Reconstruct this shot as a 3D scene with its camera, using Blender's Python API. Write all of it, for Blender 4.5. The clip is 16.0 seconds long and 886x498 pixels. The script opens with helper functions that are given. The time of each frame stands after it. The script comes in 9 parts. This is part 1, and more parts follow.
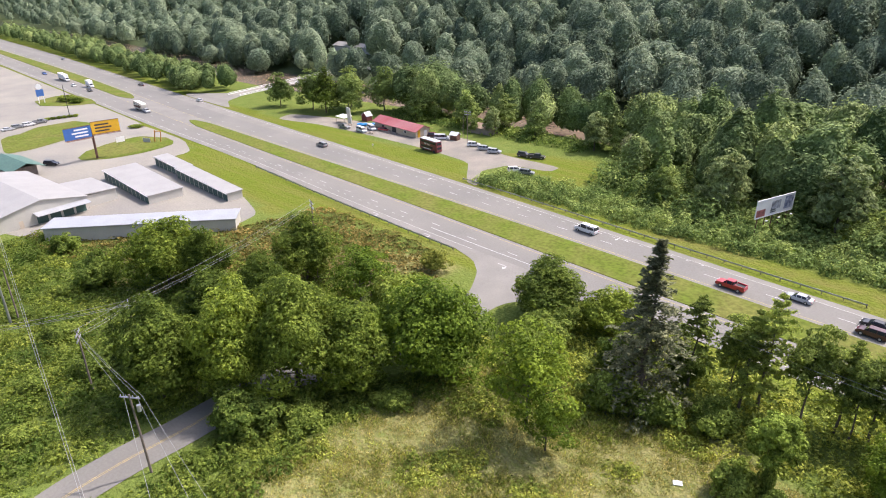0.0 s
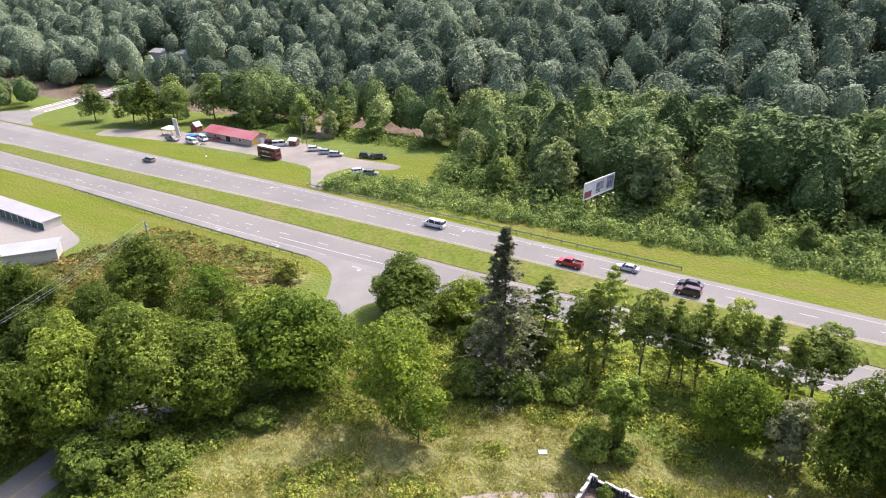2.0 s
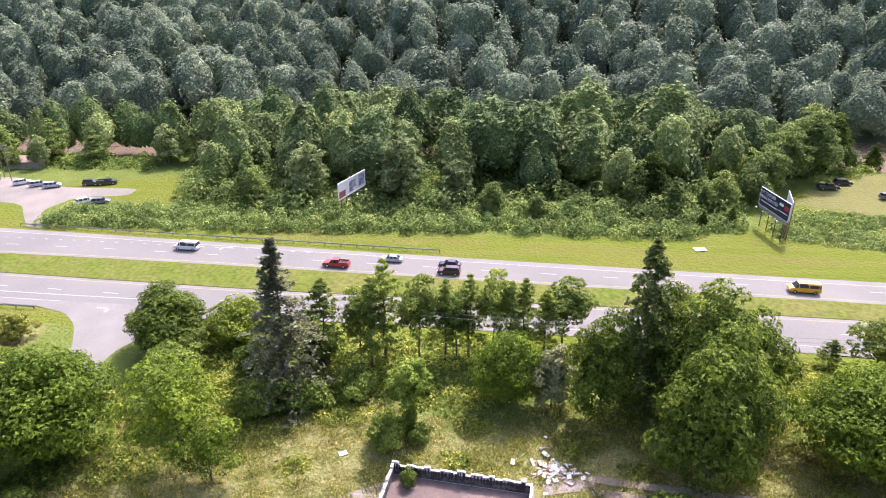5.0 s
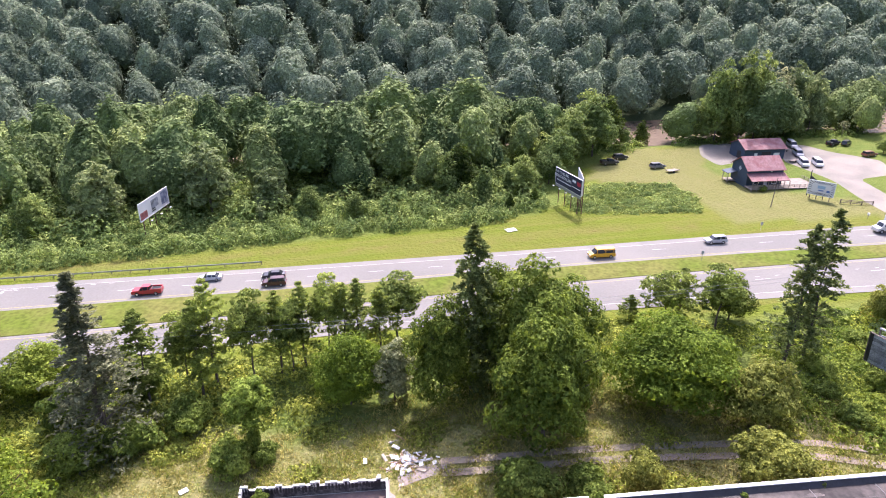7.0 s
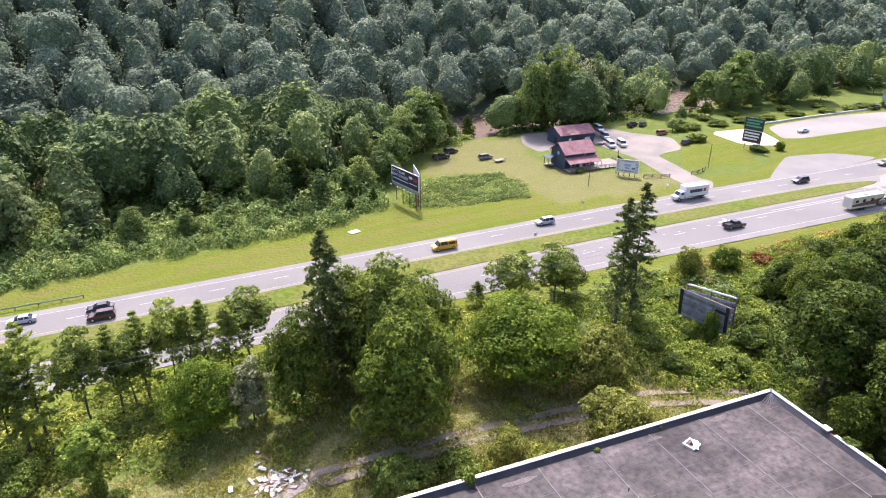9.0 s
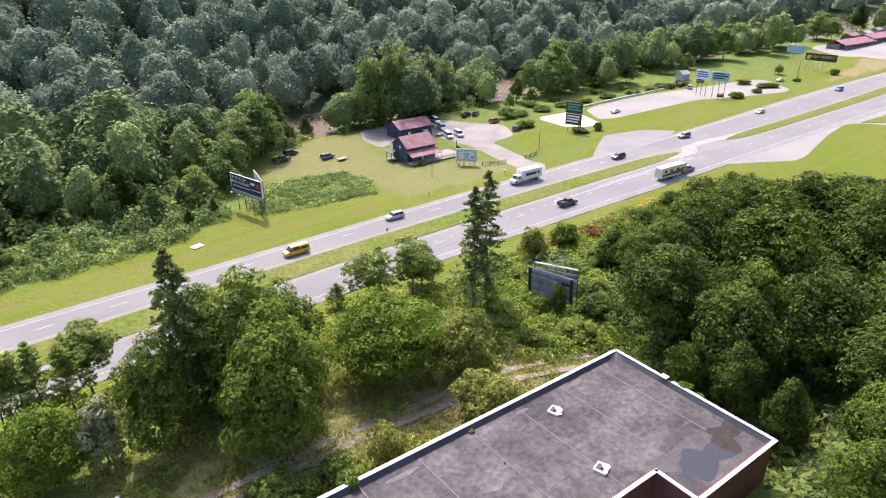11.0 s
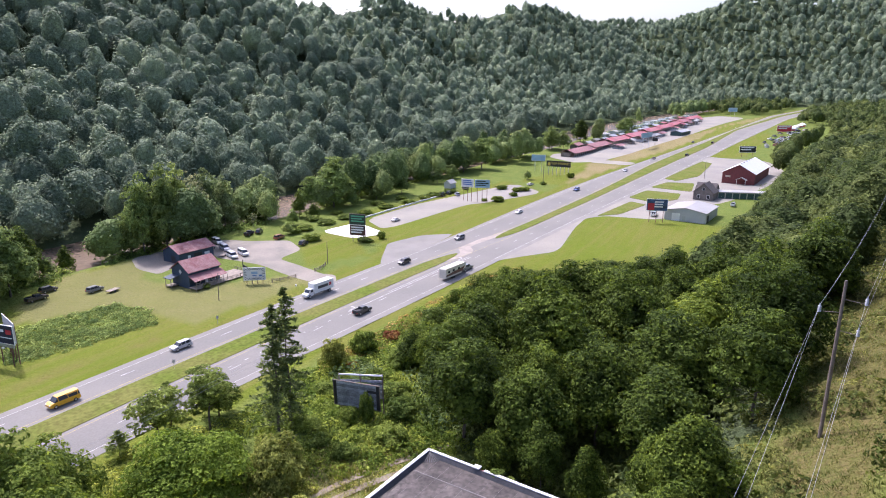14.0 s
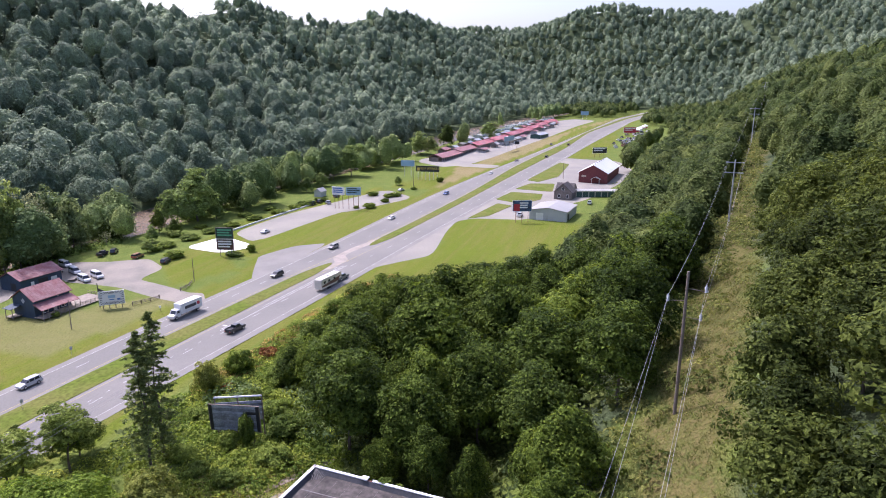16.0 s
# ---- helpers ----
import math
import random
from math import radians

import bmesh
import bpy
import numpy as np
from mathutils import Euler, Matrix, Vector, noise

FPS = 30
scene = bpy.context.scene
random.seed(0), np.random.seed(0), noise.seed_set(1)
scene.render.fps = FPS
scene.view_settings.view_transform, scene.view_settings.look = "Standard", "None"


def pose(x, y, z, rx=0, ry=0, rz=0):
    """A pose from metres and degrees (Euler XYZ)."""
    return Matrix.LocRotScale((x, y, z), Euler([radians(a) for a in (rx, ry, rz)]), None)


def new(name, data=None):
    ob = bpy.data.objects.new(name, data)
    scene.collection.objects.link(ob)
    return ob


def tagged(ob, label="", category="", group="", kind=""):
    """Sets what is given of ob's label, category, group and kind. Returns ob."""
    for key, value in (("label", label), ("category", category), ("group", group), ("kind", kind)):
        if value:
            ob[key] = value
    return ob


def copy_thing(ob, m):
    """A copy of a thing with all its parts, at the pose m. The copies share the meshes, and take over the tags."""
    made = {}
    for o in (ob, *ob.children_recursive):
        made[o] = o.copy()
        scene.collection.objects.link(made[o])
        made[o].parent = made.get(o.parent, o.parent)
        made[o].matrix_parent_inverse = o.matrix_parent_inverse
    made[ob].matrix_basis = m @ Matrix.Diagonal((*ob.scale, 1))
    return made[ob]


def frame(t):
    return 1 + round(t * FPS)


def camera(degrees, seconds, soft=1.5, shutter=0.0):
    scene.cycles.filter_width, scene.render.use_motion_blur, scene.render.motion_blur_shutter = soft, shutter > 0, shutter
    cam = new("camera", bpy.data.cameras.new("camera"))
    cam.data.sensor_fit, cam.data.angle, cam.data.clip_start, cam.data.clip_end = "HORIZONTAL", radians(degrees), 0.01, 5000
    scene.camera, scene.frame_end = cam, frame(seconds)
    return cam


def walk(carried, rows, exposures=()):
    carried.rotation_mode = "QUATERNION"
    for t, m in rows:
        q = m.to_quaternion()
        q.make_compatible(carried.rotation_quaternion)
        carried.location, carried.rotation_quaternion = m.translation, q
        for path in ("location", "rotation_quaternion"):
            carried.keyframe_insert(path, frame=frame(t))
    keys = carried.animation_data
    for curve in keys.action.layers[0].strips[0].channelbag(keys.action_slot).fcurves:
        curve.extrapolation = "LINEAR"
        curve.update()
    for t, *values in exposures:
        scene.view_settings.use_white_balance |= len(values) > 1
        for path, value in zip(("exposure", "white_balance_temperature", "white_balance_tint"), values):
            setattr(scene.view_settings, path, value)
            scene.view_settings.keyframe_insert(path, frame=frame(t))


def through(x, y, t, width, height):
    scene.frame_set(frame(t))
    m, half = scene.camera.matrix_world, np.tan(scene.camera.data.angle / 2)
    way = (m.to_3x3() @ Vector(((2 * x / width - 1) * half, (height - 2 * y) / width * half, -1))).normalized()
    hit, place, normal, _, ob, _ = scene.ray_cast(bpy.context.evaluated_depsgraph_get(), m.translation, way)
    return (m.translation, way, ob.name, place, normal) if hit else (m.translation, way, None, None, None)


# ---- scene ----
# camera and its way
cam = camera(69.43, 16.0, 1.0)
PATH = [
    (0, pose(0.00, 0.00, 58.00, 65.42, 0.11, 42.88)),
    (0.5, pose(0.15, -0.14, 58.09, 65.41, 0.06, 39.92)),
    (1, pose(0.13, -0.37, 58.21, 65.41, 0.02, 35.92)),
    (1.5, pose(0.07, -0.61, 58.37, 65.42, -0.01, 32.34)),
    (2, pose(0.06, -0.79, 58.55, 65.41, 0.01, 28.29)),
    (2.5, pose(0.06, -0.91, 58.60, 65.41, -0.04, 24.77)),
    (3, pose(0.08, -1.02, 58.64, 65.42, -0.02, 20.77)),
    (3.5, pose(-0.05, -1.16, 58.72, 65.45, -0.02, 17.18)),
    (4, pose(-0.22, -1.29, 58.77, 65.49, -0.12, 13.13)),
    (6.5, pose(-0.74, -1.77, 58.85, 65.70, -0.19, -7.43)),
    (7, pose(-0.89, -1.87, 58.82, 65.77, -0.18, -12.17)),
    (7.5, pose(-1.14, -1.90, 58.68, 65.87, -0.17, -16.40)),
    (8, pose(-1.24, -1.92, 58.75, 65.89, -0.14, -20.73)),
    (8.5, pose(-1.45, -1.90, 58.84, 65.86, -0.21, -24.43)),
    (9, pose(-1.63, -1.94, 58.96, 65.87, -0.12, -27.59)),
    (11.3, pose(-2.75, -1.55, 59.63, 65.91, -0.13, -44.39)),
    (11.5, pose(-2.90, -1.53, 59.70, 66.47, -0.22, -45.64)),
    (12, pose(-3.11, -1.49, 59.88, 69.67, -0.29, -48.57)),
    (12.5, pose(-3.26, -1.58, 59.84, 72.48, -0.28, -51.54)),
    (13, pose(-3.51, -1.55, 59.74, 74.36, -0.29, -54.81)),
    (13.5, pose(-3.86, -1.54, 59.80, 75.24, -0.30, -58.32)),
    (14, pose(-4.25, -1.62, 60.05, 75.38, -0.30, -61.94)),
    (14.5, pose(-4.53, -1.64, 60.26, 75.51, -0.26, -65.64)),
    (15, pose(-4.77, -1.70, 60.51, 75.63, -0.18, -68.77)),
    (15.5, pose(-4.90, -1.68, 60.74, 75.75, -0.20, -71.21)),
    (16, pose(-4.97, -1.55, 60.97, 75.85, -0.17, -73.62)),
]
walk(cam, PATH, exposures=[(0, 0.97, 6200, 19), (3, 1.25, 6000, 25), (6.5, 1.42, 5950, 30), (9, 1.3, 5900, 28), (12, 1.16, 5850, 24), (16, 0.86, 5650, 29)])
from collections import namedtuple

# ---- daylight: hazy summer sky, sun beyond the road, high in the south ----
SUN_EL, SUN_AZ = radians(54), radians(68)      # azimuth counted from +x towards +y
world = bpy.data.worlds.new("sky")
scene.world = world
world.use_nodes = True
wn = world.node_tree
sky = wn.nodes.new("ShaderNodeTexSky")
sky.sky_type = "NISHITA"
sky.sun_disc = False
sky.sun_elevation = SUN_EL
sky.sun_rotation = math.pi / 2 - SUN_AZ
sky.air_density, sky.dust_density, sky.ozone_density = 1.1, 4.5, 0.7
wn.nodes["Background"].inputs["Strength"].default_value = 0.15
wn.links.new(sky.outputs[0], wn.nodes["Background"].inputs["Color"])
sun = new("sun", bpy.data.lights.new("sun", "SUN"))
sun.data.energy, sun.data.angle, sun.data.color = 2.55, radians(0.6), (1.0, 0.95, 0.87)
sun_way = Vector((math.cos(SUN_AZ) * math.cos(SUN_EL), math.sin(SUN_AZ) * math.cos(SUN_EL), math.sin(SUN_EL)))
sun.matrix_world = Matrix.Translation((0, 0, 300)) @ sun_way.to_track_quat("Z", "Y").to_matrix().to_4x4()

# ---- materials ----
MATS = {}


def mat(name, colour, rough=0.8, metal=0.0, vary=0.15, scale=1.0, fine=12.0, bump=0.0, second=None, per_object=0.0, coat=0.0):
    """A surface with variation at two scales: broad stains towards a second colour, and fine grain, with relief."""
    if name in MATS:
        return MATS[name]
    m = MATS[name] = bpy.data.materials.new(name)
    m.use_nodes = True
    n, l = m.node_tree.nodes, m.node_tree.links
    b = n["Principled BSDF"]
    b.inputs["Roughness"].default_value, b.inputs["Metallic"].default_value = rough, metal
    b.inputs["Coat Weight"].default_value = coat
    co = n.new("ShaderNodeTexCoord")
    broad, grain = n.new("ShaderNodeTexNoise"), n.new("ShaderNodeTexNoise")
    broad.inputs["Scale"].default_value, broad.inputs["Detail"].default_value = scale, 5
    grain.inputs["Scale"].default_value, grain.inputs["Detail"].default_value = fine, 3
    for t in (broad, grain):
        l.new(co.outputs["Object"], t.inputs["Vector"])
    ramp = n.new("ShaderNodeMapRange")
    ramp.inputs["From Min"].default_value, ramp.inputs["From Max"].default_value = 0.35, 0.65
    l.new(broad.outputs["Fac"], ramp.inputs["Value"])
    mix = n.new("ShaderNodeMix")
    mix.data_type = "RGBA"
    two = second or tuple(c * (1 - 1.6 * vary) for c in colour)
    mix.inputs["A"].default_value, mix.inputs["B"].default_value = (*colour, 1), (*two, 1)
    l.new(ramp.outputs["Result"], mix.inputs["Factor"])
    hsv = n.new("ShaderNodeHueSaturation")
    val = n.new("ShaderNodeMapRange")
    val.inputs["To Min"].default_value, val.inputs["To Max"].default_value = 1 - vary, 1 + vary
    val.inputs["From Min"].default_value, val.inputs["From Max"].default_value = 0.3, 0.7
    l.new(grain.outputs["Fac"], val.inputs["Value"])
    l.new(mix.outputs["Result"], hsv.inputs["Color"])
    last = val.outputs["Result"]
    if per_object:
        info = n.new("ShaderNodeObjectInfo")
        r = n.new("ShaderNodeMapRange")
        r.inputs["To Min"].default_value, r.inputs["To Max"].default_value = 1 - per_object, 1 + per_object
        l.new(info.outputs["Random"], r.inputs["Value"])
        mul = n.new("ShaderNodeMath")
        mul.operation = "MULTIPLY"
        l.new(last, mul.inputs[0]), l.new(r.outputs["Result"], mul.inputs[1])
        last = mul.outputs[0]
    l.new(last, hsv.inputs["Value"])
    l.new(hsv.outputs["Color"], b.inputs["Base Color"])
    if bump:
        bp = n.new("ShaderNodeBump")
        bp.inputs["Strength"].default_value, bp.inputs["Distance"].default_value = bump, 0.05
        l.new(grain.outputs["Fac"], bp.inputs["Height"])
        l.new(bp.outputs["Normal"], b.inputs["Normal"])
    return m


def leaf_mat(name, colour, light, spread=0.35, through=0.4, leafy=0.9, fine=5.0):
    """Leaves: matt, partly letting the sun through, each leaf and each tree a little different."""
    m = MATS[name] = bpy.data.materials.new(name)
    m.use_nodes = True
    n, l = m.node_tree.nodes, m.node_tree.links
    b, out = n["Principled BSDF"], n["Material Output"]
    b.inputs["Roughness"].default_value = 0.7
    b.inputs["Specular IOR Level"].default_value = 0.1
    geo, info = n.new("ShaderNodeNewGeometry"), n.new("ShaderNodeObjectInfo")

    def noise(scale, detail):
        t = n.new("ShaderNodeTexNoise")
        t.inputs["Scale"].default_value, t.inputs["Detail"].default_value = scale, detail
        l.new(geo.outputs["Position"], t.inputs["Vector"])
        return t.outputs["Fac"]

    def ranged(value, low, high, a=0.0, c=1.0):
        r = n.new("ShaderNodeMapRange")
        r.inputs["From Min"].default_value, r.inputs["From Max"].default_value = a, c
        r.inputs["To Min"].default_value, r.inputs["To Max"].default_value = low, high
        l.new(value, r.inputs["Value"])
        return r.outputs["Result"]

    def sums(op, p, q):
        k = n.new("ShaderNodeMath")
        k.operation = op
        for i, v in enumerate((p, q)):
            if isinstance(v, float):
                k.inputs[i].default_value = v
            else:
                l.new(v, k.inputs[i])
        return k.outputs[0]

    patch = ranged(noise(0.16, 4), 0.1, 0.9, 0.3, 0.7)
    fac = sums("ADD", patch, ranged(geo.outputs["Random Per Island"], -leafy / 2, leafy / 2))
    mix = n.new("ShaderNodeMix")
    mix.data_type = "RGBA"
    mix.inputs["A"].default_value = (*(0.72 * c for c in colour), 1)
    mix.inputs["B"].default_value = (*(1.12 * c for c in light), 1)
    l.new(fac, mix.inputs["Factor"])
    hsv = n.new("ShaderNodeHueSaturation")
    l.new(mix.outputs["Result"], hsv.inputs["Color"])
    if spread:
        value = ranged(info.outputs["Random"], 1 - spread, 1 + spread)
        l.new(ranged(info.outputs["Random"], 0.508, 0.490), hsv.inputs["Hue"])
    else:      # joined woods: the difference from tree to tree is kept with the mesh
        tint = n.new("ShaderNodeAttribute")
        tint.attribute_name = "tint"
        value = ranged(tint.outputs["Fac"], 0.68, 1.32)
        l.new(ranged(tint.outputs["Fac"], 0.522, 0.484), hsv.inputs["Hue"])
    # single leaves within a spray: each cell has its own shade and tilt
    cells = n.new("ShaderNodeTexVoronoi")
    cells.inputs["Scale"].default_value = fine
    l.new(geo.outputs["Position"], cells.inputs["Vector"])
    value = sums("MULTIPLY", value, ranged(cells.outputs["Color"], 0.6, 1.4))
    tilt, centred, turned = n.new("ShaderNodeVectorMath"), n.new("ShaderNodeVectorMath"), n.new("ShaderNodeVectorMath")
    centred.operation, tilt.operation, turned.operation = "SUBTRACT", "MULTIPLY_ADD", "NORMALIZE"
    l.new(cells.outputs["Color"], centred.inputs[0])
    centred.inputs[1].default_value = (0.5, 0.5, 0.5)
    l.new(centred.outputs[0], tilt.inputs[0])
    tilt.inputs[1].default_value = (1.1, 1.1, 1.1)
    l.new(geo.outputs["Normal"], tilt.inputs[2])
    l.new(tilt.outputs[0], turned.inputs[0])
    l.new(turned.outputs[0], b.inputs["Normal"])
    l.new(value, hsv.inputs["Value"])
    l.new(hsv.outputs["Color"], b.inputs["Base Color"])
    tr, ms = n.new("ShaderNodeBsdfTranslucent"), n.new("ShaderNodeMixShader")
    warm = n.new("ShaderNodeHueSaturation")
    warm.inputs["Value"].default_value, warm.inputs["Saturation"].default_value, warm.inputs["Hue"].default_value = 1.8, 1.05, 0.49
    l.new(hsv.outputs["Color"], warm.inputs["Color"])
    l.new(warm.outputs["Color"], tr.inputs["Color"])
    l.new(turned.outputs[0], tr.inputs["Normal"])
    ms.inputs[0].default_value = through
    l.new(b.outputs[0], ms.inputs[1]), l.new(tr.outputs[0], ms.inputs[2])
    l.new(ms.outputs[0], out.inputs["Surface"])
    return m


ASPHALT = mat("old_asphalt", (0.190, 0.179, 0.156), 0.9, vary=0.1, scale=0.05, fine=3, bump=0.2, second=(0.160, 0.152, 0.134))
SHOULDER = mat("worn_shoulder", (0.212, 0.200, 0.174), 0.9, vary=0.1, scale=0.15, fine=4, bump=0.2)
LOT = mat("pale_lot", (0.262, 0.241, 0.196), 0.92, vary=0.1, scale=0.06, fine=2, bump=0.2, second=(0.21, 0.196, 0.17))
GRAVEL = mat("tan_gravel", (0.255, 0.224, 0.180), 0.95, vary=0.2, scale=0.12, fine=6, bump=0.5, second=(0.185, 0.168, 0.138))
SAND = mat("white_sand", (0.72, 0.70, 0.64), 0.95, vary=0.05, scale=0.2, fine=5)
DIRT = mat("brown_dirt", (0.27, 0.21, 0.16), 0.95, vary=0.15, scale=0.3, fine=4, bump=0.4, second=(0.20, 0.18, 0.12))
WHITE_LINE = mat("white_road_paint", (0.47, 0.46, 0.44), 0.7, vary=0.2, fine=5)
YELLOW_LINE = mat("yellow_road_paint", (0.45, 0.34, 0.12), 0.7, vary=0.15, fine=5)
WATER = mat("brown_river_water", (0.16, 0.115, 0.075), 0.25, vary=0.2, scale=0.05, fine=0.6, bump=0.25, second=(0.20, 0.15, 0.10))
VERGE = mat("mown_verge_grass", (0.098, 0.132, 0.016), 0.9, vary=0.25, scale=0.12, fine=1.2, bump=0.6, second=(0.140, 0.142, 0.035))
VERGE.node_tree.nodes["Principled BSDF"].inputs["Specular IOR Level"].default_value = 0.08
BARK = mat("grey_brown_bark", (0.13, 0.105, 0.085), 0.9, vary=0.25, scale=1.5, fine=8, bump=0.5)
WOODPOLE = mat("weathered_pole_wood", (0.20, 0.16, 0.13), 0.85, vary=0.2, scale=0.8, fine=6)
GALV = mat("galvanised_steel", (0.42, 0.43, 0.43), 0.5, 0.7, vary=0.1, fine=6)
RUST = mat("rusty_brown_steel", (0.19, 0.10, 0.07), 0.8, 0.2, vary=0.2, fine=5)
WHITE = mat("white_paint", (0.74, 0.74, 0.72), 0.6, vary=0.06, scale=0.4, fine=5)
BLACKP = mat("black_paint", (0.025, 0.025, 0.03), 0.55, vary=0.2)
GLASS_DARK = mat("dark_window_glass", (0.03, 0.035, 0.045), 0.08, vary=0.1)
RUBBER = mat("black_rubber", (0.03, 0.03, 0.03), 0.85, vary=0.1)
CHROME = mat("bright_metal", (0.6, 0.6, 0.6), 0.3, 0.9, vary=0.05)

LEAF_GREEN = leaf_mat("leaf_green", (0.096, 0.150, 0.020), (0.168, 0.220, 0.031))
LEAF_BRIGHT = leaf_mat("leaf_bright", (0.098, 0.162, 0.017), (0.170, 0.236, 0.027), 0.2)
LEAF_DARK = leaf_mat("leaf_dark", (0.040, 0.068, 0.011), (0.088, 0.128, 0.017), 0.35, 0.35, 0.9, 4.0)
LEAF_SLOPE = leaf_mat("leaf_slope", (0.060, 0.086, 0.022), (0.105, 0.135, 0.036), 0.0, 0.35, 0.7, 2.2)
LEAF_SHADE = leaf_mat("leaf_shade", (0.095, 0.146, 0.022), (0.168, 0.218, 0.034))
LEAF_OLIVE = leaf_mat("leaf_olive", (0.155, 0.185, 0.032), (0.255, 0.27, 0.056), 0.2)
LEAF_PALE = leaf_mat("leaf_grey_green", (0.20, 0.225, 0.105), (0.30, 0.32, 0.16), 0.2)
LEAF_PALE_TREE = leaf_mat("leaf_dull_green", (0.155, 0.205, 0.078), (0.235, 0.285, 0.115), 0.2)
NEEDLE = leaf_mat("needle_dark", (0.112, 0.152, 0.046), (0.185, 0.225, 0.066), 0.2, 0.35)
NEEDLE_OLD = leaf_mat("needle_grey", (0.150, 0.165, 0.085), (0.225, 0.228, 0.120), 0.2, 0.3)
TWIGS = mat("bare_grey_twigs", (0.24, 0.21, 0.18), 0.9, vary=0.2)
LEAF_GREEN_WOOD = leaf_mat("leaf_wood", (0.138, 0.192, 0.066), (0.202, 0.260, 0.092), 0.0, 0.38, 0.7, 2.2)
# distance haze is mixed into these leaves: base colour lifted, paler and bluer
LEAF_HILL_HAZY = leaf_mat("leaf_hill_hazy", (0.150, 0.198, 0.124), (0.205, 0.252, 0.158), 0.0, 0.4, 0.4, 1.8)
LEAF_WEED = leaf_mat("leaf_weed", (0.19, 0.238, 0.038), (0.305, 0.335, 0.065), 0.0)
LEAF_SHRUB = leaf_mat("leaf_shrub", (0.112, 0.178, 0.036), (0.200, 0.265, 0.062), 0.0)
LEAF_BANK = leaf_mat("leaf_bank", (0.150, 0.215, 0.058), (0.240, 0.305, 0.090), 0.0, 0.4, 0.9, 3.0)
LEAF_VINE = leaf_mat("leaf_vine", (0.140, 0.208, 0.028), (0.245, 0.295, 0.048), 0.0)
LEAF_BUSH = leaf_mat("leaf_bush", (0.115, 0.175, 0.030), (0.195, 0.25, 0.046), 0.25)
LEAF_KUDZU = leaf_mat("leaf_kudzu", (0.112, 0.168, 0.024), (0.180, 0.222, 0.040), 0.0, 0.4, 0.6)
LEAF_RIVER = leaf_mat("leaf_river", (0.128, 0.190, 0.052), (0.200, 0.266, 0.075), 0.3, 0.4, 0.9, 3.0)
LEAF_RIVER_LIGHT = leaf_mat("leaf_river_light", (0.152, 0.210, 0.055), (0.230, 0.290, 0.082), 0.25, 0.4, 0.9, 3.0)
LEAF_RIDGE = leaf_mat("leaf_ridge", (0.044, 0.064, 0.011), (0.088, 0.112, 0.020), 0.4, 0.3, 0.9, 4.0)
TAWNY = leaf_mat("tawny_weeds", (0.26, 0.20, 0.055), (0.40, 0.30, 0.095), 0.0, 0.45)
LEAF_YOUNG = leaf_mat("leaf_young", (0.155, 0.225, 0.030), (0.255, 0.32, 0.052), 0.15)
LEAF_RUSSET = leaf_mat("leaf_russet", (0.135, 0.130, 0.034), (0.225, 0.185, 0.056), 0.0)
STRAW = leaf_mat("dry_grass", (0.265, 0.262, 0.076), (0.41, 0.375, 0.135), 0.0, 0.5)
LEAF_SCRUB = leaf_mat("leaf_scrub", (0.088, 0.115, 0.026), (0.15, 0.16, 0.042), 0.0)
LEAF_WOODY = leaf_mat("leaf_woody", (0.050, 0.084, 0.011), (0.115, 0.160, 0.020), 0.4, 0.35, 0.9, 4.0)
BROWN_GRASS = leaf_mat("brown_grass", (0.125, 0.125, 0.036), (0.19, 0.172, 0.060), 0.0, 0.4)
LEAF_PINE = leaf_mat("needle_pine", (0.155, 0.210, 0.050), (0.245, 0.30, 0.070), 0.25, 0.55)
LEAF_RED = leaf_mat("leaf_red", (0.24, 0.05, 0.03), (0.25, 0.14, 0.04), 0.1)

# ---- mesh building ----


class Shape:
    """Collects faces of one part, then becomes one mesh."""

    def __init__(self):
        self.v, self.f = [], []

    def face(self, *pts):
        i = len(self.v)
        self.v += [tuple(p) for p in pts]
        self.f.append(tuple(range(i, i + len(pts))))
        return self

    def prism(self, low, high):
        """A solid between two rings of points."""
        i, k = len(self.v), len(low)
        self.v += [tuple(p) for p in low] + [tuple(p) for p in high]
        self.f.append(tuple(i + k - 1 - j for j in range(k)))
        self.f.append(tuple(i + k + j for j in range(k)))
        for j in range(k):
            a, b = j, (j + 1) % k
            self.f.append((i + a, i + b, i + k + b, i + k + a))
        return self

    def box(self, x0, x1, y0, y1, z0, z1):
        return self.prism([(x0, y0, z0), (x1, y0, z0), (x1, y1, z0), (x0, y1, z0)],
                          [(x0, y0, z1), (x1, y0, z1), (x1, y1, z1), (x0, y1, z1)])

    def poly(self, pts, z0, z1):
        return self.prism([(x, y, z0) for x, y in pts], [(x, y, z1) for x, y in pts])

    def rod(self, a, b, r0, r1=None, n=8):
        a, b = Vector(a), Vector(b)
        q = (b - a).to_track_quat("Z", "Y")
        r1 = r0 if r1 is None else r1
        ring = [Vector((math.cos(2 * math.pi * j / n), math.sin(2 * math.pi * j / n), 0)) for j in range(n)]
        return self.prism([a + q @ (p * r0) for p in ring], [b + q @ (p * r1) for p in ring])

    def wheel(self, x, y, z, r, w, n=14):
        return self.rod((x, y - w / 2, z), (x, y + w / 2, z), r, n=n)

    def mesh(self, name, material, smooth=False):
        me = bpy.data.meshes.new(name)
        me.from_pydata(self.v, [], self.f)
        me.materials.append(material)
        if smooth:
            me.polygons.foreach_set("use_smooth", [True] * len(me.polygons))
        me.update()
        return me


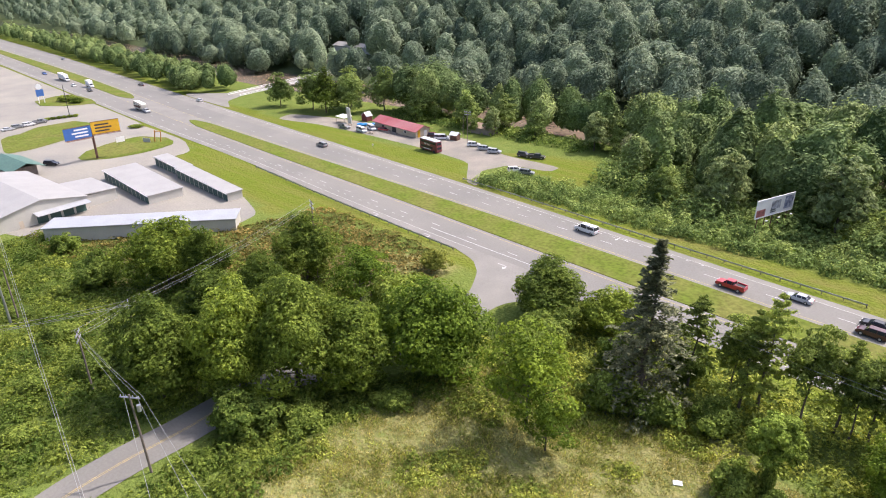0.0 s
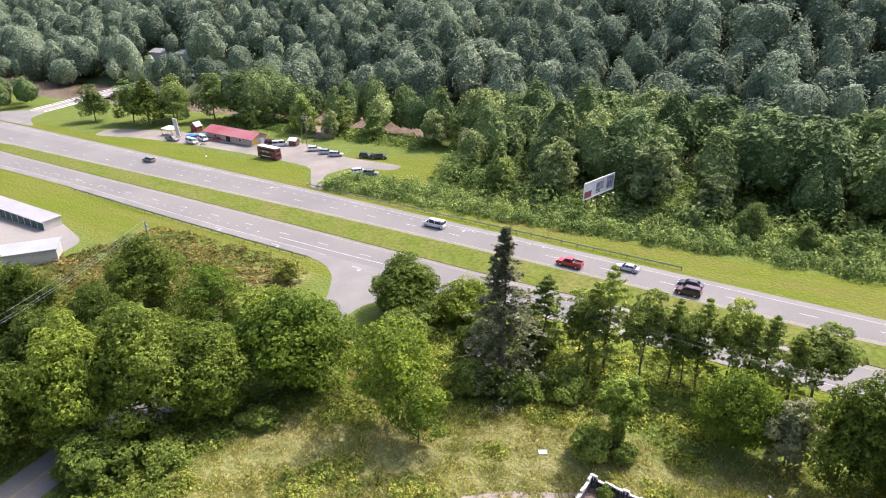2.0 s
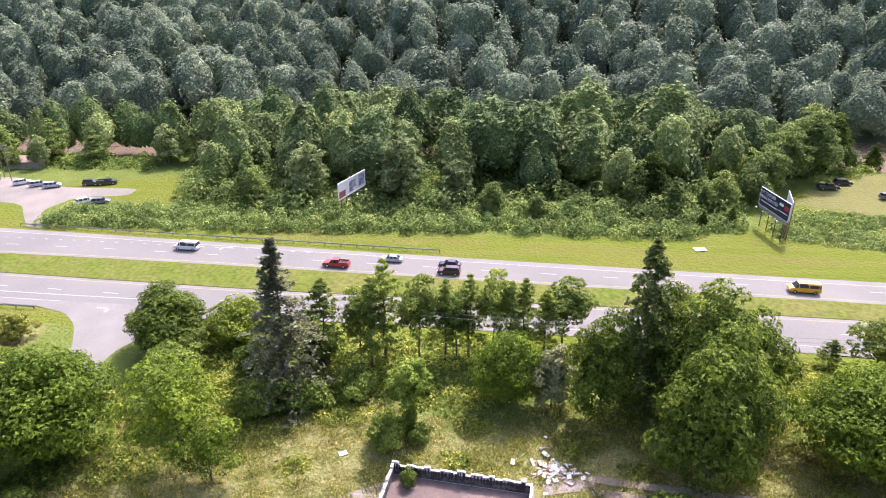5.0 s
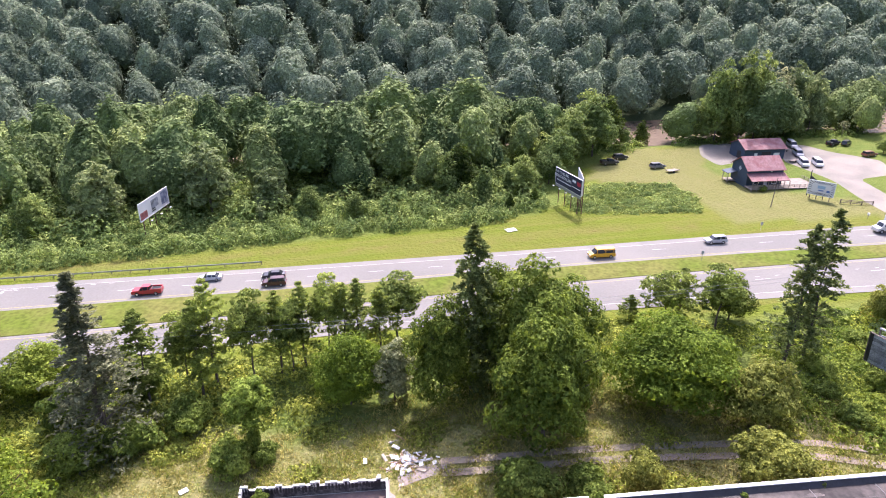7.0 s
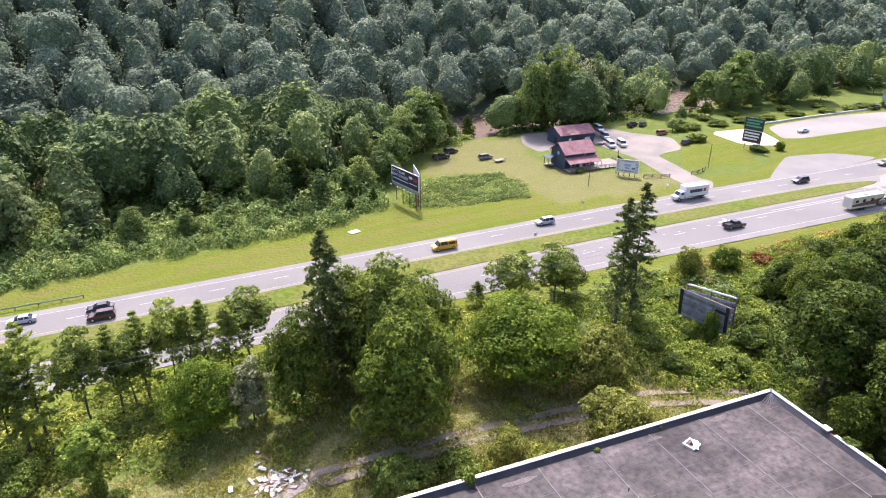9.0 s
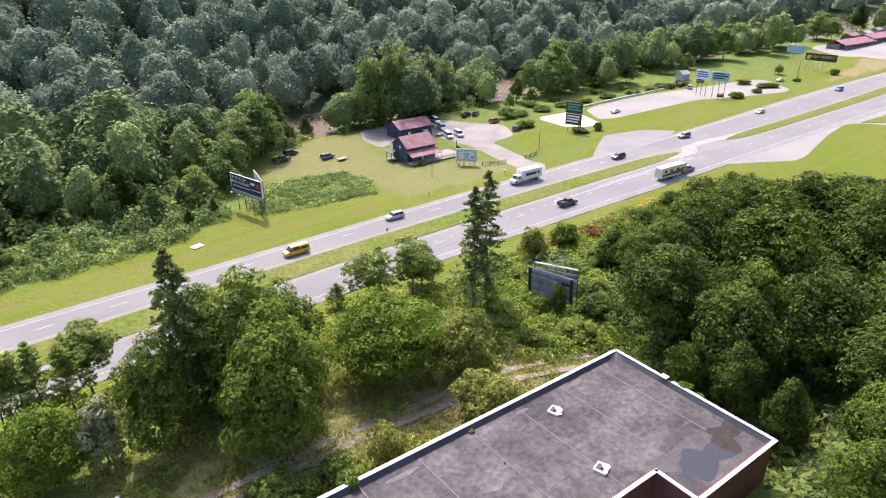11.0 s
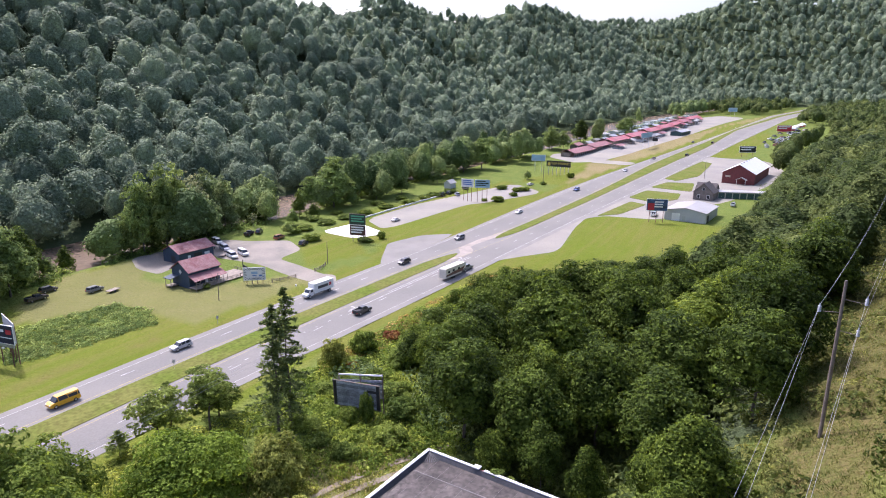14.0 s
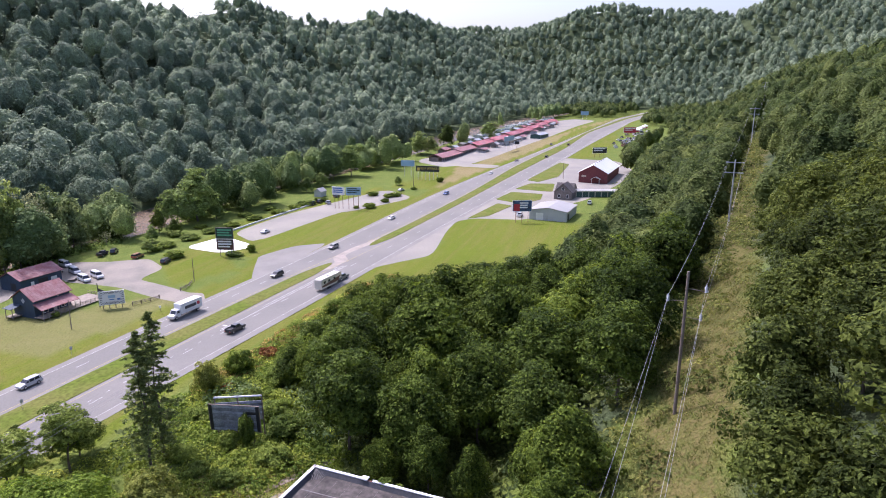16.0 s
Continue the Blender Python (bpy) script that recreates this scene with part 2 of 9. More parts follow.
def part(name, shape, material, parent, label="", at=None, smooth=False):
    """One mesh object under a thing or under a part."""
    ob = new(name, shape.mesh(name, material, smooth) if isinstance(shape, Shape) else shape)
    ob.parent = parent
    if at is not None:
        ob.matrix_basis = at
    return tagged(ob, label)


def thing(name, label, category, x=0.0, y=0.0, z=0.0, turn=0.0, group="", kind=""):
    """An Empty at a thing's base, turned about z by degrees."""
    ob = new(name)
    ob.matrix_basis = pose(x, y, z, 0, 0, turn)
    ob.empty_display_size = 0.5
    return tagged(ob, label, category, group, kind)


def array_mesh(name, verts, faces, material):
    """A mesh from numpy arrays of points and of equal-sized faces."""
    me = bpy.data.meshes.new(name)
    nv, nf, k = len(verts), len(faces), faces.shape[1]
    me.vertices.add(nv)
    me.vertices.foreach_set("co", np.asarray(verts, dtype=np.float32).ravel())
    me.loops.add(nf * k)
    me.loops.foreach_set("vertex_index", np.asarray(faces, dtype=np.int32).ravel())
    me.polygons.add(nf)
    me.polygons.foreach_set("loop_start", np.arange(0, nf * k, k, dtype=np.int32))
    me.materials.append(material)
    me.update(calc_edges=True)
    return me


# ---- the lie of the land ----
GRADE = 0.02


def sm(t):
    t = np.clip(t, 0, 1)
    return t * t * (3 - 2 * t)


def curve_y(points):
    px, py = [p[0] for p in points], [p[1] for p in points]
    xs = np.arange(-1300, 2400, 5.0)
    ys = np.interp(xs, px, py)
    k = np.exp(-np.linspace(-2, 2, 21) ** 2)
    pad = np.pad(ys, 10, mode="edge")
    ys = np.convolve(pad, k / k.sum(), mode="valid")
    return lambda x: np.interp(x, xs, ys)


far_outer = curve_y([(-1300, 225), (-900, 195), (-575, 174), (-380, 157), (-317, 151.5), (-179, 139.8), (-122, 135), (-80, 130.8), (-9, 124), (50, 119), (93, 116), (122, 113.5), (200, 105), (271, 101), (317, 97.5), (377, 91), (423, 85.5), (476, 78.4), (590, 64), (960, 22), (1300, -60)])
far_inner = curve_y([(-1300, 200), (-900, 172), (-660, 157), (-507, 149), (-411, 142), (-262, 128), (-192, 124.3), (-132, 121.6), (-89, 119.4), (-50, 116.8), (18, 111.5), (62, 109), (87, 106.5), (120, 103.3), (184, 95.6), (225, 88.6), (265, 85.2), (301, 82), (348, 78.8), (422, 75.8), (498, 68.9), (592, 58.9), (727, 47), (960, 14), (1300, -68)])
near_inner = curve_y([(-1300, 190), (-900, 163), (-626, 148), (-451, 136), (-365, 130), (-252, 121), (-180, 115.8), (-123, 112.5), (-81, 109.4), (-44, 106.3), (52, 103), (82, 100.7), (117, 97.6), (183, 90.8), (216, 85.2), (256, 81.6), (287, 78), (333, 74.2), (385, 69.7), (458, 63), (545, 53.7), (717, 45), (960, 7), (1300, -76)])
near_outer = curve_y([(-1300, 178), (-900, 150), (-545, 128), (-405, 118.6), (-271, 109.6), (-186, 106), (-143, 101.6), (-84, 97.5), (0, 94.5), (55, 90.8), (103, 85.5), (140, 81), (184, 76.5), (250, 70), (331, 61), (396, 54), (565, 38), (908, 0), (1300, -88)])
river_y = curve_y([(-1300, 262), (-500, 226), (-330, 216), (-200, 226), (0, 222), (130, 212), (250, 205), (400, 197), (511, 186), (717, 180), (900, 150), (1300, 80)])
hill_foot = curve_y([(-1300, -20), (-75, -14), (0, -6), (40, 12), (76, 17), (200, -8), (390, -32), (1000, -100), (1300, -190)])


def ground_z(x, y):
    """Height of the land at points of the plan."""
    x, y = np.asarray(x, dtype=float), np.asarray(y, dtype=float)
    z = GRADE * np.clip(x, -900, 1300)
    bed = np.abs(y - river_y(x)) / 17
    z = z - 3.2 * sm(1.6 - bed)
    wob = 14 * np.sin(x / 61 + 1.3) + 10 * np.sin(x / 27 + y / 90) + 8 * np.sin(y / 45 - x / 80)
    d = y - river_y(x) - 26
    top = 128 + 14 * np.sin(x / 170 + 0.6) + 9 * np.sin(x / 67)
    z = z + np.where(d > 0, (top + wob) * sm(d / 330) * 1.0 + 0.10 * np.clip(d, 0, 60), 0)
    e = x - 1180 - 0.15 * y
    z = np.maximum(z, np.where(e > 0, 24 + (165 + wob + 18 * np.sin(y / 120 + 1)) * sm(e / 420), -99))
    n = hill_foot(x) - y
    z = z + np.where(n > 0, 120 * (1 - np.exp(-np.clip(n, 0, 900) / 150)) * (1 + 0.04 * np.sin(x / 40)), 0)
    return z


def gz(x, y):
    return float(ground_z(x, y))


def inside(px, py, ring):
    """Which of the points lie in a ring of plan points."""
    px, py = np.asarray(px), np.asarray(py)
    hit = np.zeros(px.shape, bool)
    for (x0, y0), (x1, y1) in zip(ring, ring[1:] + ring[:1]):
        cross = (y0 > py) != (y1 > py)
        hit ^= cross & (px < (x1 - x0) * (py - y0) / ((y1 - y0) or 1e-9) + x0)
    return hit


# mown lawns, dry meadow and the cleared strip under the power line, in plan
LAWNS = [
    [(-119, 135), (-60, 129), (0, 123), (60, 118), (136, 112), (142, 122), (118, 140), (112, 160), (130, 185), (105, 188), (80, 172), (60, 142), (34, 136), (0, 137), (-20, 138), (-40, 134), (-60, 133.5)],
    [(-240, 146), (-180, 139), (-129, 136), (-122, 142), (-130, 152), (-183, 153), (-215, 156), (-240, 152)],
    [(-128, 160), (-90, 150), (-84, 168), (-100, 178), (-125, 172)],
    [(-224, 94), (-216, 104), (-186, 105), (-143, 100), (-132, 97), (-138, 83), (-160, 86.5), (-200, 89)],
    [(150, 115), (166, 117), (183, 122), (176, 150), (230, 160), (330, 135), (300, 100), (250, 101), (200, 108), (168, 112)],
    [(146, 128), (170, 119), (186, 138), (170, 150)],
    [(186, 74), (202, 63), (237, 68), (256, 69), (264, 63), (268, 40), (262, 14), (180, 30), (170, 50), (160, 72)],
    [(485, 49), (657, 22), (720, 12), (616, 14), (513, 20), (482, 34)],
    [(330, 128), (640, 100), (900, 40), (900, 26), (590, 66), (330, 96)],
    [(-900, 150), (-300, 111), (-300, 96), (-900, 130)],
]
PARCHED = [[(360, 105.5), (388, 107.4), (419, 113), (423, 90), (402, 93), (359, 98), (328, 104)], [(430, 105), (514, 100.7), (600, 89), (653, 78.5), (757, 61.7), (606, 69), (494, 81.5), (434, 92.5)], [(760, 62), (860, 48), (930, 28), (850, 36)]]
MEADOW = [[(-60, 28), (-57, 50), (-56, 63), (-50, 67), (-42, 61), (-34, 64), (-20, 74), (-4, 68), (10, 72), (36, 70), (66, 60), (72, 50), (60, 44), (14, 52), (-16, 40), (-34, 26), (-50, 20)],
          [(-110, 74), (-84, 95), (-78, 88), (-86, 70), (-100, 62)], [(-150, 42), (-108, 66), (-92, 56), (-130, 34)]]

FADED = [(98, 122), (140, 116), (144, 124), (120, 142), (114, 160), (128, 184), (106, 187), (84, 172), (76, 160), (98, 152)]


def corridor(x, y):
    """How far a point lies to the side of the power line, in metres."""
    return y - np.interp(x, [40, 76, 201, 390, 900], [-3, -9, -31, -65, -160])


# ---- ground: one sheet out to the horizon ----
def steps(*runs):
    out = []
    for a, b, s in runs:
        out += list(np.arange(a, b, s))
    return np.array(out + [runs[-1][1]])


gx = steps((-2400, -900, 60), (-900, -320, 12), (-320, -150, 4), (-150, 220, 3), (220, 720, 7), (720, 1800, 25), (1800, 3600, 90))
gy = steps((-1500, -300, 60), (-300, -60, 10), (-60, 200, 3), (200, 250, 5), (250, 700, 14), (700, 2600, 80))
GX, GY = np.meshgrid(gx, gy, indexing="ij")
GZ = ground_z(GX, GY)
jit = 0.12 * np.sin(GX * 1.7 + GY * 0.9) * np.sin(GX * 0.6 - GY * 1.3)
nxg, nyg = len(gx), len(gy)
idx = np.arange(nxg * nyg).reshape(nxg, nyg)
quads = np.stack([idx[:-1, :-1], idx[1:, :-1], idx[1:, 1:], idx[:-1, 1:]], -1).reshape(-1, 4)
lawn = np.zeros(GX.shape, bool)
for ring in LAWNS:
    lawn |= inside(GX, GY, ring)
for a, b in ((far_outer, 7.0), (near_outer, -5.0)):
    side = (GY - a(GX)) * np.sign(b)
    lawn |= (side > -2) & (side < abs(b)) & (np.abs(GX) < 1100)
dry = np.zeros(GX.shape, bool)
for ring in MEADOW:
    dry |= inside(GX, GY, ring)
cor = corridor(GX, GY)
strip = (cor > -8.0) & (cor < 3.5) & (GX > 30) & (GX < 420)
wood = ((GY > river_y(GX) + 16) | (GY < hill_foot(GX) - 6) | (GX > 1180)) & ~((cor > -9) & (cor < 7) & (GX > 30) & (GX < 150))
wet = np.abs(GY - river_y(GX)) < 19
GZ = GZ - np.where((GY < far_outer(GX) + 1.0) & (GY > near_outer(GX) - 0.6) & (GX > -900) & (GX < 1150), 0.12, 0) + np.where(dry | wood, jit, 0)
ground_me = array_mesh("ground", np.stack([GX, GY, GZ], -1).reshape(-1, 3), quads, MATS["old_asphalt"])
parched = np.zeros(GX.shape, bool)
for ring in PARCHED:
    parched |= inside(GX, GY, ring)
faded = inside(GX, GY, FADED)
ruts = GY - far_outer(GX)
rutted = (ruts > 6.0) & (ruts < 8.6) & (GX > -70) & (GX < 88)
for key, values in (("lawn", lawn), ("dry", dry), ("wood", wood), ("wet", wet), ("strip", strip), ("parched", parched), ("faded", faded), ("rutted", rutted)):
    at = ground_me.attributes.new(key, "FLOAT", "POINT")
    at.data.foreach_set("value", values.astype(np.float32).ravel())
ground_me.polygons.foreach_set("use_smooth", [True] * len(quads))


def ground_material():
    m = bpy.data.materials.new("ground")
    m.use_nodes = True
    n, l = m.node_tree.nodes, m.node_tree.links
    b = n["Principled BSDF"]
    b.inputs["Roughness"].default_value = 0.95
    b.inputs["Specular IOR Level"].default_value = 0.06
    co = n.new("ShaderNodeTexCoord")

    def noise_at(scale, detail=4):
        t = n.new("ShaderNodeTexNoise")
        t.inputs["Scale"].default_value, t.inputs["Detail"].default_value = scale, detail
        l.new(co.outputs["Object"], t.inputs["Vector"])
        r = n.new("ShaderNodeMapRange")
        r.inputs["From Min"].default_value, r.inputs["From Max"].default_value = 0.33, 0.67
        l.new(t.outputs["Fac"], r.inputs["Value"])
        return r.outputs["Result"]

    def blend(fac, a, c):
        mx = n.new("ShaderNodeMix")
        mx.data_type = "RGBA"
        l.new(fac, mx.inputs["Factor"])
        for socket, v in (("A", a), ("B", c)):
            if isinstance(v, tuple):
                mx.inputs[socket].default_value = (*v, 1)
            else:
                l.new(v, mx.inputs[socket])
        return mx.outputs["Result"]

    def mask(key):
        a = n.new("ShaderNodeAttribute")
        a.attribute_name = key
        return a.outputs["Fac"]

    def streaks(sx, sy):
        mp = n.new("ShaderNodeMapping")
        mp.inputs["Scale"].default_value = (sx, sy, 1.0)
        mp.inputs["Rotation"].default_value = (0, 0, 0.06)
        l.new(co.outputs["Object"], mp.inputs["Vector"])
        t = n.new("ShaderNodeTexNoise")
        t.inputs["Scale"].default_value, t.inputs["Detail"].default_value = 1.0, 5
        l.new(mp.outputs["Vector"], t.inputs["Vector"])
        r = n.new("ShaderNodeMapRange")
        r.inputs["From Min"].default_value, r.inputs["From Max"].default_value = 0.42, 0.62
        l.new(t.outputs["Fac"], r.inputs["Value"])
        return r.outputs["Result"]

    big, mid, small, tiny = noise_at(0.035), noise_at(0.25), noise_at(1.3), noise_at(6.0)
    weeds = blend(small, blend(mid, (0.10, 0.145, 0.027), (0.16, 0.185, 0.045)), (0.12, 0.155, 0.032))
    grass = blend(small, blend(big, blend(mid, (0.104, 0.145, 0.013), (0.128, 0.160, 0.018)), (0.150, 0.160, 0.026)), (0.112, 0.148, 0.015))
    grass = blend(streaks(0.018, 0.32), grass, (0.146, 0.154, 0.030))
    faded = blend(small, blend(mid, (0.158, 0.166, 0.052), (0.185, 0.178, 0.070)), (0.170, 0.168, 0.055))
    rutted = blend(mid, (0.158, 0.142, 0.040), (0.132, 0.150, 0.024))
    straw = blend(small, blend(mid, (0.205, 0.20, 0.064), (0.135, 0.168, 0.040)), (0.24, 0.22, 0.090))
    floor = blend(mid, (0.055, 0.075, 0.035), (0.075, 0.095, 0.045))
    mud = blend(mid, (0.07, 0.065, 0.04), (0.05, 0.07, 0.027))
    browned = blend(small, blend(mid, (0.108, 0.100, 0.030), (0.074, 0.092, 0.020)), (0.124, 0.104, 0.040))
    tan = blend(small, blend(big, (0.25, 0.20, 0.10), (0.19, 0.18, 0.06)), (0.22, 0.185, 0.085))
    colour = weeds
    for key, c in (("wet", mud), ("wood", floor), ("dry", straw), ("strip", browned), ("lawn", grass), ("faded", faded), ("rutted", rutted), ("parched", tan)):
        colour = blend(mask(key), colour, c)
    hsv = n.new("ShaderNodeHueSaturation")
    v = n.new("ShaderNodeMapRange")
    v.inputs["To Min"].default_value, v.inputs["To Max"].default_value = 0.8, 1.2
    l.new(tiny, v.inputs["Value"]), l.new(v.outputs["Result"], hsv.inputs["Value"])
    l.new(colour, hsv.inputs["Color"]), l.new(hsv.outputs["Color"], b.inputs["Base Color"])
    bp = n.new("ShaderNodeBump")
    bp.inputs["Strength"].default_value, bp.inputs["Distance"].default_value = 0.8, 0.25
    l.new(small, bp.inputs["Height"]), l.new(bp.outputs["Normal"], b.inputs["Normal"])
    return m


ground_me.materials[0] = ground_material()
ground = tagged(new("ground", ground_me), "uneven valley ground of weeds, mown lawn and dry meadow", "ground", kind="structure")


def draped(ring, lift, name="", step=None):
    """A flat sheet over the valley floor, from a ring of plan points."""
    s = Shape()
    s.face(*[(x, y, GRADE * x + lift) for x, y in ring])
    return s


def ribbon(xs, low, high, lift, crown=0.0, thick=0.0):
    """A strip along the road between two edges, optionally with sides."""
    s = Shape()
    xs = list(xs)
    a = [(x, float(low(x)), GRADE * x + lift) for x in xs]
    b = [(x, float(high(x)), GRADE * x + lift) for x in xs]
    for i in range(len(xs) - 1):
        s.face(a[i], a[i + 1], b[i + 1], b[i])
        if thick:
            for p, q in ((a[i + 1], a[i]), (b[i], b[i + 1])):
                s.face((p[0], p[1], p[2] - thick), (q[0], q[1], q[2] - thick), q, p)
    return s


# ---- highway ----
ARROWS = [(123, 93.5, 1, 1), (177, 88.8, 1, 1), (-99, 99.6, 1, -1), (-119, 101.2, 1, -1), (-75, 97.8, 1, -1), (-125, 131.6, -1, 1), (-60, 126.4, -1, 1)]
road_x = np.arange(-900, 1180, 6.0)
road = tagged(new("road", ribbon(road_x, near_outer, far_outer, 0.03).mesh("road", SHOULDER)), "four-lane highway of old grey asphalt with pale shoulders", "road", kind="structure")
lanes_far = part("lanes_far", ribbon(road_x, lambda x: far_inner(x) + 0.9, lambda x: np.minimum(far_outer(x) - 2.0, far_inner(x) + 12.0), 0.036), ASPHALT, road)
lanes_near = part("lanes_near", ribbon(road_x, lambda x: np.maximum(near_outer(x) + 2.3, near_inner(x) - 12.5), lambda x: near_inner(x) - 0.9, 0.036), ASPHALT, road)


def nose(f, g, x0, x1, run=14.0):
    """Edges of a median that closes to a point at both ends."""
    def squeeze(x):
        return float(np.sqrt(np.clip(min((x - x0) / run, (x1 - x) / run), 0, 1)))
    mid = lambda x: (f(x) + g(x)) / 2
    return (lambda x: mid(x) + (f(x) - mid(x)) * squeeze(x)), (lambda x: mid(x) + (g(x) - mid(x)) * squeeze(x))


for x0, x1 in ((-900, -335), (-264, 184), (208, 1100)):
    lo, hi = nose(near_inner, far_inner, x0, x1)
    me = ribbon(np.concatenate([np.linspace(x0, x0 + 14, 8), np.arange(x0 + 18, x1 - 16, 6), np.linspace(x1 - 14, x1, 8)]), lo, hi, 0.12, thick=0.1).mesh("median", VERGE)
    tagged(new("median", me), "grassy median strip between the two carriageways", "median", kind="structure")


def line(f, x0, x1, material, width=0.15, off=0.0, dash=None, lift=0.045):
    s = Shape()
    x = x0
    run, gap = dash or (6.0, 0.0)
    while x < x1:
        e = min(x + run, x1)
        ya, yb = float(f(x)) + off, float(f(e)) + off
        s.face((x, ya - width / 2, GRADE * x + lift), (e, yb - width / 2, GRADE * e + lift), (e, yb + width / 2, GRADE * e + lift), (x, ya + width / 2, GRADE * x + lift))
        x += run + gap
    return s


part("lane_dashes", line(far_inner, -880, 1100, WHITE_LINE, 0.16, 5.0, (3.05, 9.3)), WHITE_LINE, road, "white dashed lane line")
part("lane_dashes", line(near_inner, -880, 1100, WHITE_LINE, 0.16, -5.3, (3.05, 9.3)), WHITE_LINE, road, "white dashed lane line")
part("edge_line", line(far_inner, -880, 1100, YELLOW_LINE, 0.12, 1.1), YELLOW_LINE, road, "yellow edge line")
part("edge_line", line(near_inner, -880, 1100, YELLOW_LINE, 0.12, -1.1), YELLOW_LINE, road, "yellow edge line")
part("edge_line", line(far_outer, -880, 1100, WHITE_LINE, 0.12, -1.9), WHITE_LINE, road, "white edge line")
part("edge_line", line(near_outer, -880, -84, WHITE_LINE, 0.12, 2.2), WHITE_LINE, road, "white edge line")
part("edge_line", line(near_outer, -40, 1100, WHITE_LINE, 0.12, 2.2), WHITE_LINE, road, "white edge line")
part("turn_dashes", line(far_inner, -190, -40, WHITE_LINE, 0.16, 8.7, (0.9, 2.7)), WHITE_LINE, road, "short white dashes of a turning lane")
part("turn_dashes", line(near_outer, -230, -104, WHITE_LINE, 0.16, 4.6, (0.9, 2.7)), WHITE_LINE, road, "short white dashes of a turning lane")
part("turn_line", line(near_outer, -100, -66, WHITE_LINE, 0.2, 4.6), WHITE_LINE, road, "solid white turning-lane line")
part("turn_dashes", line(near_inner, 84, 126, WHITE_LINE, 0.16, -4.2, (0.9, 3.4)), WHITE_LINE, road, "short white dashes of a turning lane")
part("turn_line", line(near_inner, 122, 182, WHITE_LINE, 0.2, -3.9), WHITE_LINE, road, "solid white turning-lane line")
part("turn_line", line(near_inner, 140, 182, WHITE_LINE, 0.2, -3.0), WHITE_LINE, road, "solid white turning-lane line")


def arrow(x, y, way, bend):
    """A painted turn arrow lying along the lane."""
    s, z = Shape(), 0.047
    pts = [[(0, -0.09), (2.2, -0.09), (2.2, 0.09), (0, 0.09)], [(2.2, -0.09), (2.6, 0.1 * bend), (2.6, 0.8 * bend), (2.2, 0.8 * bend)], [(1.9, 0.8 * bend), (2.9, 0.8 * bend), (2.4, 1.5 * bend)]]
    for ring in pts:
        ring = [(x + way * a, y - 0.06 * way * a + way * b) for a, b in ring]
        s.face(*[(a, b, GRADE * a + z) for a, b in ring])
    return part("turn_arrow", s, WHITE_LINE, road, "white painted turn arrow")


for x, y, way, bend in ARROWS:
    arrow(x, y, way, bend)

# pale worn concrete in the gap of the median
def crossing():
    ring = rounded(CROSSING)
    return part("crossover", draped(ring, 0.05), mat("worn_pale_concrete", (0.33, 0.285, 0.235), 0.9, vary=0.15, scale=0.3, fine=3, bump=0.2), road, "pale worn concrete patch in the gap of the median")


CROSSING = [(176, 90.6), (188, 88.4), (194, 92.8), (214, 88.8), (226, 86.4), (222, 89.6), (204, 94.2), (190, 95.6), (184, 91.6), (172, 92.6)]

# river
rx = np.arange(-1300, 1300, 12.0)
water = tagged(new("water", ribbon(rx, lambda x: river_y(x) - 30, lambda x: river_y(x) + 26, -1.8).mesh("water", WATER)), "muddy brown river between wooded banks", "river", kind="structure")


def rounded(ring, times=2, cut=0.14):
    """The ring with its corners cut soft."""
    for _ in range(times):
        out = []
        for (ax, ay), (bx, by) in zip(ring, ring[1:] + ring[:1]):
            out += [(ax + (bx - ax) * cut, ay + (by - ay) * cut), (bx + (ax - bx) * cut, by + (ay - by) * cut)]
        ring = out
    return ring


def apron(name, ring, material, label, category, lift=0.02):
    ring = rounded(ring)
    return tagged(new(name, draped(ring, lift).mesh(name, material)), label, category, kind="structure")


crossing()
apron("side_road", [(-90, 98.6), (-80, 95.6), (-75.5, 91.6), (-71, 84), (-69, 72), (-63, 72), (-63.5, 84), (-58, 92), (-48, 97.5), (-60, 101)], SHOULDER, "pale side road joining the highway", "road", 0.034)
MINOR = [(-66, 74), (-68, 60), (-74, 40), (-73.8, 26), (-73.6, 17), (-72, 8), (-66, -6), (-55, -24)]


def lane_along(pts, half, lift):
    """A road strip of constant width along a line of plan points, resting on the land."""
    s, n = Shape(), len(pts)
    left, right = [], []
    for i, (x, y) in enumerate(pts):
        a, b = Vector(pts[max(i - 1, 0)]), Vector(pts[min(i + 1, n - 1)])
        t = (b - a).normalized()
        for side, row in ((1, left), (-1, right)):
            qx, qy = x - t.y * half * side, y + t.x * half * side
            row.append((qx, qy, gz(x, y) + lift))
    for i in range(n - 1):
        s.face(right[i], right[i + 1], left[i + 1], left[i])
    return s


def smooth_line(pts, per=8):
    """Points along a smooth line through the given ones."""
    out = []
    p = [Vector(q) for q in pts]
    for i in range(len(p) - 1):
        a, b, c, d = p[max(i - 1, 0)], p[i], p[i + 1], p[min(i + 2, len(p) - 1)]
        for k in range(per):
            t = k / per
            out.append(tuple(0.5 * ((2 * b) + (c - a) * t + (2 * a - 5 * b + 4 * c - d) * t * t + (3 * b - a - 3 * c + d) * t ** 3)))
    return out + [tuple(p[-1])]


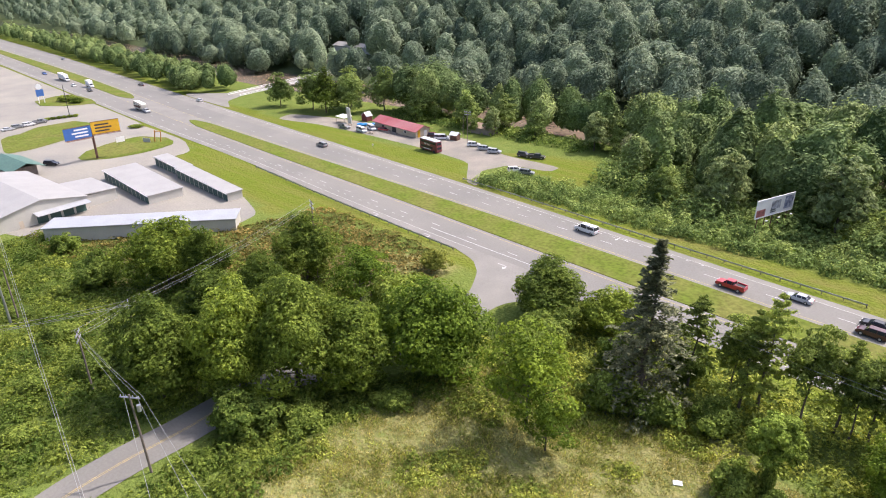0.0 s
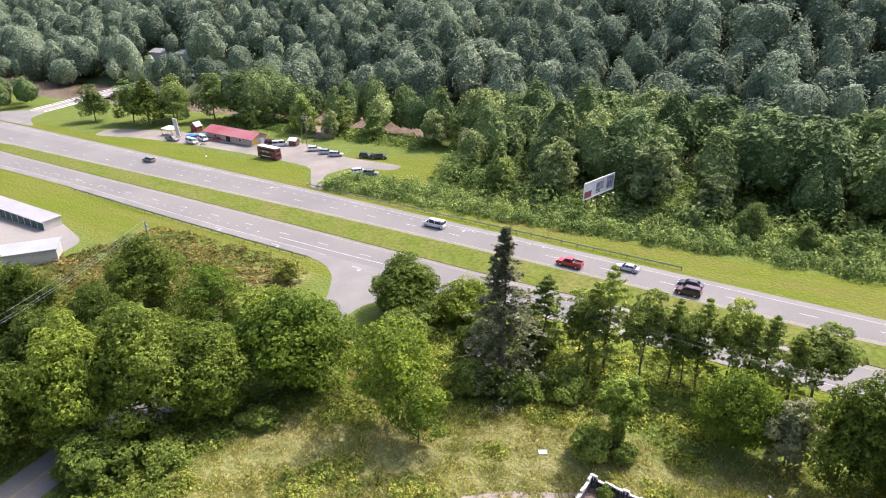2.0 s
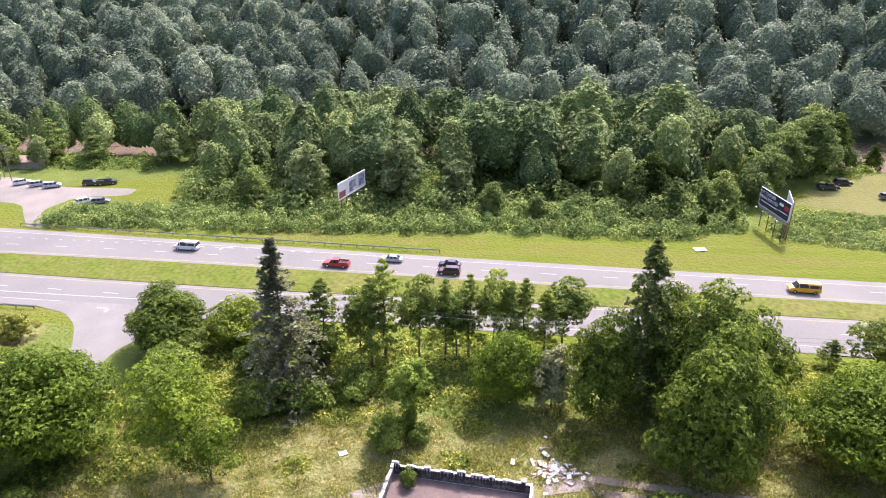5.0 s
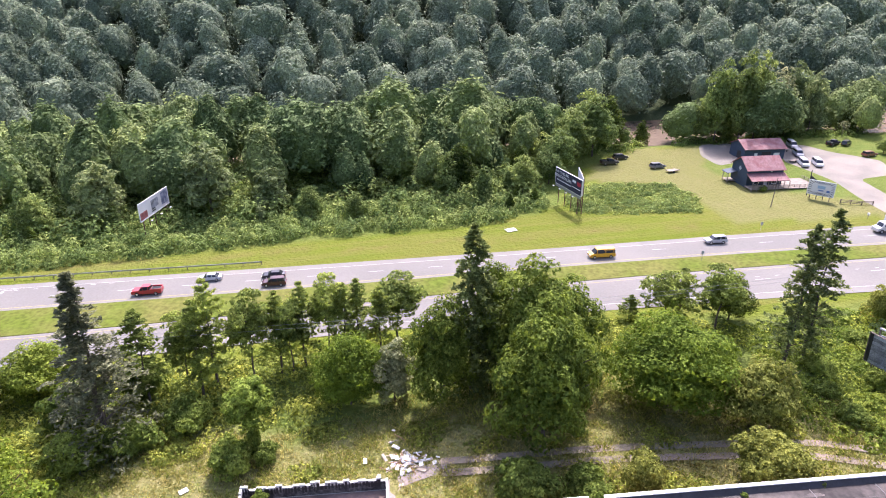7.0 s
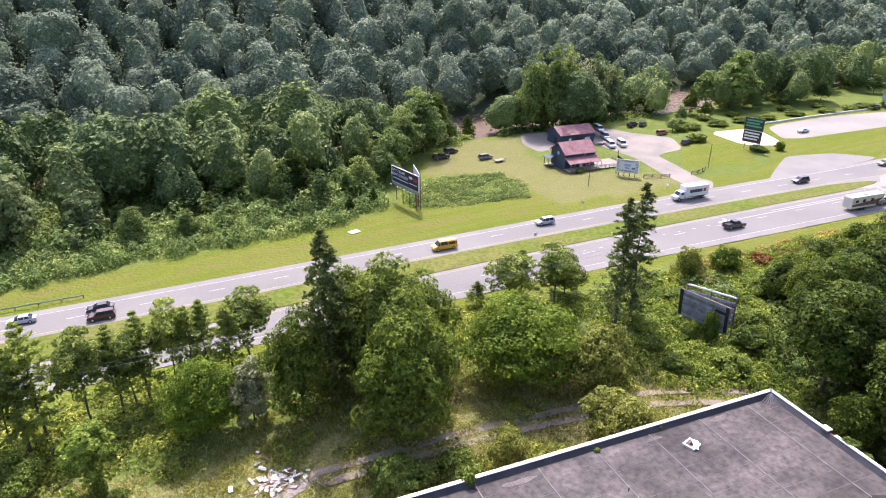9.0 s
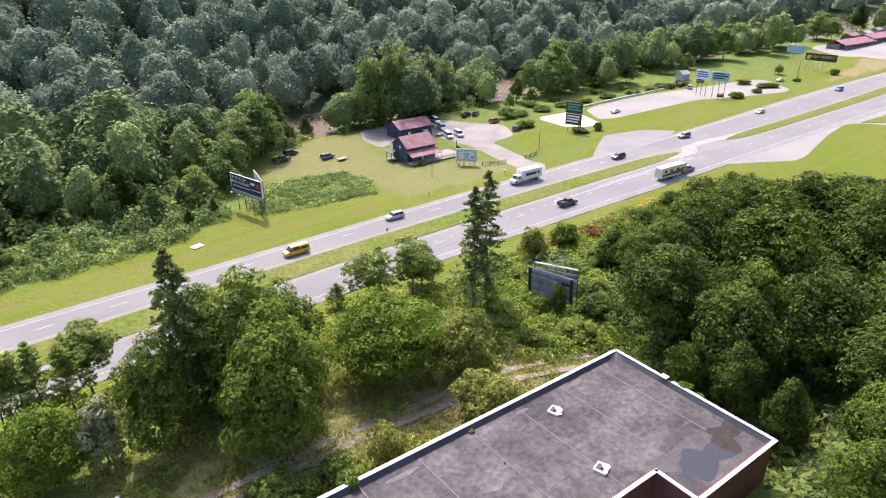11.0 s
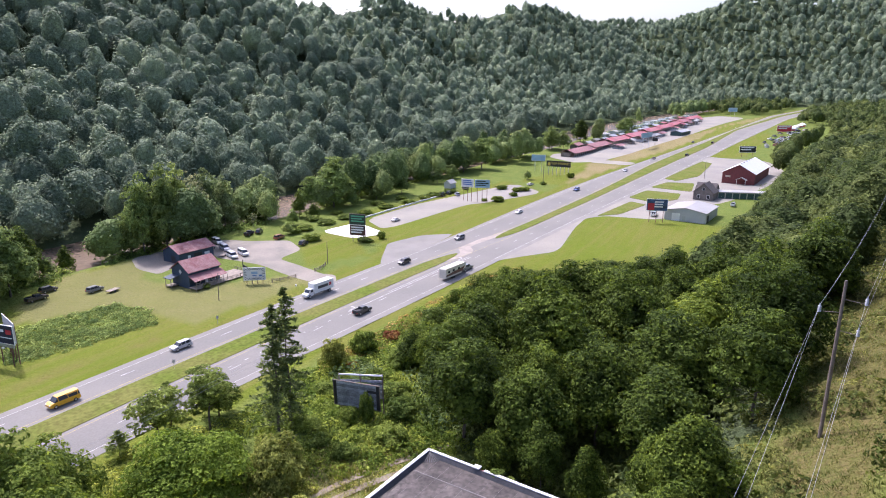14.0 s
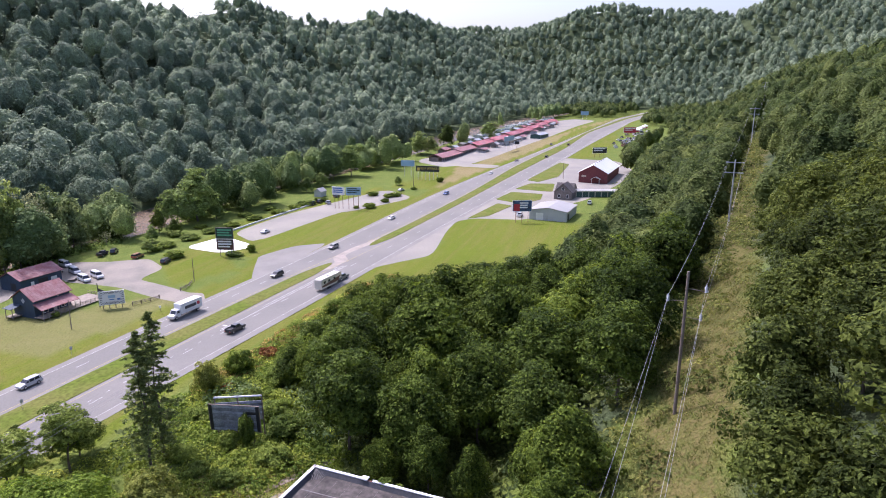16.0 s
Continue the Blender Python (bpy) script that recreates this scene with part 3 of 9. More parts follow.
minor = tagged(new("minor_road", lane_along(smooth_line(MINOR), 3.2, 0.16).mesh("minor_road", ASPHALT)), "narrow grey two-lane road with a double yellow line", "road", kind="structure")
for off in (-0.14, 0.14):
    pts = smooth_line(MINOR)
    shifted = [(x + off, y) for x, y in pts]
    part("centre_line", lane_along(shifted, 0.045, 0.175), YELLOW_LINE, minor, "yellow centre line")
apron("storage_lot", [(-300, 104), (-262, 107.5), (-232, 106.5), (-214, 100), (-212, 88), (-160, 87), (-141, 81), (-138, 72), (-165, 36), (-215, 20), (-300, 10), (-340, 60)], LOT, "pale concrete yard round the storage units", "yard")
apron("forecourt", [(-560, 127), (-400, 117), (-275, 109), (-262, 105), (-290, 60), (-420, 60), (-600, 90)], LOT, "wide pale forecourt beside the highway", "yard", 0.016)
apron("gravel_yard", [(-236, 150), (-214, 155), (-184, 156), (-150, 155), (-130, 152), (-122, 142), (-117, 136), (-112, 135), (-121, 147), (-118, 158), (-104, 160), (-104, 166), (-128, 166), (-150, 176), (-215, 168), (-240, 160)], GRAVEL, "grey gravel yard and drive", "yard")
apron("gravel_drive", [(135.9, 113.8), (138.3, 127.4), (142.8, 142.7), (142.8, 153.1), (142.3, 163.0), (156.2, 181.1), (161.1, 176.2), (163.6, 167.0), (168.1, 160.6), (170.9, 155.3), (163.3, 143.2), (150.8, 142.3), (148.7, 133.6), (146.7, 126.3), (144.5, 119.6), (145.3, 115.0), (140.7, 111.0)], GRAVEL, "pale gravel drive and parking beside the wooden house", "yard")
apron("gravel_patch", [(128.2, 186.5), (140.1, 185.0), (139.1, 174.4), (128.7, 165.4), (120.8, 163.8), (121.4, 174.6)], GRAVEL, "grey gravel patch behind the wooden house", "yard")
apron("sand_court", [(184, 136), (187, 154), (206, 150), (196, 129)], SAND, "white sand court on the lawn", "court", 0.03)
apron("parking_lot", [(200, 133), (212, 150), (250, 147), (283, 138), (322, 127), (303, 104), (266, 120), (258, 126)], LOT, "pale parking lot beside the lawn", "yard", 0.024)
apron("bay", [(160, 108.5), (168, 113), (176, 117), (184, 121), (200, 116), (208, 105)], SHOULDER, "paved bay beside the highway", "yard", 0.028)
apron("near_bay", [(150, 80.2), (182, 77.4), (190, 72), (202, 63), (237, 68), (256, 69), (264, 63), (267, 40), (290, 36), (318, 20), (345, 12), (375, 4), (430, -4), (480, 8), (483, 34), (487, 46.5), (396, 54.6), (331, 61.6), (250, 71)], LOT, "pale forecourt and yard beside the highway", "yard", 0.022)
for ring in ([(-236, 70), (-244, 76), (-247.5, 87), (-247.5, 99), (-241, 104), (-233, 103), (-227, 96), (-228.6, 80)], [(-286, 61), (-301, 77), (-302, 92), (-282, 98), (-276, 80)], [(-367, 96), (-375, 109), (-364, 116), (-346, 112), (-341, 102), (-352, 94)], [(310, 63.2), (333, 59), (331, 42), (315, 41), (302, 49)], [(343, 59), (363, 54), (366, 40), (339, 38)], [(375, 57.5), (460, 47.5), (452, 40), (393, 41), (370, 50)], [(262, 66), (300, 60), (296, 52), (270, 58)]):
    s_ = Shape()
    k_ = len(ring)
    mx_, my_ = sum(p[0] for p in ring) / k_, sum(p[1] for p in ring) / k_
    soft = []
    for a_ in range(k_):
        p_, q_, r_ = ring[a_ - 1], ring[a_], ring[(a_ + 1) % k_]
        for u in (0.82, 0.94):
            soft.append((p_[0] + (q_[0] - p_[0]) * u, p_[1] + (q_[1] - p_[1]) * u))
        for u in (0.06, 0.18):
            soft.append((q_[0] + (r_[0] - q_[0]) * u, q_[1] + (r_[1] - q_[1]) * u))
    s_.prism([(x, y, GRADE * x - 0.02) for x, y in soft], [(x, y, GRADE * x + 0.14) for x, y in soft])
    tagged(new("grass_island", s_.mesh("grass_island", VERGE)), "low grass island in a pale forecourt", "grass island", kind="structure")
apron("market_lot", [(436, 147), (416, 123), (425, 112), (437, 107), (481, 99.8), (555, 92), (642, 81), (799, 65.6), (905, 48), (930, 80), (880, 102), (804, 106), (688, 116), (590, 123), (521, 129), (470, 136), (455, 150)], LOT, "long pale drive before the market", "yard", 0.024)
apron("market_drive", [(419, 87), (434, 85), (438, 108), (422, 115)], LOT, "pale drive from the highway to the market", "yard", 0.028)

# ---- foliage ----
def leaf_quads(rng, pos, nrm, size, long=1.6):
    """Pointed sprays of leaves at points, facing their normals."""
    k = len(pos)
    nrm = nrm / np.maximum(np.linalg.norm(nrm, axis=1, keepdims=True), 1e-6)
    t = rng.normal(size=(k, 3))
    t -= nrm * (t * nrm).sum(1, keepdims=True)
    t /= np.maximum(np.linalg.norm(t, axis=1, keepdims=True), 1e-6)
    b = np.cross(nrm, t)
    s = (size * rng.uniform(0.6, 1.3, size=(k, 1))) if np.isscalar(size) else size[:, None]
    t, b = t * s * 0.5 * long, b * s * 0.62
    droop = nrm * s * 0.2
    v = np.stack([pos - t - b, pos + t - droop, pos - t * 0.6 + b], 1).reshape(-1, 3)
    return v, np.arange(k * 3).reshape(k, 3)


def sphere_dirs(rng, k, low=-0.5):
    u = rng.normal(size=(k * 3 + 10, 3))
    u /= np.linalg.norm(u, axis=1, keepdims=True)
    return u[u[:, 2] > low][:k]


def join(meshes):
    vs, fs, n = [], [], 0
    for v, f in meshes:
        vs.append(v), fs.append(f + n)
        n += len(v)
    return np.concatenate(vs), np.concatenate(fs)


def crown_round(rng, h, w, base, clumps, leaves, size, rough=0.25, top=0.0, low=-0.55, flat=0.62, loose=0.26, fill=1.0):
    """A crown of overlapping pads of leaves over an uneven egg, with gaps between; top draws it up to a point."""
    mid, rz, rx = base + (h - base) * 0.48, (h - base) * 0.5, w / 2
    i = np.arange(clumps) + 0.5
    uz = low + (1 - low) * i / clumps
    turn = i * 2.39996 + rng.normal(scale=0.3, size=clumps)
    u = np.stack([np.sqrt(1 - uz ** 2) * np.cos(turn), np.sqrt(1 - uz ** 2) * np.sin(turn), uz], 1)
    ph = rng.uniform(0, 6.28, 4)
    ang = np.arctan2(u[:, 1], u[:, 0])
    lump = 1 + rough * (0.6 * np.sin(2 * ang + ph[0]) + 0.5 * np.sin(3 * ang + 4 * uz + ph[1]))
    rad = rng.uniform(0.52, 0.86, clumps) * lump
    narrow = 1 - top * np.clip(uz, 0, 1) ** 0.8
    c = np.stack([u[:, 0] * rx * rad * narrow, u[:, 1] * rx * rad * narrow, mid + uz * rz * np.clip(rad * 1.08, 0.5, 0.97)], 1)
    r = rx * rng.uniform(0.17, 0.36, clumps) * (1 - 0.35 * top * np.clip(uz, 0, 1))
    share = r ** 2 / (r ** 2).sum()
    which = np.repeat(np.arange(clumps), np.maximum(6, (share * leaves).astype(int)))
    d = rng.normal(size=(len(which), 3))
    d /= np.linalg.norm(d, axis=1, keepdims=True)
    out = (c - np.array([0, 0, mid - rz * 0.35])) / np.array([rx, rx, rz])
    out /= np.maximum(np.linalg.norm(out, axis=1, keepdims=True), 1e-6)
    out = (out + np.array([0, 0, 0.5]))[which]
    back = (d * out).sum(1, keepdims=True)
    d = np.where(back < -0.25, d - 2 * back * out / (out * out).sum(1, keepdims=True), d)
    pos = c[which] + d * r[which][:, None] * rng.uniform(0.82, 1.1, (len(d), 1)) * np.array([1, 1, flat])
    nrm = d * np.array([1, 1, 1.0 / flat]) + 0.3 * out + rng.normal(scale=loose, size=d.shape)
    parts_ = [leaf_quads(rng, pos, nrm, size)]
    # shaded inner leaves that close the crown without making it solid
    m = max(int(leaves * fill) // 9, 8)
    q = sphere_dirs(rng, m, -0.7)
    deep_ = rng.uniform(0.35, 0.66, (len(q), 1))
    slim = 1 - top * np.clip(q[:, 2:3], 0, 1) ** 0.8
    inner = np.concatenate([q[:, :2] * rx * slim, q[:, 2:3] * rz], 1) * deep_ + np.array([0, 0, mid])
    parts_.append(leaf_quads(rng, inner, q + rng.normal(scale=0.5, size=q.shape), size * 2.4))
    return join(parts_)


def crown_conifer(rng, h, w, base, whorls, leaves, size, droop=0.35, sparse=0.0, ragged=0.3, taper=0.75):
    """Tiers of drooping boughs, shorter towards the tip."""
    rows = []
    per = max(6, leaves // (whorls * 8))
    for i in range(whorls):
        f = i / (whorls - 1)
        z = base + (h - base) * (f ** 0.92)
        reach = w / 2 * (1 - f) ** taper + 0.25
        for j in range(8):
            if rng.random() < sparse:
                continue
            a = rng.uniform(0, 6.283)
            ln = reach * rng.uniform(1 - ragged, 1.1)
            t = np.sqrt(rng.random(per))
            p = np.stack([np.cos(a) * ln * t, np.sin(a) * ln * t, z - droop * ln * t ** 1.4 + 0.15 * ln], 1)
            p += rng.normal(scale=0.07 + 0.055 * ln, size=p.shape) * np.array([1, 1, 0.4])
            rows.append(p)
    pos = np.concatenate(rows)
    nrm = rng.normal(scale=0.45, size=pos.shape) + np.array([0, 0, 0.9])
    return leaf_quads(rng, pos, nrm, size, 2.4)


def trunk_shape(rng, h, r, limbs, w, base, crook=0.15):
    """A tapered trunk with limbs that reach up into the crown."""
    s = Shape()
    pts = [Vector((0, 0, -0.6))]
    for i in range(1, 6):
        pts.append(Vector((rng.normal() * crook, rng.normal() * crook, h * 0.86 * i / 5)))
    for i in range(5):
        s.rod(pts[i], pts[i + 1], r * (1 - 0.17 * i), r * (1 - 0.17 * (i + 1)), 7)
    for i in range(limbs):
        z = base + (h - base) * rng.uniform(0.02, 0.6)
        a, ln = rng.uniform(0, 6.28), w * rng.uniform(0.2, 0.38)
        p = Vector((0, 0, z))
        q = p + Vector((math.cos(a) * ln, math.sin(a) * ln, ln * rng.uniform(0.4, 0.9)))
        s.rod(p, q, r * 0.38, r * 0.12, 5)
    return s


Kind = namedtuple("Kind", "h w base crown leaf bark label limbs radius")


def kinds():
    """Templates: height, width, foot of the crown and how its leaves are made."""
    k = {}

    def r(seed):
        return np.random.default_rng(seed)
    for i in range(3):
        k["broad%d" % i] = Kind(16, 13, 1.5, lambda i=i: crown_round(r(10 + i), 16, 13, 1.2, 130, 9600, 0.35, 0.35, 0.3, -0.8), LEAF_GREEN, BARK, "full-crowned green broadleaf tree", 6, 0.28)
    for i in range(2):
        k["shade%d" % i] = Kind(18, 13, 1.5, lambda i=i: crown_round(r(20 + i), 18, 13, 1.0, 140, 10000, 0.35, 0.3, 0.5, -0.85), LEAF_SHADE, BARK, "tall dark green broadleaf tree with dense leaves", 6, 0.3)
    for i in range(2):
        k["dome%d" % i] = Kind(13, 16, 0.3, lambda i=i: crown_round(r(30 + i), 13, 16, -1.5, 160, 12000, 0.35, 0.15, 0.0, -0.35, 0.36, 0.2), LEAF_BRIGHT, BARK, "broad dome-shaped tree with bright layered leaves", 5, 0.28)
    for i in range(3):
        k["wood%d" % i] = Kind(18, 13, 1.5, lambda i=i: crown_round(r(25 + i), 18, 13, 1.0, 110, 5200, 0.40, 0.35, 0.25 + 0.2 * i), (LEAF_DARK, LEAF_WOODY, LEAF_WOODY)[i], BARK, "leafy green tree in the wood beside the highway", 4, 0.28)
    for i in range(2):
        k["slope%d" % i] = Kind(14, 11, 1.0, lambda i=i: crown_round(r(110 + i), 14, 11, 0.5, 90, 4200, 0.34, 0.4, 0.15 + 0.3 * i, -0.6), LEAF_RIDGE, BARK, "dark olive tree on the slope beyond the power line", 4, 0.22)
    k["airy0"] = Kind(16, 13, 2.5, lambda: crown_round(r(41), 16, 12, 2.0, 50, 3300, 0.34, 0.55, 0.35, -0.7, 0.5, 0.3, 0.2), LEAF_BRIGHT, BARK, "loose light green tree with an open crown", 9, 0.22)
    k["airy1"] = Kind(12, 6, 3.5, lambda: crown_round(r(42), 12, 6, 5.0, 40, 2400, 0.34, 0.4, 0.1, -0.55, 0.55, 0.3, 0.5), LEAF_YOUNG, BARK, "slender young tree with a small light crown", 6, 0.16)
    for i in range(2):
        k["bush%d" % i] = Kind(5, 7, 0.0, lambda i=i: crown_round(r(50 + i), 5, 7, -1.2, 56, 2600, 0.32, 0.3, 0.0, -0.2), LEAF_BUSH, BARK, "dense rounded green bush", 3, 0.09)
    k["olive0"] = Kind(9, 9.5, 0.0, lambda: crown_round(r(61), 9, 9.5, -1.0, 84, 4400, 0.34, 0.25, 0.1, -0.3), LEAF_OLIVE, BARK, "olive-yellow shrubby tree in the grass", 5, 0.16)
    k["pale0"] = Kind(11, 6, 0.0, lambda: crown_round(r(63), 11, 6, -0.4, 64, 3400, 0.30, 0.3, 0.2, -0.9), LEAF_PALE, BARK, "grey-green leafy shrub beside darker trees", 5, 0.14)
    k["spruce0"] = Kind(24, 10, 1.0, lambda: crown_conifer(r(71), 24, 13.5, 0.5, 27, 10500, 0.32, 0.32, 0.22, 0.55, 0.62), NEEDLE, BARK, "tall dark spruce with drooping boughs", 0, 0.3)
    k["spruce1"] = Kind(25, 8, 1.0, lambda: crown_conifer(r(72), 25, 12.0, 0.5, 46, 7600, 0.28, 0.5, 0.34, 0.6, 1.05), NEEDLE_OLD, BARK, "old spruce thinning to grey bare boughs", 20, 0.3)
    k["spruce2"] = Kind(24, 7, 1.0, lambda: crown_conifer(r(73), 24, 8.6, 2.0, 40, 7200, 0.29, 0.15, 0.42, 0.7, 0.55), NEEDLE, BARK, "slim ragged spruce with gaps between its boughs", 8, 0.26)
    for i in range(3):
        k["pine%d" % i] = Kind(15, 5.5, 4.0, lambda i=i: crown_conifer(r(80 + i), 15, 7.0 + i * 0.6, 3.6 - 0.8 * i, 11 + i, 2500, 0.27, (0.05, -0.1, 0.12)[i], 0.16, 0.55), LEAF_PINE, BARK, "roadside pine with a bare lower trunk", 8, 0.17)
    k["pine3"] = Kind(12, 7, 4.0, lambda: crown_round(r(85), 12, 7, 3.4, 46, 2800, 0.29, 0.3, 0.1, -0.6, 0.5), LEAF_PINE, BARK, "round-headed roadside pine with a bare trunk", 8, 0.17)
    for i in range(4):
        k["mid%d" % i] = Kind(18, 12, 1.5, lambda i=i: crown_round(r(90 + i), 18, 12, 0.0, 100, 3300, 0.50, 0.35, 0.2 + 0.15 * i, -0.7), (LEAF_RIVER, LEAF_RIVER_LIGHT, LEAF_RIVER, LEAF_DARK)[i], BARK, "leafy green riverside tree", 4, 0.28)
    k["mid_pale0"] = Kind(16, 10, 2.0, lambda: crown_round(r(97), 16, 10, 0.5, 70, 2300, 0.54, 0.4, 0.3, -0.7), LEAF_PALE_TREE, BARK, "grey-green tree among darker ones", 5, 0.25)
    k["cone0"] = Kind(20, 9, 1.0, lambda: crown_round(r(98), 20, 9, 0.0, 100, 3000, 0.48, 0.2, 0.8, -0.75), LEAF_RIVER, BARK, "tall pointed green tree", 3, 0.26)
    k["bare0"] = Kind(17, 9, 3.0, lambda: crown_round(r(99), 17, 9, 6.0, 30, 600, 0.34, 0.6, 0.2, -0.55, 0.6, 0.3, 0.2), LEAF_PALE, TWIGS, "half-bare grey tree with naked limbs", 34, 0.2)
    k["cedar0"] = Kind(5, 2.6, 0.0, lambda: crown_round(r(100), 5, 2.6, -0.4, 34, 900, 0.28, 0.1, 0.8, -0.4), LEAF_DARK, BARK, "small dark conical evergreen", 0, 0.08)
    k["clipped0"] = Kind(2.2, 4.2, 0.0, lambda: crown_round(r(101), 2.2, 4.2, -0.6, 40, 1300, 0.26, 0.05, 0.0, -0.1), LEAF_SHADE, BARK, "clipped rounded evergreen shrub", 0, 0.06)
    k["red0"] = Kind(2.0, 4.0, 0.0, lambda: crown_round(r(102), 2.0, 4.0, -0.5, 20, 500, 0.28, 0.3, 0.0, -0.1), LEAF_RED, BARK, "low shrub with reddening leaves", 0, 0.05)
    return k


KINDS, PLANTED = kinds(), {}


def plant(kind, x, y, h, w, turn=None, group="", z=None):
    """Plant one tree of a kind: trunk and crown under one thing."""
    k = KINDS[kind]
    bush = h < 7 or kind.startswith(("bush", "clipped", "olive", "pale", "red"))
    if turn is None:
        turn = (x * 37.1 + y * 91.7) % 360
    size = Vector((w / k.w, w / k.w, h / k.h))
    z = gz(x, y) if z is None else z
    if kind not in PLANTED:
        ob = thing("shrub" if bush else "tree", k.label, "shrub" if bush else "tree", 0, 0, 0, 0, group)
        rr = np.random.default_rng(len(PLANTED) + 300)
        part("trunk", trunk_shape(rr, k.h * 0.96, k.radius, k.limbs, k.w, max(k.base, 0.3)), k.bark, ob)
        v, f = k.crown()
        part("crown", array_mesh("crown", v, f, k.leaf), k.leaf, ob)
        ob.matrix_basis = Matrix.LocRotScale((x, y, z), Euler((0, 0, radians(turn))), size)
        PLANTED[kind] = ob
        return ob
    first = PLANTED[kind]
    rel = Vector((size[i] / first.scale[i] for i in range(3)))
    ob = copy_thing(first, Matrix.LocRotScale((x, y, z), Euler((0, 0, radians(turn))), rel))
    if group:
        ob["group"] = group
    return ob


# trees by the foreground meadow and along the near side of the highway
plant("broad0", -118.6, 46.3, 14.9, 16)
plant("broad1", -110.2, 50.3, 13.6, 10)
plant("shade0", -98.4, 65.6, 15.5, 12.6)
plant("bush0", -129.2, 37.1, 7.5, 9.2)
plant("bush1", -153.1, 38.8, 4.4, 6.5)
plant("shade1", -83, 28.5, 17.6, 14)
plant("broad2", -75.4, 36.9, 19.0, 13.5)
plant("shade0", -69.6, 43.0, 19.6, 14.5)
plant("broad2", -65.0, 49.0, 14.6, 13.5)
plant("shade1", -88, 40, 16, 13)
plant("broad0", -92, 52, 13, 12)
# clumps in the rank growth on the slope
plant("bush0", -112.9, 24.2, 3.2, 6.0)
plant("bush1", -107.6, 35.2, 4.2, 8.0)
plant("bush0", -100.2, 15.9, 2.4, 5.0)
plant("bush1", -97.8, 25.0, 3.6, 7.0)
plant("bush0", -88.7, 10.8, 2.2, 5.0)
plant("bush1", -97.9, 28.1, 4.4, 8.0)
plant("bush0", -129.6, 31.8, 2.6, 6.0)
plant("bush1", -127.1, 22.1, 2.2, 5.0)
plant("bush0", -95.9, 34.3, 4.6, 8.0)
plant("bush0", -68, 33, 6, 10)
plant("bush1", -63, 39, 3.2, 7)
plant("bush0", -56.5, 50, 2.6, 6)
plant("dome0", -58.2, 60.0, 15.6, 17.3)
plant("airy0", -79.6, 63.8, 14.6, 12.4)
plant("airy0", -84, 70.0, 11, 9)
plant("bush0", -71.3, 65.8, 10.0, 11)
plant("bush1", -76, 71, 7.5, 9)
plant("olive0", -82.5, 86.3, 5.2, 6)
plant("shade0", -53.9, 85.5, 11.8, 14.6)
plant("broad1", -42.5, 88.0, 8.8, 10.5)
plant("airy0", -38.9, 58.3, 17.4, 13.9)
plant("airy0", -34.5, 56.5, 9, 8)
plant("bush0", -33, 70, 5.5, 8)
plant("bush1", -27, 72, 4.2, 7)
plant("bush0", -20, 75, 4.6, 7)
plant("bush1", -45.5, 69, 7.5, 10)
plant("bush0", -49, 77, 7, 10)
plant("bush1", -36, 80, 6.5, 8)
plant("bush0", -28, 84, 6, 7)
plant("spruce1", -30.6, 74.5, 25.2, 12.0)
PINES = "pines along the highway"
for i, (x, y, h, w) in enumerate(((-26.7, 82.4, 15.0, 6.5), (-17.1, 83.4, 18.2, 6.6), (-11.7, 84.1, 15.8, 6.2), (-7.8, 85.2, 14.1, 5.6), (-4.0, 86.3, 14.7, 5.6), (0, 87.4, 15.5, 5.6), (4.6, 87.9, 13.3, 5.6), (11.4, 90.4, 12.4, 8), (-21.5, 85, 13, 5.5), (8, 87, 12, 5.5), (-19.2, 82.2, 15.5, 6), (-6, 84, 13.5, 5.2), (2.4, 86.2, 13.6, 5.4))):
    plant("pine3" if w > 7 or i % 3 == 2 else "pine%d" % (i % 3), x, y, h, w * 1.12, group=PINES)
plant("dome0", 2.2, 74.8, 11.7, 10.0)
plant("pale0", 8.5, 74.0, 10.8, 6.0)
plant("shade0", 15.0, 72.2, 17.4, 9.6)
plant("spruce0", 20.0, 74.2, 26.4, 10.0)
plant("shade0", 24.5, 78, 19, 9.0)
plant("shade1", 27.8, 69.4, 23.6, 14.8)
plant("broad2", 34, 74, 17, 12)
plant("broad0", 26.0, 60.0, 21.6, 14.4)
plant("airy1", -10.8, 66.3, 12.8, 6.2)
plant("bush0", -13.6, 64.8, 4.6, 6.2)
plant("bush1", -9.5, 65.5, 3.0, 3.4)
plant("bush0", -10.8, 66.5, 6.0, 2.0)
plant("pine1", 52.2, 87.2, 4.8, 4.0)
plant("pine3", 56.5, 83.0, 11.2, 8.0)
plant("pine2", 60.0, 84.5, 10.2, 6.5)
plant("pine3", 65.0, 80.8, 12.0, 8.5)
plant("shade0", 69, 83, 8.5, 7)
plant("spruce2", 68.9, 68.7, 23.5, 7.5)
plant("spruce2", 73.2, 69.8, 24.9, 7.8)
plant("dome1", 46.2, 64.0, 14.4, 16.6)
plant("olive0", 56.0, 57.8, 10.2, 10.4)
plant("olive0", 50.3, 47.0, 7.7, 9.6)
plant("olive0", 34.5, 49.1, 6.8, 5.6)
plant("bush0", 20.8, 51.4, 6.0, 8.0)
plant("bush1", 28, 50.5, 4.2, 6)
plant("olive0", 93, 75.5, 7.6, 5.4)
plant("clipped0", 103.6, 75.4, 5.2, 6.2)
plant("red0", 113, 74, 1.8, 5)
plant("red0", 96, 73, 1.6, 3.4)

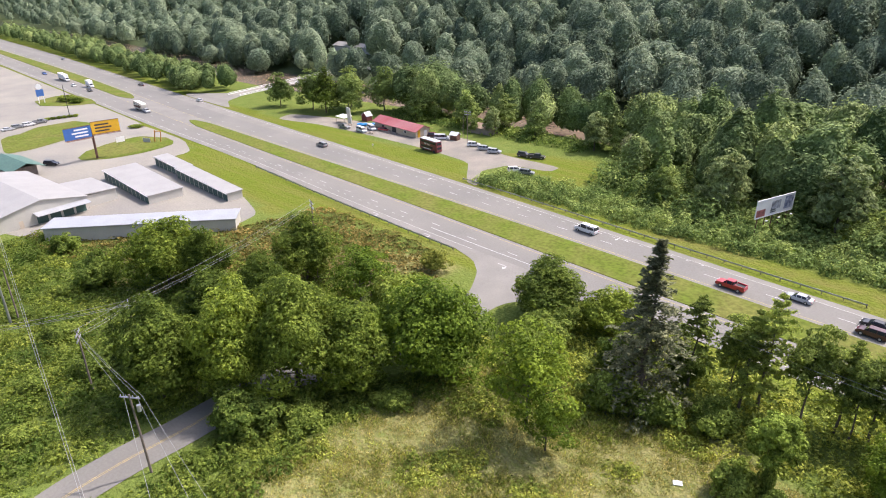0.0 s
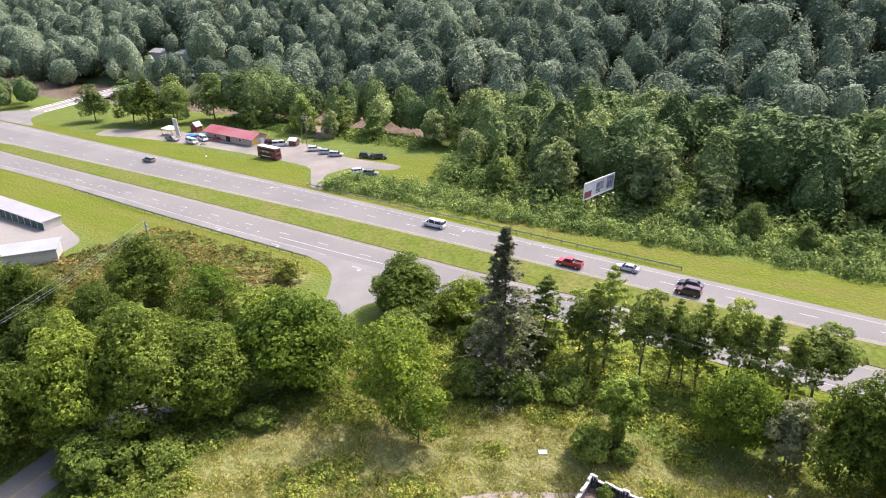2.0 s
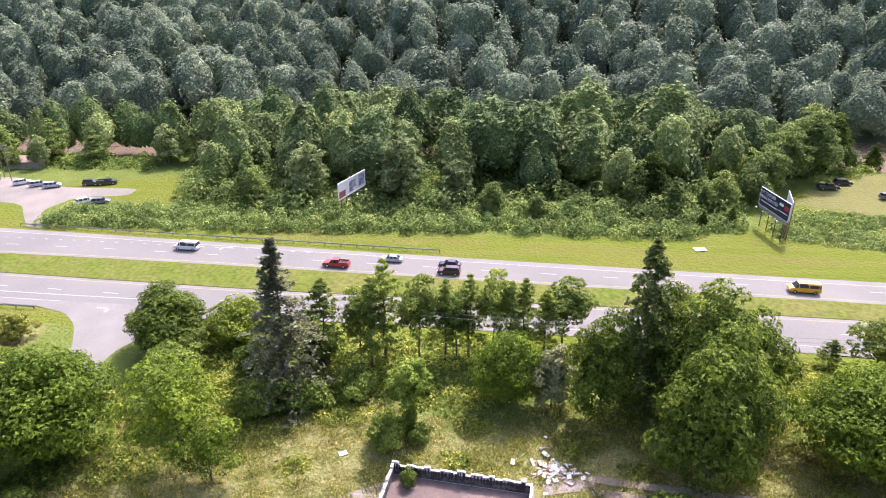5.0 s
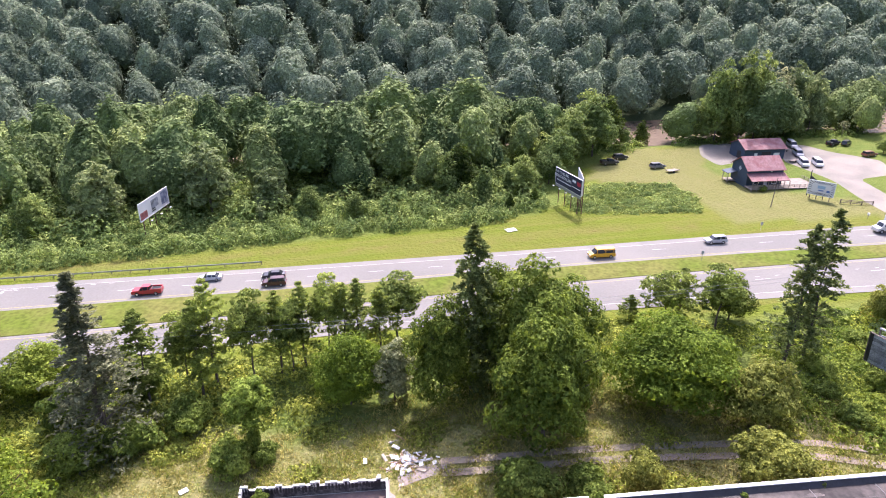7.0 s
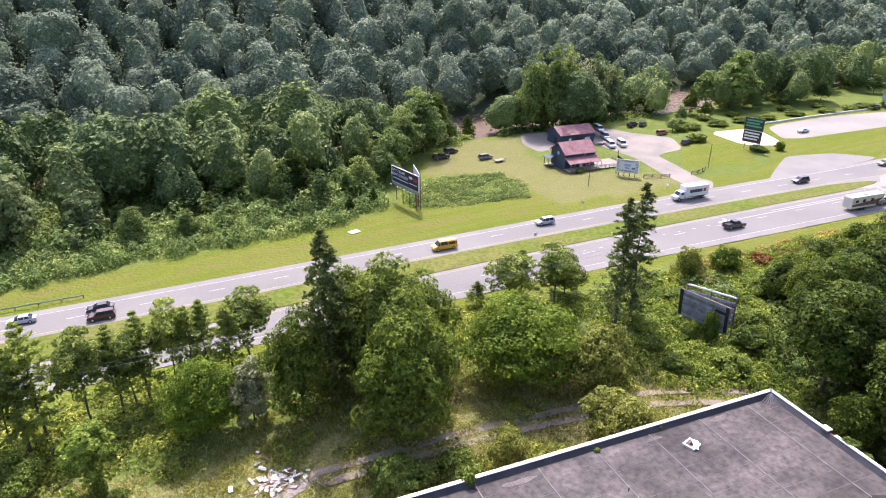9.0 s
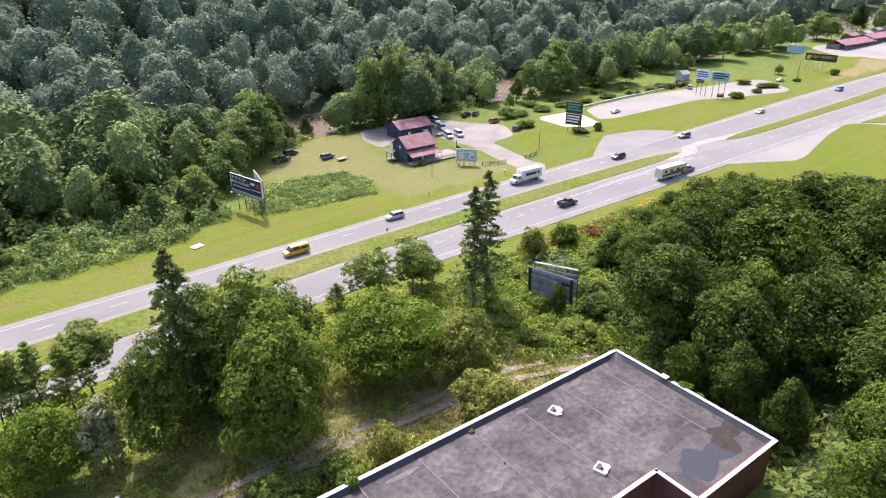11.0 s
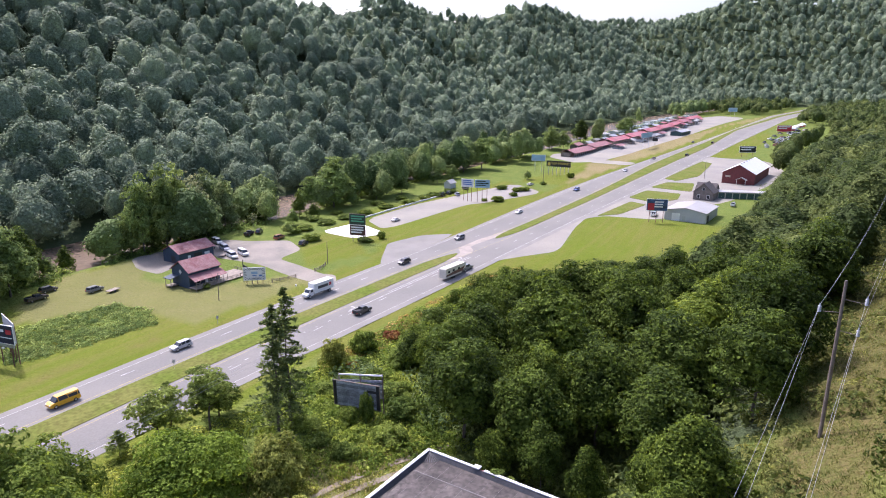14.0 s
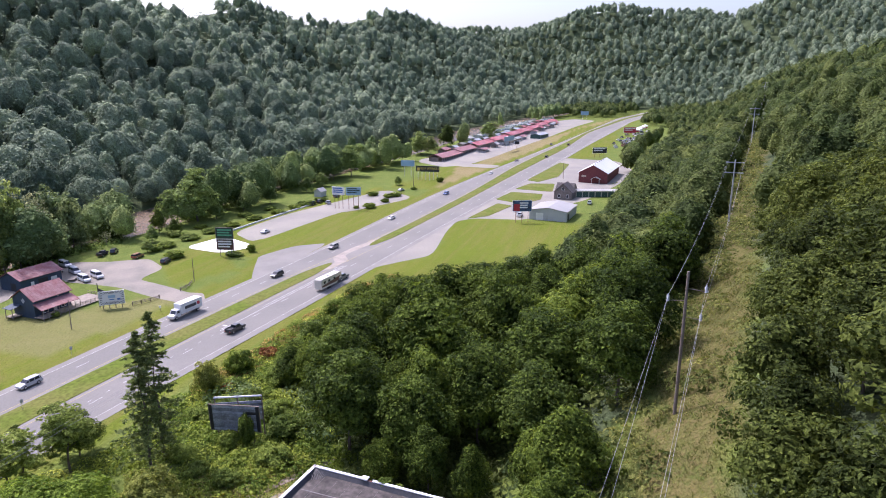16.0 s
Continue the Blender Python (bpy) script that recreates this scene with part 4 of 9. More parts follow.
# tall riverside trees behind the blue house
for i, (x, y, h, w) in enumerate(((134, 187, 28, 11), (141, 184, 31, 12.5), (149, 187, 30, 11), (158, 190, 27, 12), (166, 192, 27, 10.5), (174, 191, 23, 9), (226, 177, 24, 19), (203, 178, 11, 7), (70, 168, 14, 11), (78, 176, 17, 12), (88, 183, 20, 14), (98, 193, 18, 12), (65, 161, 10, 9), (92, 196, 21, 14), (-258, 167, 16, 12), (-229, 171, 20, 15), (-240, 172, 18, 13), (-230, 186, 19, 14), (-212, 190, 20, 14), (-197, 193, 19, 14), (-222, 178, 17, 12), (475, 158, 19, 14), (484, 152, 15, 11), (531, 152, 21, 13), (655, 140, 15, 15), (258, 178, 18, 14), (216, 182, 16, 11))):
    plant({2: "mid1", 3: "bare0", 4: "mid_pale0", 5: "mid_pale0"}.get(i, "mid%d" % (i % 4)), x, y, h, w, group="riverside trees across the highway")

# the wood between the highway and the power line
rng = np.random.default_rng(21)
wood_kinds = ("wood0", "wood1", "wood2", "wood0", "wood1")
deep, roadside = [], []
for x, y, h in ((425, 0, 16), (440, -6, 18), (455, 2, 15), (470, -4, 17), (490, 0, 14), (510, -8, 17), (345, -3, 12), (300, 2, 11), (322, -2, 13), (535, -6, 16), (560, -14, 17), (585, -20, 16), (405, -8, 16), (385, -10, 15), (610, -22, 15), (640, -26, 16)):
    roadside.append((x, y, gz(x, y), h))


def river_view(x, y):
    """Openings between the bank's trees through which the river shows."""
    r = x / y
    return (y > 150) & ((abs(r - 0.605) < 0.032) | (abs(r - 1.13) < 0.09) | ((x > 440) & (x < 900)) | ((x < -205) & (x > -330)))


def wood_height(x, y):
    """How tall the wood can stand: high by the power line, low towards the road and the field."""
    a = np.interp(x, [84, 104, 116, 128, 135, 139, 154, 168, 182, 209, 257, 305, 480], [46, 50, 52, 50, 36, 28, 22, 14, 11, 7, -1, -4, -20])
    b = np.interp(x, [84, 104, 133, 146, 154, 160, 177, 192, 209, 239, 294, 480], [52, 58, 62, 58, 44, 34, 28, 16, 13, 8, -1, -14])
    return 18 - 6 * (y - a) / max(b - a, 5.0)


LONE = ((103, 33, 25, 18), (100, 10, 21, 16), (80, 28, 17, 12), (82, 9, 16, 12.5), (90, 20, 19, 13), (118, 44, 20, 14), (118, 22, 23, 15), (90, 38, 14, 11), (128, 8, 20, 14), (110, -2, 15, 12))
for x, y, h, w in LONE:
    plant(wood_kinds[int(x * 7 + y) % 5], x, y, h, w, group="trees of the wood beside the power line")
for x, y, h, w in ((73.4, 17, 11, 6), (74.6, 24, 12, 6.5), (71.5, 8.5, 11, 7), (74.4, 31.5, 9, 5.5), (69, 3.5, 12, 8)):
    plant("wood%d" % (int(y) % 3), x, y, h, w, group="trees of the wood beside the power line")
for gx_ in np.arange(58, 480, 8.2):
    for gy_ in np.arange(-60, 64, 8.2):
        px, py = gx_ + rng.uniform(-3, 3), gy_ + rng.uniform(-3, 3)
        lo = 2 if px < 76 else -400
        roof = px < 77 and py > 8.5
        if roof or py < lo or corridor(px, py) < 7.5 or (px < 92 and py > 44) or any(math.hypot(px - a, py - b) < 0.36 * (w + 9) for a, b, h, w in LONE):
            continue
        h = min(rng.uniform(15, 23), wood_height(px, py) * rng.uniform(0.86, 1.04), 12 + 0.9 * corridor(px, py))
        if px < 76:
            h = min(h, 13)
        if h < 6.5:
            continue
        if px > 160:
            roadside.append((px, py, gz(px, py), h))
            continue
        plant(wood_kinds[rng.integers(5)], px, py, h, max(h * rng.uniform(0.6, 0.8), 7.5), group="trees of the wood beside the power line")
# trees on the near hillside beyond the power line
for gx_ in np.arange(34, 150, 7.4):
    for gy_ in np.arange(-64, 6, 7.4):
        px, py = gx_ + rng.uniform(-2.6, 2.6), gy_ + rng.uniform(-2.6, 2.6)
        if -36 < corridor(px, py) < -10.5:
            h = min(rng.uniform(11, 17), 3.5 - 0.75 * corridor(px, py))
            plant("slope%d" % rng.integers(2), px, py, h * rng.uniform(0.75, 1.2), h * rng.uniform(0.7, 1.0), group="trees on the slope beyond the power line")

# riverside belt across the highway
belt = []
for gx_ in np.arange(-320, 330, 8.6):
    for gy_ in np.arange(140, 215, 8.6):
        px, py = gx_ + rng.uniform(-3.4, 3.4), gy_ + rng.uniform(-3.4, 3.4)
        edge = np.interp(px, [-330, -240, -215, -195, -160, -125, -118, -105, -85, -80, -60, 0, 44, 56, 62, 85, 110, 130, 150, 185, 330], [166, 172, 174, 176, 182, 184, 178, 182, 176, 152, 149, 148, 147, 154, 162, 184, 190, 182, 182, 182, 174])
        clear = (abs(px + 37) < 11 and py < 161)
        thin = 0.0 if clear else (0.9 if py > 184 else 0.3) if px > 150 else (0.75 if px < -100 else 0.98)
        if river_view(px, py):
            continue
        if edge < py < river_y(px) - 9 and rng.random() < thin * (0.8 if py < 185 else 1.0):
            belt.append((px, py, edge))
for px, py, edge in belt:
    front = np.clip((py - edge) / 22, 0, 1)
    h = rng.uniform(6, 17) * rng.uniform(0.8, 1.15) * (0.58 + 0.42 * front) + 9 * front
    name = ("mid0", "mid1", "cone0", "mid3", "cone0", "mid2", "mid1", "mid_pale0")[rng.integers(8)]
    if rng.random() < 0.05:
        name = "bare0"
    if 108 < px < 131 and py < 197:
        continue
    if py - edge > 13 or px < -230 or px > 250:
        deep.append((px, py, gz(px, py), h))
        continue
    plant(name, px, py, h, h * rng.uniform(0.58, 0.8), group="riverside trees across the highway")
# trees along the river behind the car park and the market
for gx_ in np.arange(150, 1000, 10.0):
    for row in (-8, 0, 8, 16, 24, 32):
        px = gx_ + rng.uniform(-4, 4)
        back_ = float(np.interp(px, [150, 330, 440, 640, 860, 1000], [183, 176, 160, 145, 124, 112]))
        py = back_ + row + rng.uniform(-5, 5)
        if river_view(px, py) or (px > 440 and px < 900 and rng.random() < 0.85):
            continue
        if py < river_y(px) - 5 and rng.random() < (0.25 if row < 0 else 0.55 if px < 300 else 0.75):
            deep.append((px, py, gz(px, py), rng.uniform(14, 24)))
# hedge of trees along the far left of the highway
for gx_ in np.arange(-820, -318, 7.0):
    for row in (7.5, 15, 24):
        px = gx_ + rng.uniform(-4, 4)
        h = rng.uniform(9, 15)
        py = float(far_outer(px)) + row + rng.uniform(-3, 3)
        deep.append((px, py, gz(px, py), h))


# ---- woods on the hillsides, uncountable ----
def ball(sub):
    """Points and faces of a unit ball without its underside."""
    bm = bmesh.new()
    bmesh.ops.create_icosphere(bm, subdivisions=sub, radius=1.0)
    bmesh.ops.delete(bm, geom=[f for f in bm.faces if f.calc_center_median().z < -0.62], context="FACES")
    bm.verts.index_update()
    v, f = np.array([p.co[:] for p in bm.verts]), np.array([[p.index for p in q.verts] for q in bm.faces])
    bm.free()
    return v, f


BALLS = {1: ball(1), 2: ball(2), 3: ball(3)}


def crown_far(rng, w, lobes, sub, leaves, size, top, rough=0.4):
    """A far crown one unit high: one billowing mass of foliage, covered with sprays of leaves."""
    i = np.arange(lobes) + 0.5
    cz = -0.5 + 1.5 * i / lobes
    turn = i * 2.39996 + rng.normal(scale=0.35, size=lobes)
    c = np.stack([np.sqrt(1 - cz ** 2) * np.cos(turn), np.sqrt(1 - cz ** 2) * np.sin(turn), cz], 1)
    grow = rng.uniform(0.5, 1.0, lobes)

    def swell(u):
        near = np.arccos(np.clip(u @ c.T, -1, 1))
        return 1 - rough + rough * 1.25 * (grow * np.exp(-(near / (1.15 / math.sqrt(lobes) + 0.12)) ** 2)).max(1)

    def place(u, grown):
        slim = 1 - top * np.clip(u[:, 2], 0, 1) ** 0.8
        return np.stack([u[:, 0] * w / 2 * grown * slim, u[:, 1] * w / 2 * grown * slim, 0.5 + u[:, 2] * 0.5 * (0.5 + 0.5 * grown)], 1)
    v, f = BALLS[sub]
    mass = (place(v, 0.9 * swell(v)), f)
    d = sphere_dirs(rng, leaves, -0.55)
    while len(d) < leaves:
        d = np.concatenate([d, sphere_dirs(rng, leaves, -0.55)])[:leaves]
    pos = place(d, swell(d) * rng.uniform(0.86, 1.14, leaves))
    lean = c[np.argmax(d @ c.T, 1)]
    nrm = 1.35 * d - 0.55 * lean + rng.normal(scale=0.2, size=d.shape) + np.array([0, 0, 0.45])
    return mass, leaf_quads(rng, pos, nrm, size, 1.1)


def forest(name, label, spots, heights, material, seed, eye=(0, 0)):
    """One mesh of many crowns, coarser with distance."""
    rng = np.random.default_rng(seed)
    dist = np.hypot(spots[:, 0] - eye[0], spots[:, 1] - eye[1])
    vs, fs, ts, n = [], [], [], 0
    for near, far, lobes, sub, leaves, size in ((0, 240, 20, 3, 640, 0.8), (240, 360, 18, 2, 520, 0.78), (360, 620, 14, 2, 190, 1.05), (620, 9999, 8, 1, 30, 2.0)):
        protos = [crown_far(np.random.default_rng(seed * 50 + i), 0.60 + 0.09 * (i % 4), lobes, sub, leaves, size / 19, (0.0, 0.22, 0.05, 0.42, 0.1)[i % 5]) for i in range(14)]
        for j in np.where((dist >= near) & (dist < far))[0]:
            pair = protos[rng.integers(14)]
            a, h, sx, sy, tn = rng.uniform(0, 6.28), heights[j], heights[j] * rng.uniform(0.8, 1.3), heights[j] * rng.uniform(0.8, 1.3), rng.random()
            c, s, lx, ly = math.cos(a), math.sin(a), rng.normal(scale=0.08) * h, rng.normal(scale=0.08) * h
            for v, f in pair:
                w = np.empty_like(v)
                w[:, 0], w[:, 1] = (v[:, 0] * c - v[:, 1] * s) * sx + spots[j, 0] + lx * v[:, 2], (v[:, 0] * s + v[:, 1] * c) * sy + spots[j, 1] + ly * v[:, 2]
                w[:, 2] = v[:, 2] * h + spots[j, 2]
                vs.append(w.astype(np.float32)), fs.append(f + n)
                ts.append(np.full(len(v), tn, dtype=np.float32))
                n += len(v)
    me = array_mesh(name, np.concatenate(vs), np.concatenate(fs), material)
    me.polygons.foreach_set("use_smooth", [True] * len(me.polygons))
    me.attributes.new("tint", "FLOAT", "POINT").data.foreach_set("value", np.concatenate(ts))
    return tagged(new(name, me), label, "forest", kind="stuff")


def scatter(rng, x0, x1, y0, y1, step, keep):
    xs, ys = np.meshgrid(np.arange(x0, x1, step), np.arange(y0, y1, step), indexing="ij")
    xs = xs.ravel() + rng.uniform(-0.42, 0.42, xs.size) * step
    ys = ys.ravel() + rng.uniform(-0.42, 0.42, ys.size) * step
    ok = keep(xs, ys)
    return np.stack([xs[ok], ys[ok], ground_z(xs[ok], ys[ok]) - 0.5], 1)


rng = np.random.default_rng(77)
deep = np.array(deep)
roadside = np.array(roadside)
forest("roadside_woods", "dense dark woods between the power line and the highway", roadside[:, :3] - np.array([0, 0, 0.4]), roadside[:, 3], LEAF_SLOPE, 8)
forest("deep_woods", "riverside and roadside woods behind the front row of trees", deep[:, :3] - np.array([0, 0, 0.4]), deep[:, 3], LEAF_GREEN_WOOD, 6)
wide = scatter(rng, -760, 1500, 60, 640, 10.4, lambda x, y: (y > river_y(x) + np.where(x < -180, 7, 17)) & ~((x > -362) & (x < -240) & (y < 290) & (np.sin(x * 0.31) * np.sin(y * 0.27 + 1) < 0.35)) & (y < river_y(x) + 330) & ((np.hypot(x, y) < 620) | (rng.random(x.shape) < 0.75)) & (x < 1230 + 0.15 * y))
west = scatter(rng, -1700, -760, 200, 640, 17, lambda x, y: (y > river_y(x) + 15) & (y < river_y(x) + 330))
wide = np.concatenate([wide, west])
forest("far_hillside_woods", "dense summer woods covering the hillside beyond the river", wide, rng.uniform(13, 27, len(wide)) * rng.uniform(0.85, 1.15, len(wide)), LEAF_HILL_HAZY, 3)
end_ = scatter(rng, 1150, 1720, -420, 640, 15, lambda x, y: (x > 1190 + 0.15 * y) & (np.abs(y - 60) < 600))
forest("valley_end_woods", "hazy woods closing the end of the valley", end_, rng.uniform(18, 27, len(end_)), LEAF_HILL_HAZY, 4)
edge_ = scatter(rng, 470, 1180, -120, 30, 10.5, lambda x, y: (y > hill_foot(x) + 2) & (y < np.interp(x, [470, 560, 640, 800, 840, 1180], [-22, -30, -36, -34, -4, -60]) - 2) & (y < near_outer(x) - 11))
end_side = scatter(rng, 930, 1200, 0, 150, 11, lambda x, y: (y > far_outer(x) + 12) & (y < river_y(x) - 10) & (x > 960))
near_ = scatter(rng, 60, 1250, -330, 20, 10.0, lambda x, y: (y < hill_foot(x) + 4) & (y > hill_foot(x) - 130) & ((x > 150) | ((corridor(x, y) < -34) & (y > -110))) & ((corridor(x, y) < -10) | (corridor(x, y) > 8) | (x > 430)) & ((x < 420) | (rng.random(x.shape) < 0.5)))
near_ = np.concatenate([near_, edge_, end_side])
forest("near_hillside_woods", "woods on the slope beside the power line", near_, rng.uniform(11, 19, len(near_)), LEAF_SLOPE, 5)


# ---- undergrowth, weeds and grass ----
def undergrowth(name, label, category, rings, step, low, high, cover, size, material, seed, keep=None):
    """A lumpy carpet of small leaves over overlapping low mounds."""
    rng = np.random.default_rng(seed)
    pos, nrm, tint = [], [], []
    for ring in rings:
        xs_, ys_ = [p[0] for p in ring], [p[1] for p in ring]
        spots = scatter(rng, min(xs_), max(xs_), min(ys_), max(ys_), step, lambda x, y: inside(x, y, ring) & (keep(x, y) if keep else True))
        for p in spots:
            h, r, tn = rng.uniform(low, high) * rng.uniform(0.6, 1.0), step * rng.uniform(0.62, 1.05), rng.random()
            k = int(cover * 6.28 * r * (0.45 * r + 0.55 * h) / (0.9 * size * size))
            d = sphere_dirs(rng, k, 0.02)
            lump = 1 + 0.16 * np.sin(5 * np.arctan2(d[:, 1], d[:, 0]) + 9 * tn)[:, None] * rng.uniform(0.3, 1, (len(d), 1))
            pos.append(p + np.array([0, 0, 0.5]) + d * np.array([r, r, h]) * lump * rng.uniform(0.86, 1.1, (len(d), 1)))
            nrm.append(d + rng.normal(scale=0.28, size=d.shape) + np.array([0, 0, 0.4]))
            tint.append(np.full(len(d) * 3, tn, dtype=np.float32))
    v, f = leaf_quads(rng, np.concatenate(pos), np.concatenate(nrm), size)
    me = array_mesh(name, v, f, material)
    me.attributes.new("tint", "FLOAT", "POINT").data.foreach_set("value", np.concatenate(tint))
    return tagged(new(name, me), label, category, kind="stuff")


def off_roads(x, y):
    d = np.min([np.hypot(x - a, y - b) for a, b in smooth_line(MINOR, 6)], axis=0)
    return (d > 5.5)


def grass_tufts(name, label, rings, count, low, high, material, seed, keep=None):
    """Upright blades in loose tufts."""
    rng = np.random.default_rng(seed)
    vs = []
    for ring in rings:
        xs_, ys_ = [p[0] for p in ring], [p[1] for p in ring]
        k = count // len(rings)
        x, y = rng.uniform(min(xs_), max(xs_), k), rng.uniform(min(ys_), max(ys_), k)
        ok = inside(x, y, ring)
        if keep is not None:
            ok &= keep(x, y)
        x, y = x[ok], y[ok]
        dens = 0.5 + 0.5 * np.sin(x * 0.9 + 1.7 * np.sin(y * 0.6)) * np.sin(y * 1.1 + x * 0.3)
        h = rng.uniform(low, high, len(x)) * (0.45 + 0.6 * dens)
        a, lean = rng.uniform(0, 6.28, len(x)), rng.normal(scale=0.75, size=(2, len(x))) * h
        w = h * rng.uniform(0.10, 0.22, len(x))
        z = ground_z(x, y) - 0.08
        base = np.stack([x, y, z], 1)
        side = np.stack([np.cos(a) * w, np.sin(a) * w, np.zeros_like(x)], 1)
        tip = base + np.stack([lean[0], lean[1], h], 1)
        vs.append(np.stack([base - side, base + side, tip], 1).reshape(-1, 3))
    v = np.concatenate(vs)
    me = array_mesh(name, v, np.arange(len(v)).reshape(-1, 3), material)
    tint = np.repeat(rng.random(len(v) // 3).astype(np.float32), 3)
    me.attributes.new("tint", "FLOAT", "POINT").data.foreach_set("value", tint)
    return tagged(new(name, me), label, "grass", kind="stuff")


MEADOW_PATCHES = [(-44.5, 43.2, 3.6), (-56.7, 36.5, 2.2), (-31, 49, 3.2), (-47, 58, 4.5), (-40, 47, 3.5), (-36, 66, 3.0), (-25, 60, 2.4), (-21, 70, 3.4), (-2, 69, 2.6), (-5, 62, 2.0), (12, 66, 2.6), (19, 62, 2.0), (30, 53, 2.6), (38, 50, 2.4), (-52, 70, 3.6), (-28, 42, 3.0), (42, 58, 2.5), (60, 56, 3)]


def off_building(x, y):
    ring = [(5.5, 57), (4, 20), (66, 14), (69.5, 40), (20, 46)]
    ruin_ = [(-12.5, 58.5), (5.8, 57), (2, 26), (-16, 28)]
    return ~inside(x, y, ring) & ~inside(x, y, ruin_) & off_roads(x, y)


undergrowth("river_bank_shrubs", "thick shrubs along the river bank", "undergrowth", [[(60, 186), (130, 186), (330, 178), (330, 196), (130, 204), (60, 210)], [(-330, 172), (-200, 184), (-110, 184), (-110, 196), (-220, 204), (-330, 190)]], 3.6, 1.2, 3.6, 0.45, 0.55, LEAF_SHRUB, 10, lambda x, y: ~river_view(x, y))
GRASSY = [[(-60, 22), (-58, 58), (-50, 72), (-30, 76), (-6, 70), (14, 76), (60, 72), (74, 56), (80, 46), (66, 42), (14, 50), (-14, 38), (-34, 24), (-50, 16)]]
undergrowth("roadside_shrubs", "thick low shrubs below the riverside trees", "undergrowth", [[(-118, 137), (-60, 135.5), (-40, 137), (0, 138), (40, 137), (58, 143), (58, 152), (0, 150), (-80, 152), (-112, 148)]], 2.4, 1.5, 4.2, 0.55, 0.4, LEAF_BANK, 11)
undergrowth("belt_undergrowth", "dense dark saplings and shrubs under the riverside trees", "undergrowth", [[(-84, 152), (-60, 149), (0, 148), (44, 147), (58, 154), (64, 166), (64, 205), (-90, 208), (-92, 172)]], 4.2, 2.5, 7.5, 0.5, 0.6, LEAF_BANK, 21)
undergrowth("rough_verge", "tawny rough weeds at the foot of the highway verge", "weeds", [[(92, 78), (100, 80), (125, 77.5), (160, 73.5), (176, 70), (176, 66), (150, 68), (125, 72), (98, 74)]], 1.9, 0.4, 1.1, 0.55, 0.3, TAWNY, 23)
undergrowth("wood_floor_growth", "shaded saplings and brambles under the wood", "undergrowth", [[(56, 1), (56, 10.5), (67.5, 11), (70.5, 36), (84, 40), (100, 50), (126, 52), (150, 40), (165, 12), (150, -8), (110, -6), (84, 0)]], 3.6, 1.2, 4.2, 0.4, 0.6, LEAF_SLOPE, 24, lambda x, y: corridor(x, y) > 6)
undergrowth("dark_thicket", "dark green thicket of sumac and saplings", "undergrowth", [[(82, 48), (86, 60), (104, 60), (116, 64), (150, 58), (152, 50), (128, 54), (104, 54), (92, 40), (84, 36)], [(84, 66), (92, 74), (99, 70), (92, 63)], [(118, 70), (130, 73), (136, 68), (124, 66)]], 3.0, 1.2, 3.6, 0.5, 0.42, LEAF_GREEN_WOOD, 22)
undergrowth("tall_grass", "patch of tall uncut weeds on the lawn", "weeds", [[(62, 137.5), (66, 150), (76, 157), (98, 152), (99, 140), (94, 130.5), (80, 133)]], 1.6, 0.5, 1.1, 0.6, 0.28, LEAF_BANK, 12)
undergrowth("kudzu", "rank green weeds and vines covering the slope", "weeds", [[(-160, -6), (-170, 38), (-145, 42), (-120, 62), (-92, 74), (-78, 60), (-62, 50), (-54, 22), (-64, -8), (-100, -20)]], 2.8, 0.4, 2.6, 0.55, 0.36, LEAF_KUDZU, 13, off_roads)
undergrowth("pine_undergrowth", "bright weeds and brambles below the pines", "weeds", [[(-60, 70), (-48, 92), (0, 91), (60, 87), (66, 76), (40, 76), (12, 79), (-6, 72), (-24, 72), (-40, 66), (-52, 66)]], 2.3, 0.5, 1.8, 0.5, 0.36, LEAF_WEED, 14)
undergrowth("vine_bank", "rank weeds and vines round the old sign", "weeds", [[(62, 56), (66, 80), (90, 80), (130, 77), (158, 73), (176, 44), (150, 46), (128, 56), (108, 56), (94, 46), (84, 36), (74, 44), (68, 50)]], 2.5, 0.6, 2.3, 0.6, 0.34, LEAF_VINE, 15)
undergrowth("meadow_edge_weeds", "patches of weeds in the dry meadow", "weeds", [[(-46, 60), (-50, 66), (-36, 71), (-28, 66), (-36, 60)], [(12, 50), (34, 53), (46, 49), (40, 46), (14, 46)]], 2.2, 0.3, 0.9, 0.5, 0.33, LEAF_WEED, 16)
undergrowth("wood_edge_weeds", "rank weeds and brambles at the foot of the trees", "weeds", [[(-74, 24), (-66, 44), (-60, 56), (-53, 64), (-50, 62), (-54, 52), (-60, 40), (-63, 28), (-66, 20)]], 1.9, 0.6, 1.9, 0.55, 0.34, LEAF_KUDZU, 27, off_roads)
undergrowth("corridor_weeds", "low scrub in the cleared strip below the power line", "weeds", [[(34, -16), (34, 8), (80, -1), (205, -20), (430, -60), (430, -84), (205, -44), (80, -20)]], 3.2, 0.3, 1.9, 0.42, 0.45, LEAF_SCRUB, 17, lambda x, y: ((np.sin(x * 0.21) * np.sin(y * 0.4 + x * 0.05) > 0.1) | (corridor(x, y) > 1.5) | (x > 150)) & (corridor(x, y) > -9) & (corridor(x, y) < 11))
PATCHES = []
for cx, cy, r in MEADOW_PATCHES:
    PATCHES.append([(cx + r * math.cos(a) * (1 + 0.25 * math.sin(3 * a + cx)), cy + r * 0.8 * math.sin(a)) for a in np.linspace(0, 6.28, 12)[:-1]])
